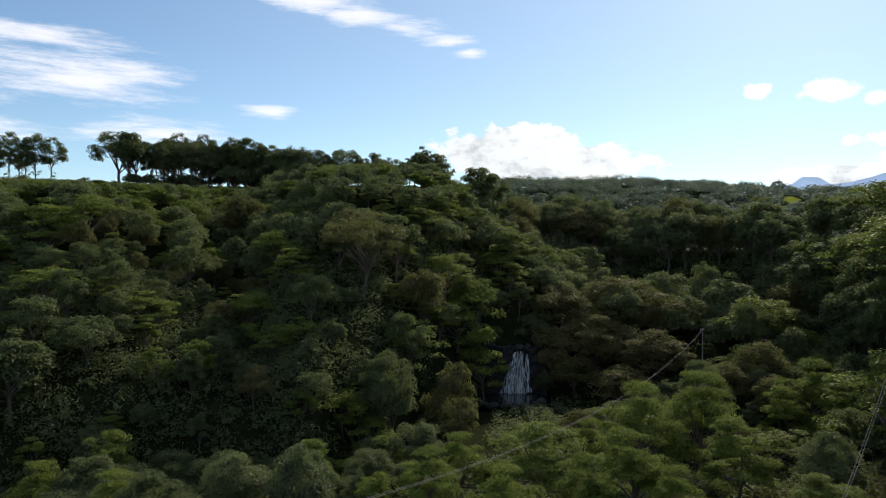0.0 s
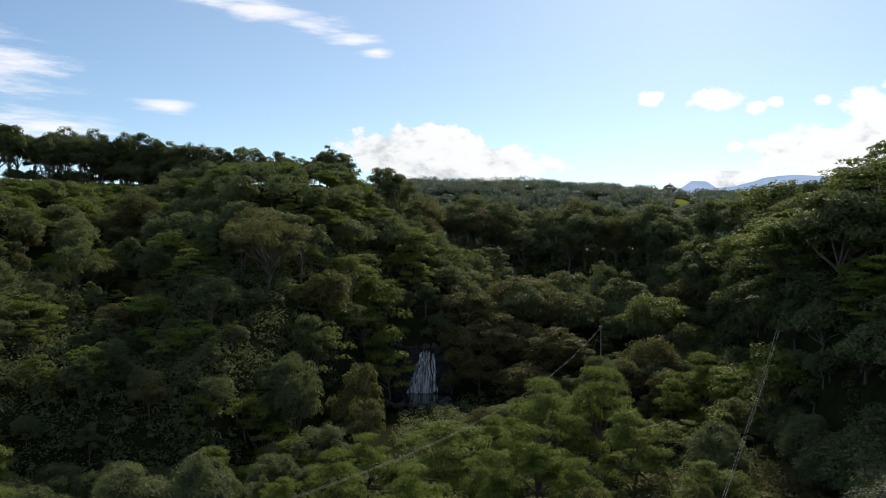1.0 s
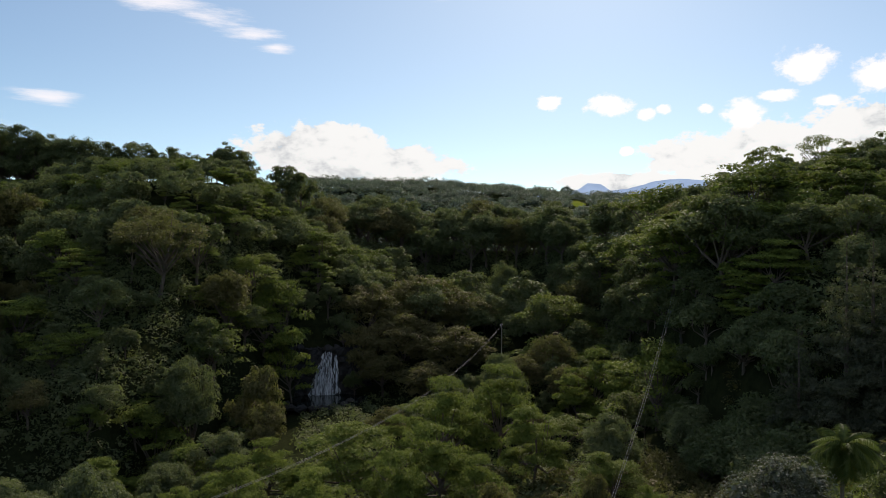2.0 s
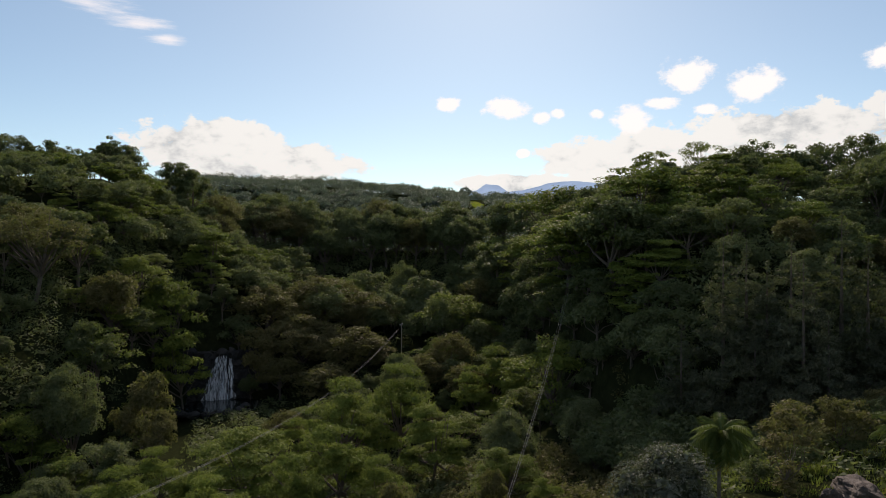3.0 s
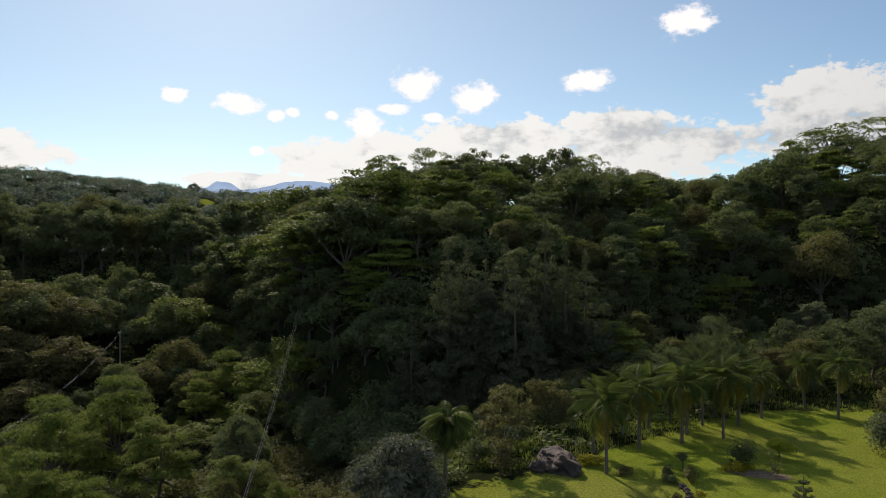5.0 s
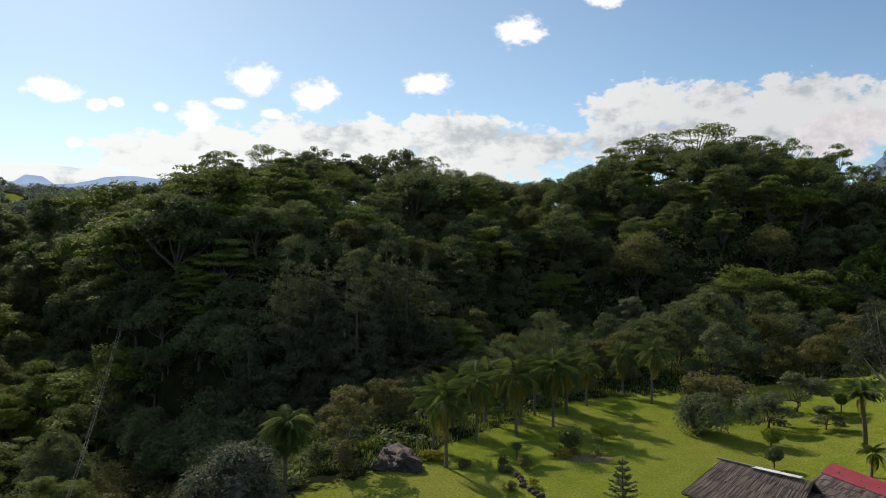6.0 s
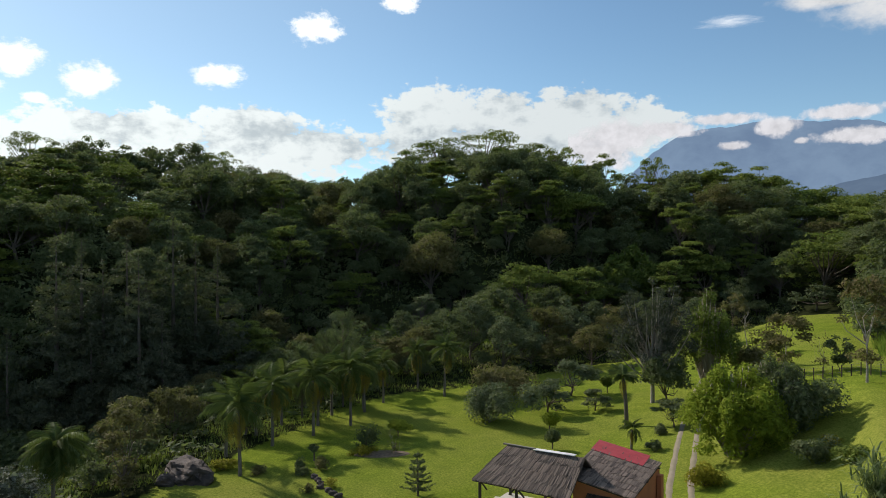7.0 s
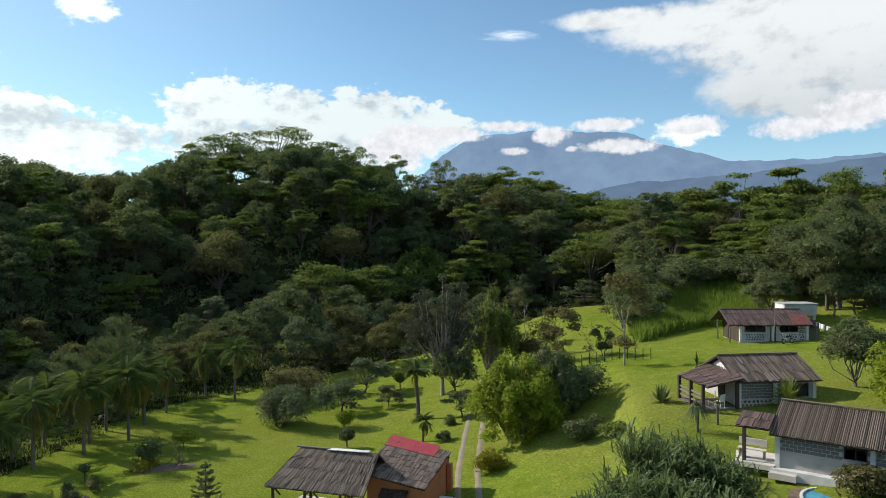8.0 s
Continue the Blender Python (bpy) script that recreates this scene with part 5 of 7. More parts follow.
def ball_tree(x, y, crown_w, crown_h, height, mat, label, seed, count=2200, leaf=0.11, name="topiary"):
    """A clipped head on a thin stem."""
    g = np.random.default_rng(seed)
    c = (0, 0, height - crown_h / 2)
    cl = [(c, (crown_w / 2 * 0.93, crown_w / 2 * 0.93, crown_h / 2 * 0.93))]
    cl += [((c[0] + g.normal(0, crown_w * 0.16), c[1] + g.normal(0, crown_w * 0.16), c[2] + g.normal(0, crown_h * 0.12)), (crown_w * 0.33, crown_w * 0.33, crown_h * 0.33)) for k in range(6)]
    ob = make_tree(name, [[((0, 0, -0.2), 0.07), ((0.02, 0.01, height * 0.5), 0.06), ((0, 0, height - crown_h * 0.5), 0.05)]],
                   [leaves(g, cl, count, leaf, up=0.25, low=-1.0)], BARK, mat, label, "topiary")
    return set_out(ob, x, y, seed * 31)


def low_shrub(x, y, w, h, mat, label, seed, count=900, leaf=0.16, name="shrub", category="shrub"):
    g = np.random.default_rng(seed)
    cl = [((g.normal(0, w * 0.2), g.normal(0, w * 0.2), h * g.uniform(0.25, 0.62)), (w * 0.27, w * 0.27, h * 0.36)) for k in range(9)]
    ob = make_tree(name, [[((0, 0, -0.2), 0.06), ((0, 0, h * 0.5), 0.03)]] + [[((0, 0, 0.05), 0.035), (c[0], 0.015)] for c in cl[:5]],
                   [leaves(g, cl, count, leaf, up=0.4, low=-0.6)], BARK, mat, label, category)
    return set_out(ob, x, y, seed * 53)


low_shrub(70.8, 15.5, 5.6, 4.7, LEAF_GREY, "round grey-green tree leafy down to the lawn", 301, 7500, 0.16, "garden_tree", "tree")
low_shrub(84.5, 17.5, 8.5, 3.8, LEAF_BROWN, "wide olive brown bush at the lawn's far edge", 302, 4200, 0.24)
ball_tree(69.6, 9.2, 1.45, 1.25, 1.75, LEAF_CLIPPED, "yellow-green clipped ball tree on the lawn", 303)
ball_tree(63.2, 8.1, 1.4, 1.2, 1.8, LEAF, "dark green clipped ball tree on the lawn", 304)
ball_tree(87.5, 4.6, 1.6, 1.4, 2.2, LEAF_LIGHT, "light green clipped ball tree on the lawn", 305)
ball_tree(63.5, 22.8, 1.9, 1.15, 1.75, LEAF_CLIPPED, "bright yellow-green clipped mushroom tree on the lawn", 306, 2600)
set_out(shade_tree(307, 5.2, 3.4, 3000, 0.2, LEAF_GREY, "small flat-topped tree with tiered grey-green branches", n=18, name="tiered_tree"), 77.1, 10.4)
set_out(shade_tree(308, 6.4, 4.6, 3600, 0.22, LEAF_GREY, "small flat-topped tree with tiered grey-green branches", n=20, name="tiered_tree"), 86.3, 8.8)
set_out(shade_tree(309, 3.3, 2.4, 3800, 0.13, LEAF, "dark clipped cloud-shaped tree on the lawn", n=22, name="tiered_tree"), 78.3, 5.4)
set_out(shade_tree(310, 3.4, 2.8, 1800, 0.18, LEAF, "small tiered dark tree beside the driveway", n=12, name="tiered_tree"), 68.6, -2.4)
palm(71.0, 1.9, 6.2, 240, 0.72, 26, 4, "tree_fern", "dark-trunked tree fern with a flat crown on the lawn", 0.17, (4, 24))
palm(62.7, 1.3, 2.7, 241, 0.45, 14, 6, "young_palm", "young palm with hanging dry fronds on the lawn", 0.09)
low_shrub(66.5, -1.1, 1.2, 1.1, LEAF, "dark round clipped shrub beside the driveway", 311, 1100, 0.1)
low_shrub(61.5, -0.7, 0.9, 1.0, LEAF, "small dark shrub beside the driveway", 312, 700, 0.1)
low_shrub(62.6, -0.2, 0.8, 0.6, LEAF_GREY, "small grey-green shrub beside the driveway", 313, 500, 0.1)
set_out(broad_tree(315, 5.0, 5.2, 3200, 0.24, LEAF, "dense dark bush under the tall grey tree", n=30, name="garden_tree"), 78.0, -1.9)


def weeping(x, y, w, h, mat, label, seed, count=7000, leaf=0.26, name="bamboo_clump", strands=90, droop=1.0):
    """Arching stems whose ends hang down, in leaf along their outer halves."""
    g = np.random.default_rng(seed)
    stems, cl = [], []
    for k in range(strands):
        a, u = g.uniform(0, 2 * math.pi), math.sqrt(g.uniform(0.02, 1))
        hh = h * (1 - 0.45 * u * u) * g.uniform(0.72, 1.0)
        tip = np.array([u * w / 2 * math.cos(a), u * w / 2 * math.sin(a), hh - droop * g.uniform(0.3, 1.5)])
        top = np.array([tip[0] * 0.72, tip[1] * 0.72, hh])
        foot = np.array([tip[0] * 0.14, tip[1] * 0.14, -0.2])
        stems.append([(tuple(foot), 0.05), (tuple(foot * 0.5 + top * 0.5 + (0, 0, hh * 0.12)), 0.04), (tuple(top), 0.025), (tuple(tip), 0.01)])
        for q in (0.35, 0.7, 1.0):
            p = top * (1 - q) + tip * q
            cl.append((tuple(p), (w * 0.055, w * 0.055, h * 0.075)))
        cl.append((tuple(foot * 0.3 + top * 0.7 + (0, 0, hh * 0.06)), (w * 0.06, w * 0.06, h * 0.07)))
    if droop <= 1.0:
        for k in range(86):
            a, u = g.uniform(0, 2 * math.pi), math.sqrt(g.uniform(0.1, 1))
            cl.append(((u * w * 0.42 * math.cos(a), u * w * 0.42 * math.sin(a), h * (0.88 - 0.38 * u * u) * g.uniform(0.04, 1.0) ** 0.72), (w * 0.1, w * 0.1, h * 0.065)))
    ob = make_tree(name, stems, [leaves(g, cl, count, leaf, up=0.3, low=-1, long=2.0)], BARK_PALE, mat, label, "bamboo" if "bamboo" in name else "tree", 4)
    return set_out(ob, x, y)


LEAF_DUSK = foliage("dusky_grey_leaves", (0.03, 0.036, 0.03), (0.06, 0.066, 0.052), (0.12, 0.125, 0.10), 0.15)
dusk = np.random.default_rng(314)
cl = dome_clumps(dusk, 8.6, 10.6, 2.0, 90, 0.72, 0.9, False, 0.45)
set_out(make_tree("twiggy_tree", limbs(dusk, cl, 4.2, 0.24, 0.3, 80, 0.45), [leaves(dusk, cl, 13000, 0.14, up=0.3, low=-1, long=1.8, inner=0.05)], BARK_PALE, LEAF_DUSK, "tall dusky grey tree with many thin twigs beside the driveway"), 80.5, -0.6)
weeping(57.6, -6.4, 8.0, 7.4, LEAF_YELLOW, "large yellow-green bamboo clump beside the driveway", 320, 26000, 0.16)
weeping(60.5, -9.5, 6.4, 6.6, LEAF, "dark green bamboo clump behind the yellow one", 321, 11000, 0.18)
weeping(88.0, -6.8, 7.5, 11.5, LEAF_LIGHT, "tall weeping light green tree behind the driveway", 322, 12000, 0.19, "weeping_tree", 80, 3.0)
bx, by = at(88.9, 158)
weeping(bx, by, 15, 14, LEAF_LIGHT, "tall plumed yellow-green bamboo grove at the forest foot", 323, 9000, 0.5, "bamboo_clump", 70, 2.5)
low_shrub(62.6, -11.9, 4.6, 4.2, LEAF, "dark dense bush on the lawn", 325, 3200, 0.2)
low_shrub(52.1, -3.8, 2.2, 1.7, LEAF_GOLD, "golden clipped hedge beside the driveway", 326, 2200, 0.12)
low_shrub(52.6, -11.0, 2.6, 1.7, LEAF, "dark green spreading shrub on the lawn", 327, 1500, 0.16)
low_shrub(50.8, -12.8, 2.2, 1.3, LEAF_LIGHT, "light green spreading shrub on the lawn", 328, 1200, 0.16)
low_shrub(55.5, -12.6, 1.4, 0.7, LEAF_GOLD, "low golden shrub on the lawn", 329, 600, 0.12)


def rosette(x, y, spread, height, count, mat, label, name, stem=0.0, seed=1, category="plant", width=0.06, droop=0.35):
    """A tuft of long pointed blades, on a stem or on the ground."""
    g = np.random.default_rng(seed)
    V, F = [], []
    for k in range(count):
        a, e = g.uniform(0, 2 * math.pi), g.uniform(0.1, 1.35)
        L = g.uniform(0.75, 1.05)
        d = np.array([math.cos(a), math.sin(a), 0])
        s = np.array([-math.sin(a), math.cos(a), 0]) * width
        pts = [np.array([0, 0, stem]) + d * spread / 2 * L * math.cos(e) * q + np.array([0, 0, (height - stem) * L * math.sin(e) * q - droop * height * q * q * math.cos(e)]) for q in (0, 0.5, 1.0)]
        b0 = len(V)
        V += [pts[0] - s * 0.6, pts[0] + s * 0.6, pts[1] + s, pts[1] - s, pts[2]]
        F += [(b0, b0 + 1, b0 + 2), (b0, b0 + 2, b0 + 3), (b0 + 3, b0 + 2, b0 + 4)]
    ob = root(name, x, y, land_z(x, y))
    mesh_object("rosette", V, F, mat, ob)
    v, f = tubes([[((0, 0, -0.2), 0.09), ((0, 0, max(stem, 0.15)), 0.07)]], 7)
    mesh_object("stem", v, f, BARK, ob, smooth=True)
    return tagged(ob, label, category)


rosette(52.9, -16.9, 2.4, 1.7, 60, LEAF, "dark spiky agave on the sloping lawn", "agave", 0, 1, width=0.09, droop=0.1)
rosette(46.2, -17.1, 2.4, 2.6, 170, LEAF_GREY, "grey-green drooping ponytail plant on a thin stem", "ponytail_plant", 1.7, 2, width=0.03, droop=0.6)
rosette(47.4, -18.9, 1.3, 2.2, 24, LEAF, "small dracaena on a thin stem", "dracaena", 1.4, 3, droop=0.2)
rosette(49.6, -24.8, 4.0, 2.6, 120, LEAF_LIGHT, "broad light green yucca beside the cabin wall", "yucca", 0.5, 4, width=0.07)
rosette(58.5, -21.6, 1.9, 3.0, 26, PALM_LEAF, "young palm with few fronds beside the cabin", "dracaena", 1.6, 5, droop=0.3)
set_out(broad_tree(330, 5.2, 5.2, 7000, 0.16, LEAF, "round green tree on the lawn behind the cabin", n=46, name="garden_tree", bare=0.08), 53.9, -32.1)
low_shrub(47.5, -31.0, 4.0, 4.4, LEAF_CLIPPED, "bright yellow-green bush on the upper lawn", 331, 3200, 0.18)
for k, (b, r) in enumerate([(63.8, 150), (61.7, 142), (66.8, 154), (62.9, 146), (57.6, 150)]):
    rosette(*at(b, r), 5.0, 6.0, 16, LEAF_LIGHT, "banana plant with broad upright pale green leaves at the forest foot", "banana_plant", 2.4, 30 + k, width=0.42, droop=0.3)
set_out(airy_tree(342, 6.5, 7.5, 3000, 0.2, LEAF_GREY, "pale grey umbrella tree at the forest foot", n=20, name="airy_tree"), *at(72.2, 126))
# thin and bare trees of the upper lawn
set_out(slender_tree(332, 5.0, 9.8, 3000, 0.2, LEAF_RED, "tall sparse tree with thin pinkish brown foliage", BARK_PALE, 0.3, 26, "bare_tree"), 70.3, -18.7)
set_out(slender_tree(333, 5.2, 6.4, 2000, 0.22, LEAF_RED, "reddish green spreading tree on the lawn", BARK_PALE, 0.35, 22, "bare_tree"), 79.6, -13.8)
set_out(slender_tree(334, 2.4, 4.2, 160, 0.16, LEAF_RED, "thin almost bare sapling on the lawn", BARK_PALE, 0.3, 12, "bare_tree"), 77.9, -16.9)
set_out(slender_tree(335, 2.8, 3.6, 1700, 0.18, LEAF, "small round dark tree by the fence", BARK, 0.35, 16, "garden_tree"), 77.9, -18.3)
set_out(slender_tree(336, 4.6, 7.0, 1100, 0.24, LEAF_BROWN, "slim tree with thin brownish crown by the far meadow", BARK, 0.4, 16, "bare_tree"), *at(96.3, 132))
set_out(slender_tree(337, 1.8, 6.5, 60, 0.2, LEAF_BROWN, "bare grey trunk by the far meadow", BARK_PALE, 0.5, 8, "bare_tree"), *at(97.2, 112))
set_out(shade_tree(338, 9, 5.0, 2600, 0.3, LEAF_GREY, "wide low grey-green tree on the far meadow", n=20, name="tiered_tree"), *at(101.8, 150))
low_shrub(*at(93.9, 112), 5.0, 4.4, LEAF_LIGHT, "light green bush at the meadow's end", 339, 2200, 0.24)
low_shrub(*at(98.8, 96), 4.0, 3.6, LEAF_RED, "reddish brown bush on the meadow", 340, 1600, 0.22)
low_shrub(*at(97.6, 90), 4.4, 3.4, LEAF_BROWN, "olive brown bush on the meadow", 341, 1600, 0.22)

# lawn corner with the boulder
boulder("boulder", 48.0, 34.8, 0.25, (2.9, 1.5, 1.05), ROCK, 5, None, "large dark grey boulder at the lawn's edge", "rock")
boulder("boulder", 45.8, 35.3, 0.2, (0.9, 0.7, 0.6), ROCK, 9, None, "grey boulder beside the large one", "rock")
low_shrub(50.1, 33.1, 2.3, 1.0, LEAF_GOLD, "golden low hedge below the palms", 350, 1500, 0.11)
low_shrub(49.8, 29.7, 1.2, 0.9, LEAF_BROWN, "small olive round shrub on the lawn", 351, 700, 0.1)
low_shrub(51.3, 26.8, 1.0, 1.25, LEAF, "dark clipped cone shrub on the lawn", 352, 900, 0.09)
low_shrub(50.6, 26.2, 1.1, 0.8, LEAF, "dark clipped ball shrub on the lawn", 353, 800, 0.09)
low_shrub(52.3, 25.6, 1.5, 1.1, LEAF_BROWN, "brownish clipped ball shrub on the lawn", 354, 900, 0.1)
ball_tree(54.2, 27.0, 0.9, 0.7, 1.5, LEAF, "small dark ball tree on the lawn", 355, 800, 0.08)
low_shrub(48.6, 22.8, 0.9, 0.8, LEAF_GOLD, "small golden shrub in a stone border", 356, 500, 0.09)
low_shrub(47.0, 24.0, 1.0, 0.9, LEAF_BROWN, "small olive shrub in a stone border", 357, 500, 0.09)
for k, (x, y) in enumerate([(49.6, 24.4), (49.0, 23.9), (48.2, 23.5), (50.2, 25.0), (47.7, 22.6), (47.2, 22.0), (46.8, 21.4)]):
    boulder("boulder", x, y, land_z(x, y) + 0.1, (0.32, 0.26, 0.22), ROCK, 20 + k, None, "small border stone on the lawn", "rock")
set_out(slender_tree(360, 3.3, 6.4, 2200, 0.17, LEAF_RED, "slim grey-brown feathery tree at the lawn corner", BARK, 0.18, 30, "feathery_tree"), 42.9, 36.7)
set_out(slender_tree(361, 5.0, 6.8, 2600, 0.19, LEAF_BROWN, "olive brown feathery tree behind the boulder", BARK_PALE, 0.2, 30, "feathery_tree"), 46.4, 39.2)
set_out(broad_tree(362, 7.4, 8.7, 20000, 0.1, LEAF_SILVER, "dense tree with glinting silver-white leaves", n=60, name="silver_tree"), *at(41.0, 50.5))


def casuarina(x, y, w, h, seed):
    """A feathery plume: rising thin branches set with fine upright needles."""
    g = np.random.default_rng(seed)
    ob = root("casuarina", x, y, land_z(x, y) - 0.1)
    paths, V, F = [[((0, 0, -0.3), 0.16), ((0.1, 0, h * 0.5), 0.1), ((0, 0, h * 0.92), 0.02)]], [], []
    for k in range(70):
        z, a = h * g.uniform(0.12, 0.86), g.uniform(0, 2 * math.pi)
        L = w * 0.5 * (1.05 - z / h) * g.uniform(0.6, 1.15) + 0.3
        d = np.array([math.cos(a), math.sin(a), g.uniform(0.7, 1.6)])
        p0 = np.array([0.0, 0.0, z])
        tip = p0 + d * L
        paths.append([(tuple(p0), 0.035), (tuple(tip), 0.008)])
        for q in range(46):
            p = p0 + (tip - p0) * g.uniform(0.2, 1.0) + g.normal(0, 0.1, 3)
            e = d * 0.5 + g.normal(0, 0.55, 3) + (0, 0, 0.35)
            e = e / np.linalg.norm(e) * g.uniform(0.4, 0.9)
            sd = np.cross(e, g.normal(size=3))
            sd = sd / np.linalg.norm(sd) * 0.022
            b0 = len(V)
            V += [p - sd, p + sd, p + e]
            F.append((b0, b0 + 1, b0 + 2))
    mesh_object("foliage", V, F, LEAF_GREY, ob)
    v, f = tubes(paths, 4)
    mesh_object("trunk", v, f, BARK, ob, smooth=True)
    return tagged(ob, "feathery grey-green casuarina with rising plumes behind the palms", "tree")


casuarina(73.5, 33.0, 6.0, 11.5, 363)
casuarina(67.5, 35.0, 4.5, 8.0, 364)
casuarina(75.5, 36.0, 4.5, 8.5, 365)
casuarina(*at(64.6, 92), 4.0, 6.5, 366)

# oval flower bed
SOIL, nt_s, bs_s = material("bare_brown_soil", 0.95)
nt_s.links.new(ramp(nt_s, noisy(nt_s, 3, 6), [(0.3, (0.085, 0.06, 0.036)), (0.7, (0.20, 0.145, 0.09))]), bs_s.inputs["Base Color"])


def bed(x, y, a, b, turn):
    bm = bmesh.new()
    bmesh.ops.create_circle(bm, cap_ends=True, segments=28, radius=1.0)
    r = bmesh.ops.extrude_face_region(bm, geom=bm.faces[:])
    for v in r["geom"]:
        if isinstance(v, bmesh.types.BMVert):
            v.co.z += 0.07
            v.co.x *= 0.9
            v.co.y *= 0.88
    for v in bm.verts:
        v.co = Vector((v.co.x * a, v.co.y * b, v.co.z))
    me = bpy.data.meshes.new("flower_bed")
    bm.to_mesh(me)
    bm.free()
    ob = link("flower_bed", me, SOIL)
    ob.matrix_basis = pose(x, y, land_z(x, y) - 0.02, 0, 0, turn)
    tagged(ob, "oval bed of bare brown soil in the lawn", "flower bed")


bed(57.6, 22.2, 2.5, 1.1, -70)
low_shrub(57.3, 23.9, 2.0, 0.9, LEAF_GOLD, "golden low hedge at the flower bed's end", 370, 1300, 0.11)
low_shrub(58.5, 24.0, 2.2, 2.4, LEAF, "green loose shrub in the flower bed", 371, 900, 0.15)
set_out(slender_tree(372, 1.8, 2.4, 120, 0.12, LEAF_BROWN, "small bare shrub in the flower bed", BARK_PALE, 0.2, 12, "bare_tree"), 58.3, 21.2)


def norfolk(x, y, height, seed):
    """A young pine with whorls of flat branches."""
    g = np.random.default_rng(seed)
    ob = root("norfolk_pine", x, y, land_z(x, y))
    v, f = tubes([[((0, 0, -0.2), 0.09), ((0, 0, height), 0.02)]], 7)
    mesh_object("trunk", v, f, BARK, ob, smooth=True)
    for t in range(6):
        z, L = 0.5 + t * (height - 0.6) / 5.6, 1.25 * (1 - t / 6.6)
        cl = []
        for k in range(6):
            a = k * math.pi / 3 + t * 0.4
            for q in range(7):
                s = (q + 1) / 7
                cl.append(((L * s * math.cos(a), L * s * math.sin(a), z + 0.22 * s * s * L), (0.12 * (1.2 - s * 0.6), 0.12 * (1.2 - s * 0.6), 0.05)))
        v, f = leaves(g, cl, 900, 0.09, up=0.6, low=-1)
        mesh_object("whorl", v, f, LEAF, ob)
    return tagged(ob, "young pine with flat whorled branches on the lawn", "tree")


norfolk(48.6, 15.95, 3.3, 9)

# near feather-leaved clumps below the hover point
PALM_GREY = foliage("grey_green_fronds", (0.045, 0.07, 0.03), (0.10, 0.14, 0.055), (0.22, 0.26, 0.13), 0.3)


def reed_clump(x, y, w, h, canes_n, seed):
    """Arching canes with long narrow blades."""
    g = np.random.default_rng(seed)
    ob = root("palm_clump", x, y, land_z(x, y) - 0.1)
    V, F, stems = [], [], []
    for k in range(canes_n):
        a, lean = g.uniform(0, 2 * math.pi), g.uniform(0.05, 1.0)
        L = h * g.uniform(0.7, 1.1)
        d = np.array([math.cos(a), math.sin(a), 0])
        p0 = d * g.uniform(0, 0.35) * w * 0.5

        def cane(t):
            return p0 + d * (w * 0.5 * lean * t ** 1.8) + np.array([0, 0, L * (t - 0.3 * lean * t * t)])
        stems.append([(tuple(cane(t)), 0.025 * (1.1 - t)) for t in (0, 0.35, 0.7, 1.0)])
        for q in range(15):
            t = g.uniform(0.25, 1.0)
            b, el, ln = g.uniform(0, 2 * math.pi), g.uniform(0.2, 1.35), g.uniform(0.8, 1.4)
            e = np.array([math.cos(b) * math.cos(el), math.sin(b) * math.cos(el), math.sin(el)])
            sd = np.array([-math.sin(b), math.cos(b), 0]) * 0.042
            r0 = cane(t)
            r1, r2 = r0 + e * ln * 0.55, r0 + e * ln - np.array([0, 0, 0.35 * ln])
            b0 = len(V)
            V += [r0 - sd * 0.6, r0 + sd * 0.6, r1 + sd, r1 - sd, r2]
            F += [(b0, b0 + 1, b0 + 2), (b0, b0 + 2, b0 + 3), (b0 + 3, b0 + 2, b0 + 4)]
    mesh_object("foliage", V, F, PALM_GREY, ob)
    v, f = tubes(stems, 4)
    mesh_object("stem", v, f, PALM_LEAF, ob, smooth=True)
    return tagged(ob, "dense clump of arching narrow-bladed palm canes near the lawn", "palm clump", "palm clumps by the cabins")


for k, (b, r, w, h) in enumerate([(102.6, 38.2, 2.6, 2.6), (104.2, 39.5, 3.0, 3.0), (106.0, 40.0, 3.2, 3.2), (107.9, 39.2, 3.2, 3.2), (109.8, 39.6, 3.2, 3.4), (111.6, 39.0, 3.0, 3.0), (113.2, 38.4, 2.6, 2.6),
                                  (103.4, 36.0, 2.8, 2.4), (105.4, 36.2, 2.8, 2.5), (107.2, 35.8, 3.0, 2.5), (109.2, 35.8, 3.0, 2.6), (111.2, 36.0, 2.8, 2.6)]):
    reed_clump(*at(b, r), w, h, 46, 400 + k)
low_shrub(*at(121.6, 41.5), 3.0, 1.7, LEAF_BROWN, "olive and rusty leafed shrub by the small pool", 380, 2400, 0.17)
set_out(broad_tree(390, 12, 13, 2600, 0.5, LEAF_HAZED, "lone dark tree beside the far green field", n=24, name="field_tree"), *at(25.4, 668))


# ---- buildings ----
def stone_material(name, mortar, dark, light, rough=0.9):
    m, nt, bsdf = material(name, rough)
    info, n = nt.nodes.new("ShaderNodeNewGeometry"), noisy(nt, 6, 5, 0.7)
    f = mathed(nt, "ADD", mathed(nt, "MULTIPLY", info.outputs["Random Per Island"], 0.6), mathed(nt, "MULTIPLY", n, 0.4))
    nt.links.new(ramp(nt, f, [(0.15, dark), (0.85, light)]), bsdf.inputs["Base Color"])
    bumped(nt, bsdf, n, 0.5, 0.02)
    return m


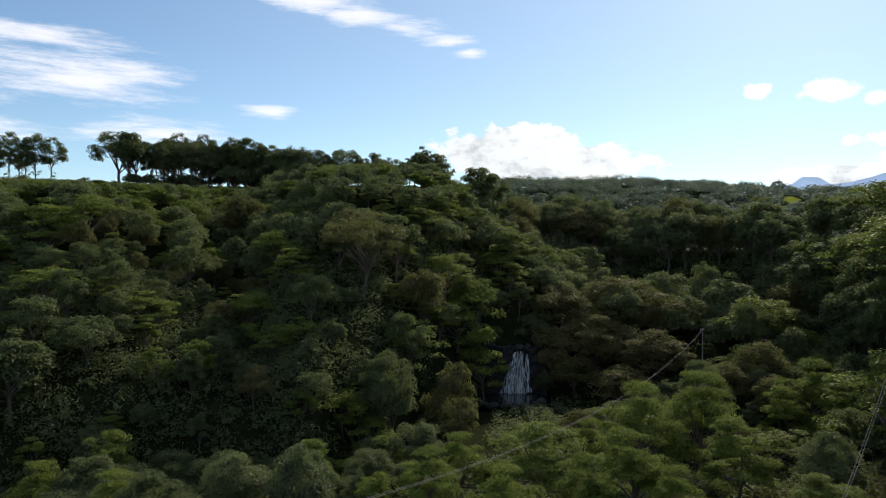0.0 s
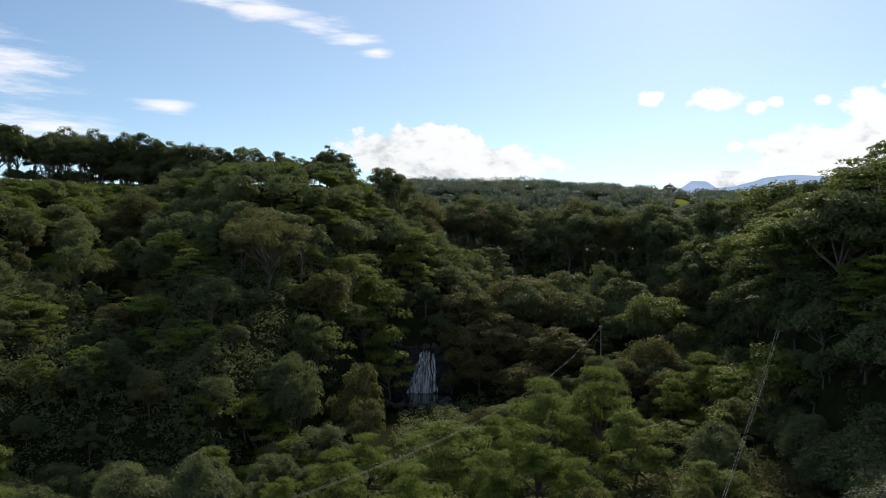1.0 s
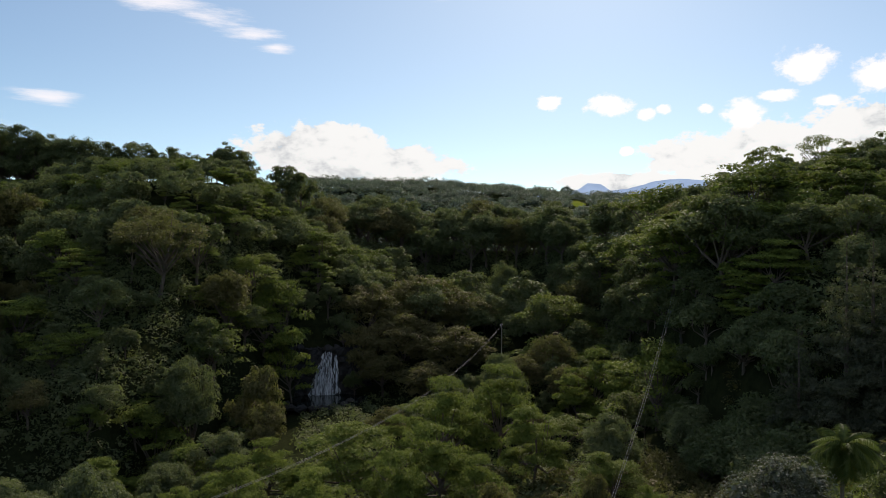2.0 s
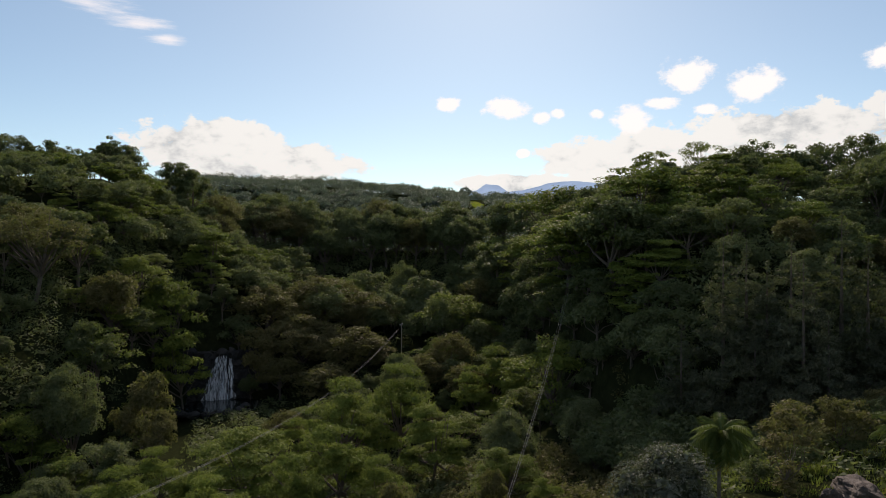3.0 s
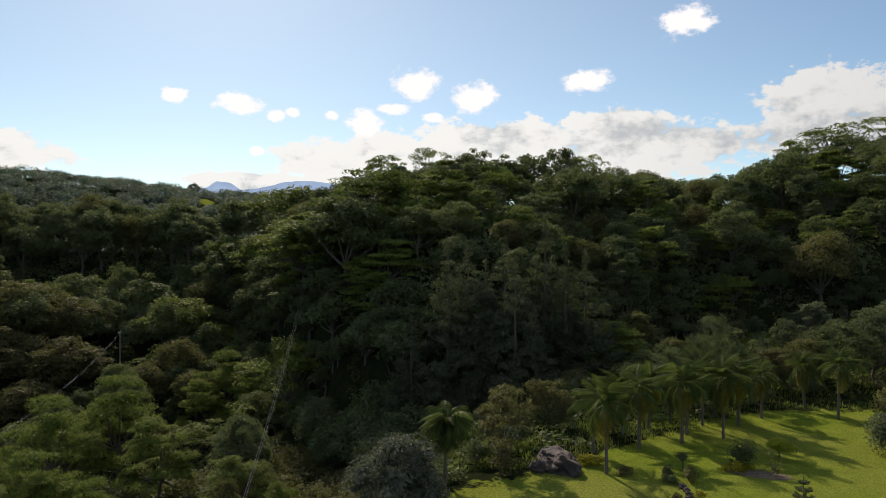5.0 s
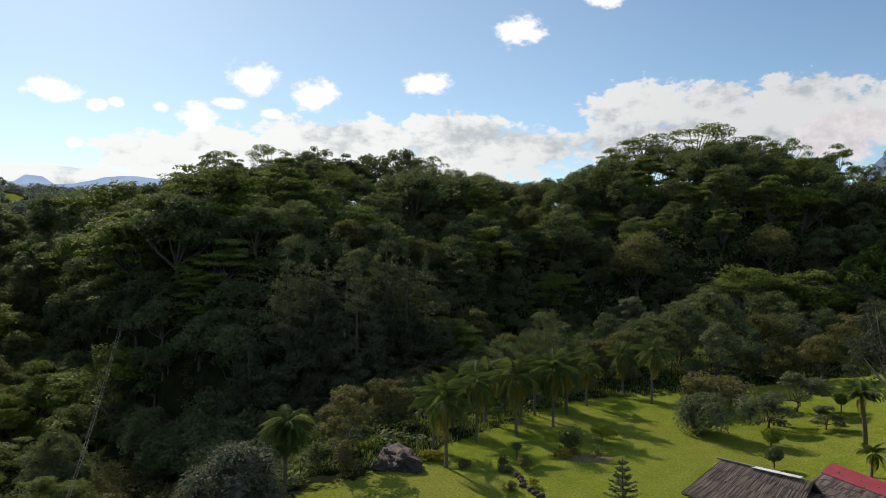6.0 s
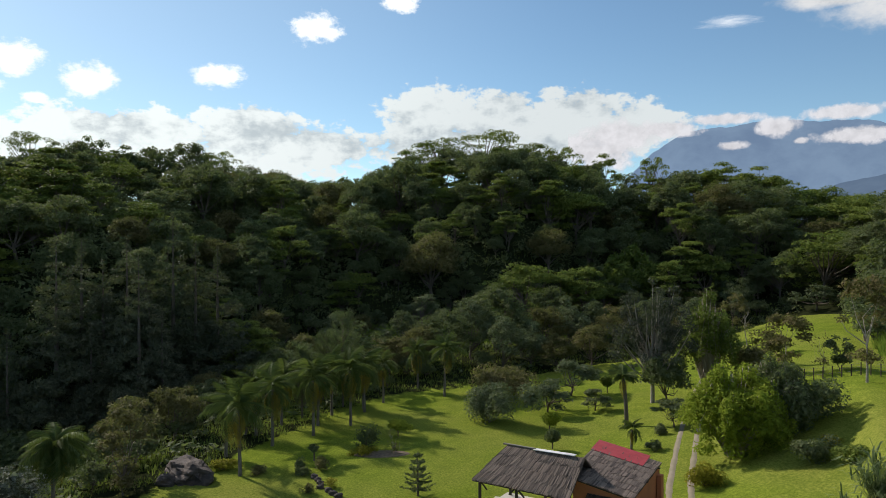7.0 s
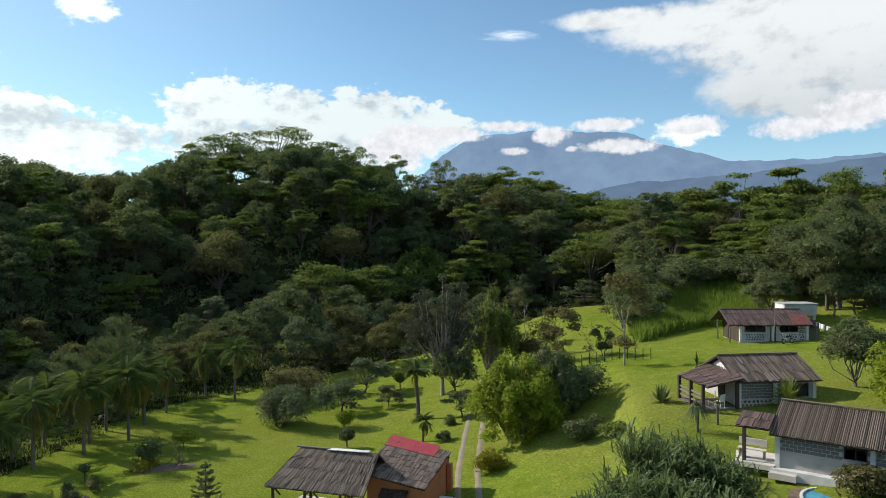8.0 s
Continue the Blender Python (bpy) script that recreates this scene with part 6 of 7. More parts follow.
def plaster_material(name, base, stain, rough=0.9):
    m, nt, bsdf = material(name, rough)
    n, big = noisy(nt, 9, 5, 0.7), noisy(nt, 0.8, 5, 0.65)
    col = mixed(nt, ramp(nt, big, [(0.45, (0, 0, 0)), (0.75, (0.7, 0.7, 0.7))]), base, stain)
    nt.links.new(mixed(nt, mathed(nt, "MULTIPLY", n, 0.25), col, stain), bsdf.inputs["Base Color"])
    bumped(nt, bsdf, n, 0.25, 0.01)
    return m


BLOCK = stone_material("grey_concrete_block", None, (0.10, 0.098, 0.094), (0.22, 0.21, 0.20))
RUBBLE = stone_material("dark_rubble_stone", None, (0.03, 0.03, 0.03), (0.12, 0.115, 0.11))
MORTAR = plaster_material("pale_mortar", (0.46, 0.44, 0.41), (0.28, 0.26, 0.23))
WHITE = plaster_material("white_painted_concrete", (0.68, 0.68, 0.66), (0.36, 0.34, 0.30))
ORANGE = plaster_material("orange_painted_plaster", (0.50, 0.175, 0.075), (0.30, 0.11, 0.06))
CONCRETE = plaster_material("grey_concrete", (0.40, 0.40, 0.39), (0.22, 0.215, 0.20))
PALE_FLOOR = plaster_material("pale_stone_floor", (0.55, 0.52, 0.47), (0.36, 0.33, 0.28))
ROOF_WOOD = wood_material("weathered_roof_planks", (0.03, 0.022, 0.017), (0.235, 0.178, 0.138), 0.85, (5, 5, 5))
ROOF_RED = wood_material("reddish_roof_planks", (0.035, 0.022, 0.019), (0.15, 0.095, 0.08), 0.85, (5, 5, 5))
RED_SHEET, nt_r, bs_r = material("red_painted_sheet", 0.5)
nt_r.links.new(ramp(nt_r, noisy(nt_r, 2.5, 5), [(0.3, (0.30, 0.022, 0.024)), (0.7, (0.42, 0.045, 0.045))]), bs_r.inputs["Base Color"])
RUST_SHEET, nt_r, bs_r = material("rusty_red_sheet", 0.7)
nt_r.links.new(ramp(nt_r, noisy(nt_r, 2.5, 6, 0.7), [(0.35, (0.09, 0.035, 0.028)), (0.65, (0.24, 0.075, 0.06))]), bs_r.inputs["Base Color"])
DARK_IN, nt_r, bs_r = material("dark_interior", 0.9)
bs_r.inputs["Base Color"].default_value = (0.02, 0.018, 0.016, 1)
GLASS, nt_r, bs_r = material("window_glass", 0.05)
bs_r.inputs["Base Color"].default_value, bs_r.inputs["Transmission Weight"].default_value = (0.9, 0.95, 0.95, 1), 1.0


def bilinear(c, s, t):
    a, b, d, e = (np.array(p, float) for p in c)
    return (a * (1 - s) + b * s) * (1 - t) + (e * (1 - s) + d * s) * t


def planked(corners, across, courses, thick, seed, lap=1.25, jitter=0.35, lift=0.03):
    """Rows of weathered planks on a roof plane. corners: eave left, eave right, ridge right, ridge left."""
    g = np.random.default_rng(seed)
    e = [np.array(p, float) for p in corners]
    nrm = np.cross(e[1] - e[0], e[3] - e[0])
    nrm /= np.linalg.norm(nrm)
    if nrm[2] < 0:
        nrm = -nrm
    V, F = [], []
    quad = [(0, 1, 2, 3), (7, 6, 5, 4), (0, 4, 5, 1), (1, 5, 6, 2), (2, 6, 7, 3), (3, 7, 4, 0)]
    for t in range(courses):
        for k in range(across):
            w = g.uniform(0.78, 1.02) / across
            s0 = min(max(k / across + g.uniform(-0.12, 0.12) / across, 0), 1)
            s1 = min(s0 + w, 1)
            t0 = max(0, t / courses + g.uniform(-jitter, jitter) * 0.5 / courses) - (0.012 * g.uniform(0, 2) if t == 0 else 0)
            t1 = min(1, (t + lap) / courses)
            sk = g.normal(0, 0.10) / across
            z0, z1 = lift + g.uniform(0.01, 0.05), lift + g.uniform(-0.005, 0.012)
            low = [bilinear(e, s0, t0) + nrm * z0, bilinear(e, s1, t0) + nrm * (z0 + g.normal(0, 0.012)), bilinear(e, min(1, max(0, s1 + sk)), t1) + nrm * z1, bilinear(e, min(1, max(0, s0 + sk)), t1) + nrm * z1]
            b0 = len(V)
            V += low + [p + nrm * thick for p in low]
            F += [tuple(b0 + q for q in f) for f in quad]
    return V, F


def canes(corners, count, rad, seed):
    """Half-round ribs running up a roof plane."""
    g = np.random.default_rng(seed)
    e = [np.array(p, float) for p in corners]
    paths = []
    for k in range(count):
        s = (k + 0.5 + g.uniform(-0.12, 0.12)) / count
        rr = rad * g.uniform(0.85, 1.15)
        over = g.uniform(-0.02, 0.015)
        paths.append([(tuple(bilinear(e, s, over) + (0, 0, rad * 0.5)), rr), (tuple(bilinear(e, s, 0.5) + (0, 0, rad * 0.6)), rr), (tuple(bilinear(e, s, 1.0) + (0, 0, rad * 0.5)), rr)])
    return tubes(paths, 6)


def deck(corners, thick):
    """A thin slab under a roof's covering."""
    e = [Vector(p) for p in corners]
    n = (e[1] - e[0]).cross(e[3] - e[0]).normalized()
    n = n if n.z > 0 else -n
    V = [tuple(p) for p in e] + [tuple(p - n * thick) for p in e]
    return V, [(0, 1, 2, 3), (7, 6, 5, 4), (0, 4, 5, 1), (1, 5, 6, 2), (2, 6, 7, 3), (3, 7, 4, 0)]


def slab(name, size, m, mat, parent, bevel=0.01, label=""):
    bm = bmesh.new()
    box(bm, size, m, bevel)
    return part(name, bm, mat, parent, label)


def block_wall(wall, length, z0, z1, m, seed):
    """Courses of concrete blocks set proud of a wall's mortar face, each an object under the wall."""
    g = random.Random(seed)
    bm = bmesh.new()
    box(bm, (0.365, 0.04, 0.165), Matrix(), 0.012)
    me = bpy.data.meshes.new("block")
    bm.to_mesh(me)
    bm.free()
    me.materials.append(BLOCK)
    rows = int((z1 - z0) / 0.2)
    for r in range(rows):
        n = int(length / 0.4)
        for k in range(n - (r % 2)):
            ob = new("block", me)
            ob.parent = wall
            ob.matrix_basis = m @ pose(0.2 + 0.4 * k + (0.2 if r % 2 else 0) + g.uniform(-0.006, 0.006), -0.012 + g.uniform(-0.004, 0.004), z0 + 0.1 + 0.2 * r)


def rubble_wall(wall, length, z0, z1, m, seed, size=0.31):
    """Irregular dark stones bedded in pale mortar, each an object under the wall."""
    g = random.Random(seed)
    shapes = []
    for q in range(5):
        bm = bmesh.new()
        bmesh.ops.create_icosphere(bm, subdivisions=1, radius=0.5)
        for v in bm.verts:
            v.co *= 1 + 0.35 * noise.noise(v.co * 2 + Vector((q * 7.3, seed, 0)))
        me = bpy.data.meshes.new("stone")
        bm.to_mesh(me)
        bm.free()
        me.materials.append(RUBBLE)
        shapes.append(me)
    rows, n = max(1, int((z1 - z0) / (size * 0.86))), int(length / size)
    for r in range(rows):
        for k in range(n):
            ob = new("stone", shapes[g.randrange(5)])
            ob.parent = wall
            s = size * g.uniform(0.72, 0.95)
            ob.matrix_basis = m @ pose(size * (k + 0.5 + (0.4 if r % 2 else 0) * 0.9 + g.uniform(-0.1, 0.1)), 0.02, z0 + size * 0.86 * (r + 0.5), 0, g.uniform(0, 360), 0) @ Matrix.Diagonal((s, 0.16, s * 0.8, 1))


def chair(x, y, z, turn, mat, label, name="garden_chair"):
    ob = root(name, x, y, z, turn)
    for sx in (-0.22, 0.22):
        for sy in (-0.22, 0.22):
            slab("leg", (0.045, 0.045, 0.45), pose(sx, sy, 0.225), mat, ob, 0.006)
    slab("seat", (0.5, 0.5, 0.05), pose(0, 0, 0.46), mat, ob, 0.01)
    slab("backrest", (0.5, 0.05, 0.5), pose(0, 0.235, 0.74, -8), mat, ob, 0.01)
    return tagged(ob, label, "chair", "chairs by the cabins")


def thatch_house():
    """Open pavilion with a plank roof, joined to an orange plastered house. Local x to the left along the front, y away."""
    ax = math.degrees(math.atan2(0.954, 0.30))
    z = 0.35
    house = root("pavilion", 44.5, 4.4, z, ax)

    def p(u, v, h):
        return (u, -v, h)
    # roof of the pavilion: hipped at its far end
    E, R = 2.35, 4.25
    planes = [((p(-0.35, -1.5, E), p(6.5, -1.5, E), p(5.15, 1.0, R), p(-0.35, 1.0, R)), 95, 4),
              ((p(6.5, 3.5, E), p(-0.35, 3.5, E), p(-0.35, 1.0, R), p(5.15, 1.0, R)), 50, 4),
              ((p(6.5, -1.5, E), p(6.5, 3.5, E), p(5.15, 1.02, R), p(5.15, 0.98, R)), 30, 5)]
    for k, (c, n, rows) in enumerate(planes):
        v, f = deck(c, 0.06)
        base = mesh_object("roof", v, f, WOOD_DARK, house)
        v, f = planked(c, n, rows, 0.03, 11 + k)
        cover = mesh_object("roof_planks", v, f, ROOF_WOOD, base)
        cover["label"] = "weathered grey-brown split planks"
    slab("ridge_cap", (2.9, 0.42, 0.05), pose(1.75, -1.0, R + 0.1, 0, 1, 0), WHITE, house, 0.01, "white sheet metal ridge cap")
    slab("ridge_pole", (2.4, 0.16, 0.1), pose(4.3, -1.0, R + 0.1), WOOD_GREY, house, 0.02)
    for u, v in [(6.1, -1.15), (3.4, -1.15), (0.8, -1.15), (6.1, 3.1), (3.4, 3.1), (0.8, 3.1)]:
        bm = bmesh.new()
        box(bm, (0.16, 0.16, E + 0.25), pose(u, -v, (E + 0.25) / 2 - 0.15), 0.015)
        post = part("post", bm, WOOD_DARK, house)
        for d in (-1, 1):
            if -0.2 < u + d * 0.5 < 6.5:
                slab("brace", (0.75, 0.09, 0.09), pose(u + d * 0.28, -v, E - 0.28, 0, d * 45, 0), WOOD_DARK, post, 0.01)
    slab("floor", (6.9, 5.0, 0.25), pose(3.1, -1.0, 0.0), PALE_FLOOR, house, 0.02)
    slab("low_wall", (2.2, 0.18, 0.9), pose(1.2, 1.15, 0.45), ORANGE, house, 0.01, "orange plastered low wall")
    for k, (u, v) in enumerate([(4.9, 0.1), (2.6, 0.6)]):
        tb = root("picnic_table", 44.5 + 0.30 * u + 0.954 * v, 4.4 + 0.954 * u - 0.30 * v, z + 0.125, ax + 8)
        slab("tabletop", (1.7, 0.8, 0.06), pose(0, 0, 0.74), PALE_FLOOR, tb, 0.01)
        for sx in (-0.7, 0.7):
            for sy in (-0.3, 0.3):
                slab("leg", (0.08, 0.08, 0.71), pose(sx, sy, 0.355), WOOD_DARK, tb, 0.006)
        tagged(tb, "pale topped table under the plank roof", "table", "tables in the pavilion")
    tagged(house, "open timber pavilion with weathered plank roof on the lawn", "pavilion")

    ob = root("orange_house", 44.5, 4.4, z, ax)
    u0, u1, v0, v1 = -3.35, 0.25, 0.55, 6.6

    def top(u, v):
        return 2.62 + (u + 3.6) / 4.2 * 0.66 + (v - 0.2) / 6.6 * 0.45
    # front wall with an opening, cut as pieces round it
    door0, door1, door_h = -2.35, -0.95, 1.98

    def wall_piece(name, a, b, mat=ORANGE, lo=-0.4, thick=0.2, hi=None, parent=ob):
        (ua, va), (ub, vb) = a, b
        d = Vector((ub - ua, vb - va)).normalized()
        n = Vector((-d.y, d.x)) * thick / 2
        V = []
        for (u, v), h in ((a, hi[0] if hi else top(*a) - 0.06), (b, hi[1] if hi else top(*b) - 0.06)):
            for sgn in (-1, 1):
                V += [p(u + n.x * sgn, v + n.y * sgn, lo), p(u + n.x * sgn, v + n.y * sgn, h)]
        F = [(0, 4, 5, 1), (6, 2, 3, 7), (2, 0, 1, 3), (4, 6, 7, 5), (1, 5, 7, 3), (2, 6, 4, 0)]
        return mesh_object(name, V, F, mat, parent)
    wall_piece("wall", (u0, v0), (door0, v0))
    wall_piece("wall", (door1, v0), (u1, v0))
    wall_piece("wall", (door0, v0), (door1, v0), lo=door_h)
    wall_piece("wall", (u0 + 0.1, v0 + 0.1), (u0 + 0.1, v1))
    wall_piece("wall", (u1 - 0.1, v0 + 0.1), (u1 - 0.1, v1))
    wall_piece("wall", (u0, v1), (u1, v1))
    slab("floor", (3.4, 5.9, 0.2), pose((u0 + u1) / 2, -(v0 + v1) / 2, 0.02), CONCRETE, ob)
    # awning over the opening
    a0 = (p(door0 - 0.2, v0 - 0.75, 1.95), p(door1 + 0.2, v0 - 0.75, 1.95), p(door1 + 0.2, v0 - 0.12, 2.3), p(door0 - 0.2, v0 - 0.12, 2.3))
    v, f = deck(a0, 0.04)
    aw = mesh_object("awning", v, f, WOOD_DARK, ob)
    v, f = planked(a0, 16, 3, 0.02, 31)
    mesh_object("awning_tiles", v, f, WOOD_DARK, aw)
    for u in (door0 - 0.1, door1 + 0.1):
        slab("bracket", (0.06, 0.6, 0.06), pose(u, -(v0 - 0.4), 1.85, 30), WOOD_DARK, aw)
    slab("door", (0.68, 0.05, 1.95), pose(door0 + 0.36, -(v0 + 0.02), 1.0), WOOD_DARK, ob, 0.01, "dark wooden door")
    # mono-pitch roof, its back strip of red sheet
    c = [p(-3.75, 0.05, 0), p(0.55, 0.05, 0), p(0.95, 6.6, 0), p(-3.52, 6.6, 0)]
    c = [(x, y, top(x, -y)) for x, y, _ in c]
    v, f = deck(c, 0.07)
    rf = mesh_object("roof", v, f, WOOD_DARK, ob)
    v, f = planked(c, 44, 8, 0.03, 17)
    mesh_object("roof_planks", v, f, ROOF_WOOD, rf)["label"] = "weathered grey-brown split planks"
    c = [p(-2.75, 5.0, 0), p(0.86, 5.0, 0), p(1.0, 7.0, 0), p(-2.65, 7.0, 0)]
    c = [(x, y, top(x, -y) + 0.1) for x, y, _ in c]
    v, f = deck(c, 0.04)
    red = mesh_object("red_roof", v, f, RED_SHEET, ob)
    red["label"] = "red painted sheet roof strip"
    for v_ in (0.9, 3.4, 6.0):
        slab("rafter", (4.3, 0.1, 0.1), pose(-1.5, -v_, top(-1.5, v_) - 0.13, 0, -9, 0), WOOD_DARK, ob)
    slab("porch_post", (0.3, 0.5, 2.6), pose(-3.55, -6.2, 1.1), ORANGE, ob)
    slab("white_box", (0.9, 0.5, 0.5), pose(-3.95, -3.9, 0.6), WHITE, ob, 0.02, "pale box against the side wall")
    tagged(ob, "small orange plastered house with sloping plank roof", "house")


thatch_house()


def gabled(name, label, ox, oy, z, u, length, depth, eave, ridge, over_l, over_r, seed, finish, roof_mat=ROOF_WOOD, ribs=False, openings=()):
    """A stone cabin. u: direction of the front wall to the right; local x along it, y away from the front."""
    turn = math.degrees(math.atan2(u[1], u[0]))
    ob = root(name, ox, oy, z, turn)
    mid, ov = depth / 2, 0.55
    drop = (ridge - eave) / mid * ov
    # walls, with openings through the front: list of (x0, x1, sill, head)
    cuts = sorted(openings)
    x = 0.0
    spans = []
    for a, b, lo, hi in cuts:
        spans.append((x, a, -0.6, eave))
        if lo > 0:
            spans.append((a, b, -0.6, lo))
        spans.append((a, b, hi, eave))
        x = b
    spans.append((x, length, -0.6, eave))
    for a, b, lo, hi in spans:
        if b - a > 0.02 and hi - lo > 0.02:
            w = slab("wall", (b - a, 0.18, hi - lo), pose((a + b) / 2, 0.09, (lo + hi) / 2), MORTAR, ob, 0.0)
            low, high = max(lo, 0.12), hi
            split = 1.0
            if b - a > 0.5:
                if finish == "stone":
                    if low < split:
                        rubble_wall(w, b - a - 0.1, low, min(high, split), pose(a + 0.05, 0.0, 0), seed)
                    if high > split:
                        block_wall(w, b - a, max(low, split), high, pose(a, 0.0, 0), seed)
                elif finish == "block":
                    if high > 0.9:
                        block_wall(w, b - a, max(low, 0.9), high, pose(a, 0.0, 0), seed)
    for a, b, lo, hi in cuts:
        nm = "window" if lo > 0.3 else "door"
        fr = slab(nm, (b - a, 0.05, 0.07), pose((a + b) / 2, 0.1, hi - 0.04), WOOD_DARK, ob)
        for xx in (a + 0.03, b - 0.03, (a + b) / 2):
            slab("frame", (0.06, 0.06, hi - max(lo, 0)), pose(xx, 0.1, (hi + max(lo, 0)) / 2), WOOD_DARK, fr)
        if lo > 0.3:
            slab("sill", (b - a + 0.1, 0.2, 0.06), pose((a + b) / 2, 0.04, lo + 0.01), CONCRETE, fr)
    for xx in (0.1, length - 0.1):
        slab("side_wall", (0.2, depth - 0.36, eave + 0.6), pose(xx, depth / 2, (eave - 0.6) / 2), MORTAR, ob, 0.0)
        V = [(xx - 0.1, 0.1, eave), (xx + 0.1, 0.1, eave), (xx + 0.1, depth - 0.1, eave), (xx - 0.1, depth - 0.1, eave), (xx - 0.1, mid, ridge - 0.1), (xx + 0.1, mid, ridge - 0.1)]
        me = bpy.data.meshes.new("gable")
        me.from_pydata(V, [], [(0, 3, 4), (1, 5, 2), (0, 4, 5, 1), (3, 2, 5, 4), (0, 1, 2, 3)])
        gb = link("gable", me, WHITE, ob)
        if finish == "stone" and xx < 1:
            rubble_wall(gb, depth * 0.62, eave + 0.1, eave + 0.55, pose(xx - 0.1, depth * 0.81, 0, 0, 0, -90), seed + 3, 0.24)
    slab("back_wall", (length, 0.18, eave + 0.6), pose(length / 2, depth - 0.09, (eave - 0.6) / 2), MORTAR, ob, 0.0)
    slab("floor", (length - 0.3, depth - 0.3, 0.1), pose(length / 2, depth / 2, 0.05), CONCRETE, ob, 0.0)
    slab("plinth", (length + 0.5, 0.55, 0.55), pose(length / 2, -0.2, -0.3), WHITE if finish == "block" else CONCRETE, ob, 0.02)
    for k, xx in enumerate((0.0, length * 0.48, length)):
        slab("pillar", (0.26, 0.26, eave + 0.4), pose(xx, -0.03, eave / 2 - 0.2), WHITE, ob, 0.015, "white painted concrete pillar")
    for k, c in enumerate((((-over_l, -ov, eave - drop), (length + over_r, -ov, eave - drop), (length + over_r, mid, ridge), (-over_l, mid, ridge)),
                           ((length + over_r, depth + ov, eave - drop), (-over_l, depth + ov, eave - drop), (-over_l, mid, ridge), (length + over_r, mid, ridge)))):
        c = [(q[0], q[1], q[2] + 0.08) for q in c]
        v, f = deck(c, 0.06)
        rf = mesh_object("roof", v, f, WOOD_DARK, ob)
        if ribs:
            v, f = canes(c, int(length * 11), 0.044, seed + k)
            mesh_object("roof_ribs", v, f, roof_mat, rf, smooth=True)["label"] = "half-round weathered roof ribs"
        else:
            v, f = planked(c, int(length * 9), 3, 0.03, seed + k, 1.3)
            mesh_object("roof_planks", v, f, roof_mat, rf)["label"] = "weathered grey-brown roof planks"
    slab("ridge_cap", (length + over_l + over_r, 0.26, 0.06), pose(length / 2 + (over_r - over_l) / 2, mid, ridge + 0.2), ROOF_WOOD, ob, 0.015)
    for xx in np.arange(0.3, length, 0.9):
        slab("rafter", (0.08, mid + ov, 0.1), pose(float(xx), (mid - ov) / 2, (eave - drop + ridge) / 2 - 0.03, math.degrees(math.atan2(ridge - eave + drop, mid + ov))), WOOD_DARK, ob, 0.0)
    return tagged(ob, label, "cabin"), turn


# middle cabin with a porch
cab, turn = gabled("stone_cabin", "stone and block cabin with weathered plank roof and porch", 50.65, -21.72, 5.85, (0.10, -0.995), 5.75, 5.1, 2.45, 3.65, 0.35, 0.35, 40, "stone",
                   openings=[(3.35, 5.4, 1.0, 2.0)])
c = [(-2.8, -0.9, 2.05), (-2.8, 3.9, 2.05), (0.05, 4.2, 2.85), (0.05, -0.75, 2.6)]
v, f = deck(c, 0.06)
rf = mesh_object("porch_roof", v, f, WOOD_DARK, cab)
v, f = planked(c, 30, 3, 0.03, 51, 1.3)
mesh_object("porch_planks", v, f, ROOF_RED, rf)["label"] = "dark reddish porch roof planks"
porch = slab("porch_deck", (2.9, 3.9, 0.14), pose(-1.5, 1.6, 0.32), WOOD_GREY, cab)
for k in range(18):
    slab("plank", (2.86, 0.19, 0.03), pose(-1.5, -0.24 + k * 0.216, 0.41), WOOD_GREY, porch, 0.004)
for x, y in [(-2.85, -0.3), (-2.85, 3.5), (-0.3, -0.35), (-2.85, 1.6)]:
    slab("porch_post", (0.22, 0.22, 3.2), pose(x, y, 0.55 if x < -1 else 0.65), WOOD_DARK, cab)
for h in (0.78, 1.12, 1.4):
    slab("rail", (0.08, 3.8, 0.12), pose(-2.85, 1.6, h), WOOD_GREY, cab)
slab("rail", (1.2, 0.08, 0.12), pose(-2.2, -0.3, 1.12), WOOD_GREY, cab)
slab("porch_door", (0.06, 1.0, 1.95), pose(-0.05, 2.4, 1.1), WOOD_DARK, cab, 0.01, "dark wooden door")
slab("step", (1.0, 0.6, 0.2), pose(-0.6, -0.9, -0.05), CONCRETE, cab)
chair(50.5, -20.3, 6.27, 120, WHITE, "white chair on the cabin porch")
chair(51.3, -20.0, 6.27, 160, WHITE, "white chair on the cabin porch")

# near cabin with the ribbed roof
near, turn = gabled("block_cabin", "grey block cabin with white base and ribbed roof", 38.9, -18.85, 5.7, (-0.63, -0.777), 9.5, 4.6, 2.0, 3.1, 0.35, 0.5, 60, "block", ribs=True,
                    openings=[(3.2, 4.3, 0.95, 1.8), (5.6, 6.5, 0.0, 1.95)])
c = [(-2.1, -0.6, 2.05), (-0.3, -0.6, 2.05), (-0.3, 0.9, 2.62), (-2.1, 0.9, 2.62)]
v, f = deck(c, 0.05)
rf = mesh_object("porch_roof", v, f, WOOD_DARK, near)
v, f = planked(c, 14, 2, 0.025, 71)
mesh_object("porch_planks", v, f, ROOF_RED, rf)
for x in (-1.75, ):
    slab("porch_post", (0.18, 0.18, 3.0), pose(x, -0.1, 0.75), WOOD_DARK, near)
slab("porch_floor", (2.2, 2.6, 0.3), pose(-1.2, 0.9, -0.1), PALE_FLOOR, near)
slab("step", (1.4, 0.5, 0.35), pose(0.4, -0.6, -0.35), PALE_FLOOR, near)
bench = root("wooden_bench", 40.2, -18.0, 5.85, turn)
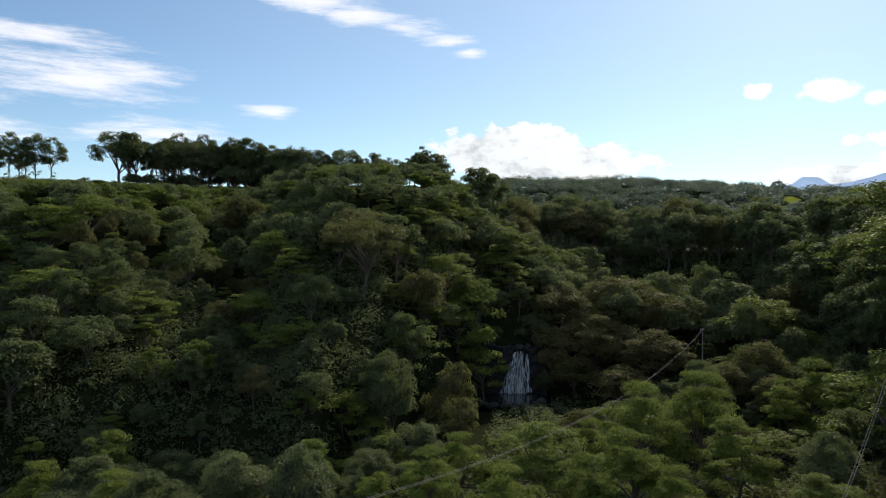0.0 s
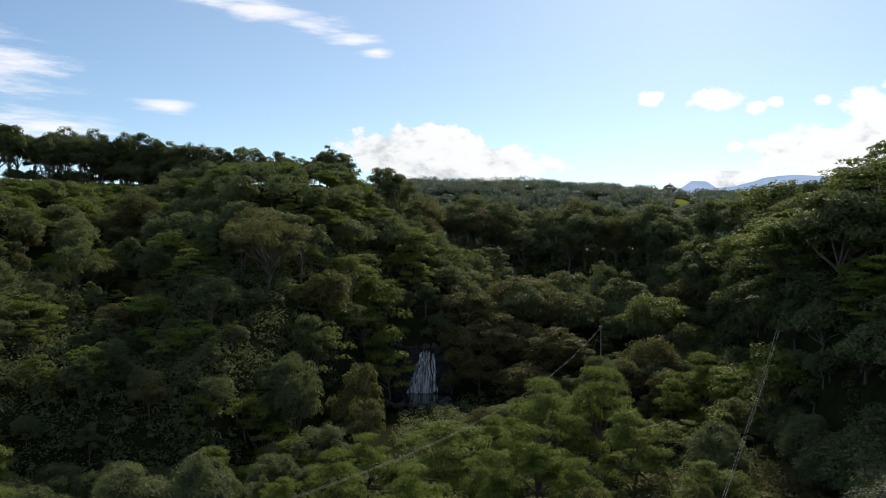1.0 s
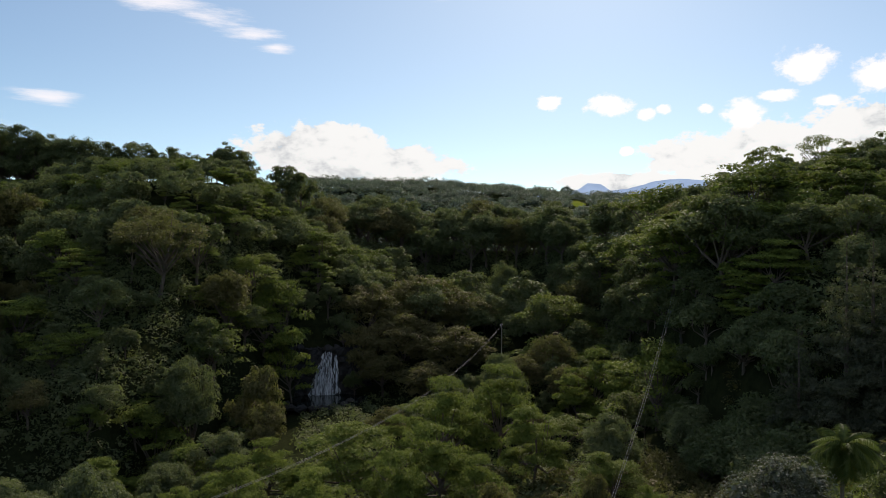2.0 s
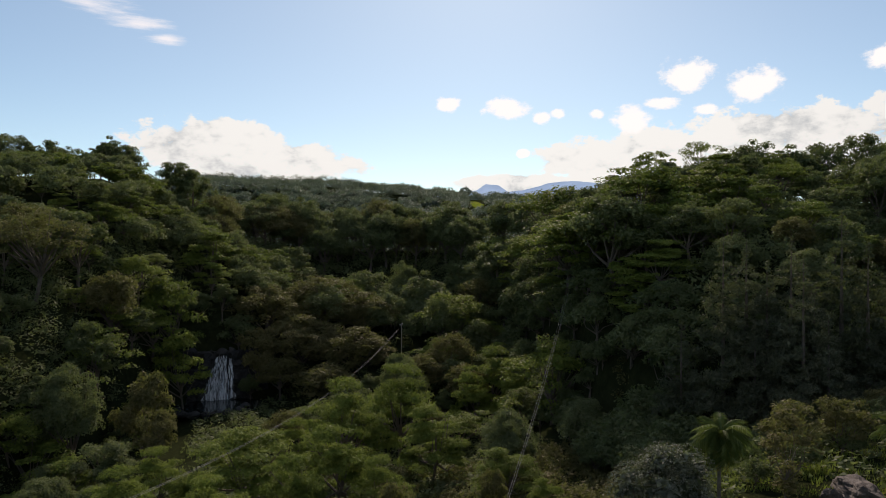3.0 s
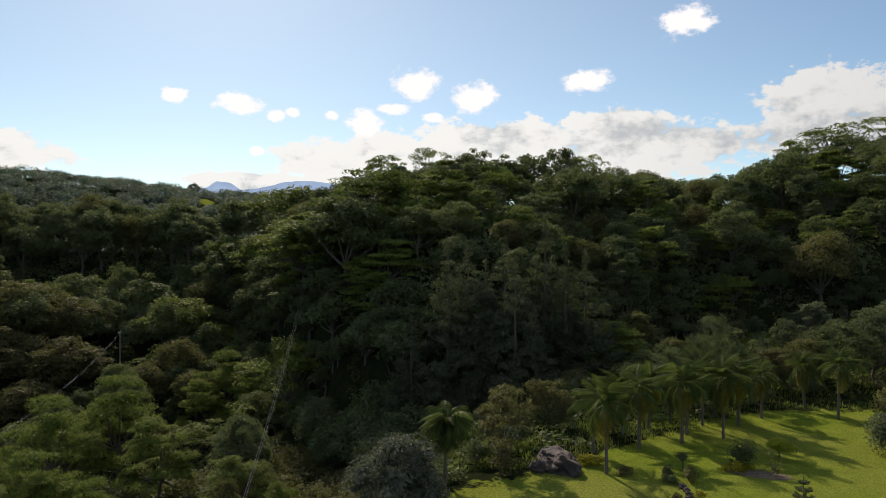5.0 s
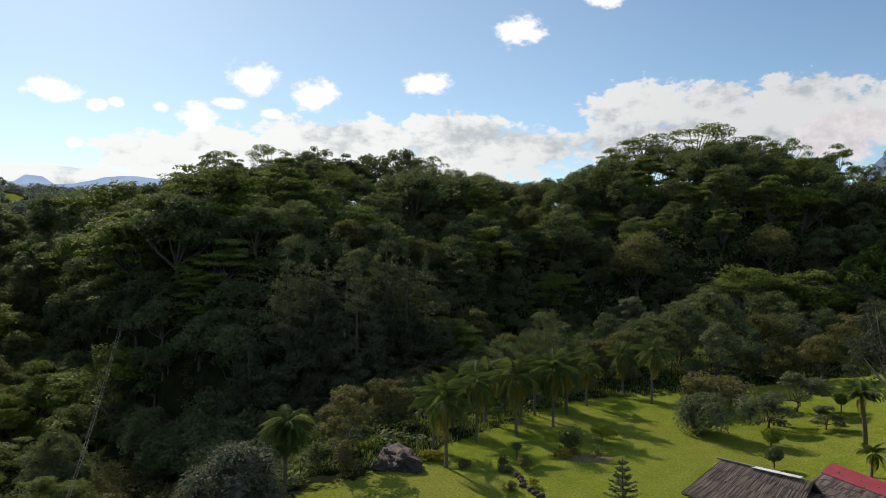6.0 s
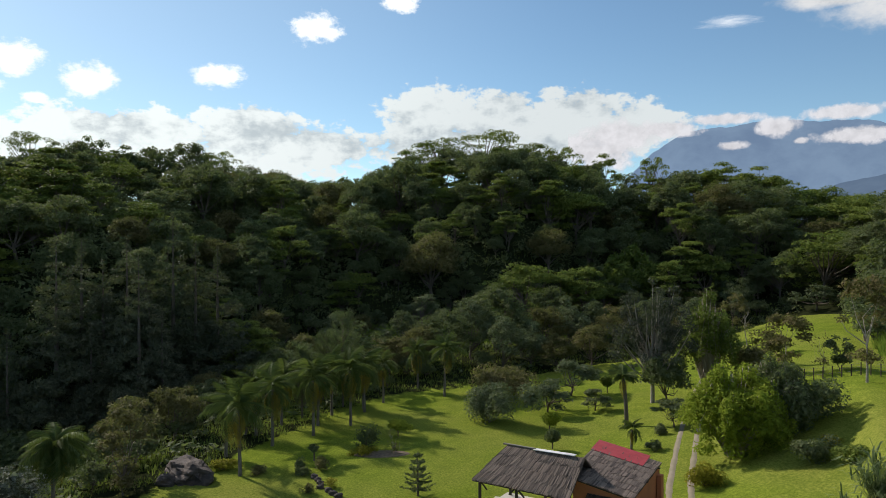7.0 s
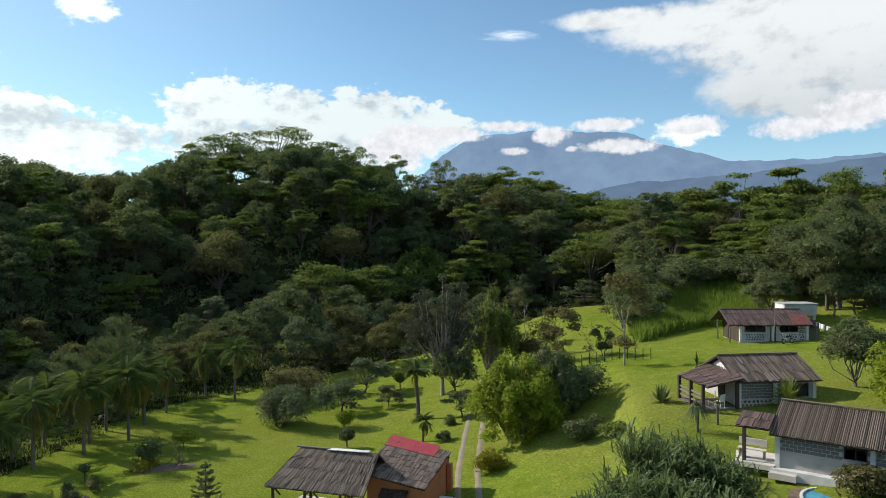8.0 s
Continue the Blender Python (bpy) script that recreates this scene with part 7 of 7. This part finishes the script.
slab("seat", (1.5, 0.4, 0.06), pose(0, 0, 0.45), PALE_FLOOR, bench)
slab("backrest", (1.5, 0.06, 0.4), pose(0, 0.2, 0.8), PALE_FLOOR, bench)
for x in (-0.65, 0.65):
    slab("leg", (0.07, 0.4, 0.45), pose(x, 0, 0.225), WOOD_GREY, bench)
tagged(bench, "pale wooden bench under the small porch", "bench")
chair(40.5, -17.2, land_z(40.5, -17.2), 200, PALE_FLOOR, "pale wooden chair beside the cabin")

# far cabin, tank and yard
far, turn = gabled("far_cabin", "low rubble stone cabin with reddish plank roof", 81.6, -35.2, 6.7, (-0.045, -1.0), 7.6, 5.4, 2.1, 3.4, 1.5, 0.4, 80, "stone", ROOF_RED,
                   openings=[(0.5, 2.9, 1.05, 1.95), (3.4, 4.1, 0.0, 1.95), (4.5, 6.6, 1.05, 1.95)])
c = [(5.7, -0.6, 2.03), (8.05, -0.6, 2.03), (8.05, 1.5, 3.04), (6.3, 1.5, 3.04)]
v, f = deck(c, 0.03)
mesh_object("patch_sheet", v, f, RUST_SHEET, far)["label"] = "faded red sheet patch"
# dark sheet added over the bright end wall for the shade under the overhang
slab("end_boarding", (0.06, 5.3, 2.2), pose(-0.06, 2.7, 1.05), WOOD_DARK, far, 0.01, "dark panel standing in for shade on the end wall")
slab("verandah_post", (0.14, 0.14, 2.6), pose(-1.2, 0.0, 0.9), WOOD_GREY, far)
slab("verandah_post", (0.14, 0.14, 2.6), pose(-1.2, 4.0, 0.9), WOOD_GREY, far)
c = [(7.9, -0.5, 1.75), (9.6, -0.5, 1.7), (9.6, 2.4, 2.25), (7.9, 2.4, 2.3)]
v, f = deck(c, 0.05)
rf = mesh_object("lean_to_roof", v, f, WOOD_DARK, far)
v, f = planked(c, 12, 3, 0.02, 91)
mesh_object("lean_to_planks", v, f, ROOF_RED, rf)
slab("lean_to_wall", (1.5, 0.12, 1.7), pose(8.75, 1.0, 0.85), WOOD_GREY, far)
slab("lean_to_post", (0.1, 0.1, 1.8), pose(9.5, -0.3, 0.8), WOOD_GREY, far)

tank = root("water_tank", 88.5, -45.2, 6.9, -92)
for x in (-1.7, 1.7):
    for y in (-1.15, 1.15):
        slab("leg", (0.3, 0.3, 2.6), pose(x, y, 1.0), CONCRETE, tank)
slab("basin", (3.9, 2.8, 1.4), pose(0, 0, 2.9), CONCRETE, tank, 0.05)
slab("cover", (4.2, 3.1, 0.12), pose(0, 0, 3.66), CONCRETE, tank, 0.02, "pale concrete cover slab")
slab("white_face", (0.08, 2.6, 1.3), pose(-1.98, 0, 2.9), WHITE, tank, 0.01, "white painted end wall")
tagged(tank, "raised grey concrete water tank behind the far cabin", "water tank")

mast = root("flag_mast", 80.3, -38.6, 6.6)
v, f = tubes([[((0, 0, -0.3), 0.05), ((0, 0, 5.0), 0.035)]], 7)
mesh_object("mast_pole", v, f, WOOD_GREY, mast, smooth=True)
tagged(mast, "thin bare pole in front of the far cabin", "pole")

TYRE, nt_r, bs_r = material("black_rubber", 0.8)
bs_r.inputs["Base Color"].default_value = (0.02, 0.02, 0.02, 1)
BIKE_METAL, nt_r, bs_r = material("grey_bike_metal", 0.35, 0.7)
bs_r.inputs["Base Color"].default_value = (0.35, 0.35, 0.36, 1)
bike = root("motorbike", 79.0, -39.4, land_z(79.0, -39.4), 115)
for x in (-0.62, 0.62):
    bm = bmesh.new()
    bmesh.ops.create_cone(bm, cap_ends=True, segments=18, radius1=0.31, radius2=0.31, depth=0.1, matrix=pose(x, 0, 0.31, 90))
    w = part("wheel", bm, TYRE, bike)
    bm = bmesh.new()
    bmesh.ops.create_cone(bm, cap_ends=True, segments=14, radius1=0.19, radius2=0.19, depth=0.13, matrix=pose(x, 0, 0.31, 90))
    part("rim", bm, BIKE_METAL, w)
slab("engine", (0.45, 0.26, 0.36), pose(0, 0, 0.45), BIKE_METAL, bike, 0.05)
slab("tank", (0.48, 0.28, 0.22), pose(0.15, 0, 0.8), TYRE, bike, 0.07)
slab("seat", (0.66, 0.26, 0.1), pose(-0.35, 0, 0.82), TYRE, bike, 0.04)
v, f = tubes([[((0.62, -0.09, 0.31), 0.03), ((0.4, -0.09, 1.02), 0.03)], [((0.62, 0.09, 0.31), 0.03), ((0.4, 0.09, 1.02), 0.03)], [((0.38, -0.38, 1.08), 0.02), ((0.38, 0.38, 1.08), 0.02)]], 6)
mesh_object("fork", v, f, BIKE_METAL, bike, smooth=True)
tagged(bike, "dark motorbike parked on the grass before the cabin", "motorbike")

CLOTH_W, nt_r, bs_r = material("white_cloth", 0.9)
bs_r.inputs["Base Color"].default_value = (0.75, 0.75, 0.76, 1)
CLOTH_R, nt_r, bs_r = material("red_cloth", 0.9)
bs_r.inputs["Base Color"].default_value = (0.50, 0.06, 0.07, 1)
CLOTH_B, nt_r, bs_r = material("dark_blue_cloth", 0.9)
bs_r.inputs["Base Color"].default_value = (0.05, 0.06, 0.12, 1)
line = root("washing_line", 80.6, -43.6, 6.7)
p0, p1 = np.array([0, 0, 2.3]), np.array([-5.5, -4.0, 0.9])
v, f = tubes([[(tuple(p0), 0.012), (tuple((p0 + p1) / 2 - (0, 0, 0.15)), 0.012), (tuple(p1), 0.012)], [((0, 0, -0.2), 0.05), (tuple(p0), 0.04)], [((-5.5, -4.0, -0.3), 0.05), (tuple(p1), 0.04)], [((-0.9, 0.4, -0.2), 0.04), ((0, 0, 2.0), 0.03)]], 6)
mesh_object("line_and_posts", v, f, WOOD_GREY, line, smooth=True)
tagged(line, "sagging washing line beside the far cabin", "washing line")
for k, (s, m, w, h) in enumerate([(0.08, CLOTH_W, 0.5, 0.6), (0.2, CLOTH_W, 0.45, 0.55), (0.33, CLOTH_B, 0.5, 0.7), (0.47, CLOTH_R, 0.5, 0.6), (0.6, CLOTH_W, 0.5, 0.65), (0.74, CLOTH_R, 0.45, 0.6), (0.86, CLOTH_W, 0.4, 0.5)]):
    q = p0 + (p1 - p0) * s - (0, 0, 0.6 * s * (1 - s))
    d = (p1 - p0) / np.linalg.norm(p1 - p0)
    V, F = [], []
    for r in range(6):
        for c_ in range(6):
            V.append(tuple(q + d * (c_ / 5 - 0.5) * w + (0.05 * math.sin(c_ * 2.2 + k), 0.05 * math.cos(c_ * 1.7), -h * r / 5 + 0.01)))
    for r in range(5):
        for c_ in range(5):
            i0 = r * 6 + c_
            F.append((i0, i0 + 1, i0 + 7, i0 + 6))
    ob = mesh_object("laundry", np.array(V) + (80.6, -43.6, 6.7), F, m, None, smooth=True)
    ob.modifiers.new("thick", "SOLIDIFY").thickness = 0.01
    tagged(ob, {id(CLOTH_W): "white cloth drying on the washing line", id(CLOTH_R): "red cloth drying on the washing line", id(CLOTH_B): "dark blue cloth drying on the washing line"}[id(m)], "laundry", "laundry on the line")

# bath pool by the near cabin
WATER, nt_r, bs_r = material("turquoise_pool_water", 0.06)
nt_r.links.new(ramp(nt_r, noisy(nt_r, 2, 3), [(0.3, (0.02, 0.22, 0.36)), (0.7, (0.05, 0.34, 0.46))]), bs_r.inputs["Base Color"])
px, py = 35.5, -19.7
pz = land_z(px, py)
pool_root = root("garden_pool", px, py, pz, -30)


def ellipse_ring(a, b, inner, h0, h1, n=40):
    V, F = [], []
    for k in range(n):
        t = 2 * math.pi * k / n
        c_, s_ = math.cos(t), math.sin(t)
        V += [(a * c_, b * s_, h0), (a * c_, b * s_, h1), ((a - inner) * c_, (b - inner) * s_, h1), ((a - inner) * c_, (b - inner) * s_, h0)]
        j = 4 * ((k + 1) % n)
        i0 = 4 * k
        F += [(i0, j, j + 1, i0 + 1), (i0 + 1, j + 1, j + 2, i0 + 2), (i0 + 2, j + 2, j + 3, i0 + 3)]
    return V, F


v, f = ellipse_ring(1.75, 1.25, 0.14, -0.3, 0.16)
mesh_object("rim", v, f, WHITE, pool_root)["label"] = "pale concrete rim"
v, f = ellipse_ring(2.3, 1.8, 0.6, -0.3, 0.05)
mesh_object("apron", v, f, SOIL, pool_root)["label"] = "bare earth apron"
V = [(0, 0, 0.08)] + [(1.62 * math.cos(2 * math.pi * k / 40), 1.12 * math.sin(2 * math.pi * k / 40), 0.08) for k in range(40)]
mesh_object("water", V, [(0, 1 + k, 1 + (k + 1) % 40) for k in range(40)], WATER, pool_root)["label"] = "turquoise water"
tagged(pool_root, "small oval pool with turquoise water and pale rim", "pool")


# ---- driveway: two worn tracks ----
def track(name, pts, width, mat, label):
    V, F = [], []
    dense = []
    for (a, b), (c_, d) in zip(pts[:-1], pts[1:]):
        for k in range(14):
            dense.append((a + (c_ - a) * k / 14, b + (d - b) * k / 14))
    dense.append(pts[-1])
    g = random.Random(3)
    for k, (x, y) in enumerate(dense):
        x2, y2 = dense[min(k + 1, len(dense) - 1)]
        x1, y1 = dense[max(k - 1, 0)]
        d = Vector((x2 - x1, y2 - y1)).normalized()
        w = width / 2 * g.uniform(0.85, 1.15)
        for s in (-1, -0.35, 0.35, 1):
            xx, yy = x - d.y * w * s, y + d.x * w * s
            V.append((xx, yy, land_z(xx, yy) + (0.05 if abs(s) < 1 else -0.03)))
    for k in range(len(dense) - 1):
        for c_ in range(3):
            i0 = k * 4 + c_
            F.append((i0, i0 + 1, i0 + 5, i0 + 4))
    tagged(mesh_object(name, V, F, mat, smooth=True), label, "driveway", kind="structure")


TRACK = plaster_material("worn_concrete_track", (0.25, 0.21, 0.15), (0.13, 0.13, 0.06))
for o in (0.0, -1.45):
    track("road_track", [(30.0, -2.0 + o), (44.0, -1.2 + o), (52.5, -1.5 + o), (63.0, -2.5 + o), (80.0, -4.4 + o), (100.0, -8.0 + o)], 0.58, TRACK, "worn pale concrete wheel track across the lawn")

# ---- fence by the upper lawn ----
fence = root("wire_fence", 74.5, -10.0, 0)
pts = []
for k in range(14):
    x, y = 76.5 - 0.25 * k, -12.5 - 0.75 * k
    z = land_z(x, y)
    pts.append((x - 74.5, y + 10.0, z))
    v, f = tubes([[((x - 74.5, y + 10.0, z - 0.3), 0.06), ((x - 74.5, y + 10.0, z + 1.15), 0.05)]], 6)
    mesh_object("post", v, f, WOOD_DARK, fence, smooth=True)
for h in (0.45, 0.8, 1.08):
    v, f = tubes([[((x, y, z + h), 0.008) for x, y, z in pts]], 4)
    mesh_object("wire", v, f, CABLE, fence, smooth=True)
tagged(fence, "old post and wire fence along the meadow", "fence")
# dark mound of cut brush on the upper lawn
boulder("boulder", 60.9, -29.2, land_z(60.9, -29.2) + 0.2, (0.9, 0.7, 0.55), ROCK, 77, None, "dark boulder on the upper lawn", "rock")

# kinds that found no place
for name in sorted(FRESH):
    ob = bpy.data.objects[name]
    for o in (*ob.children_recursive, ob):
        bpy.data.objects.remove(o)
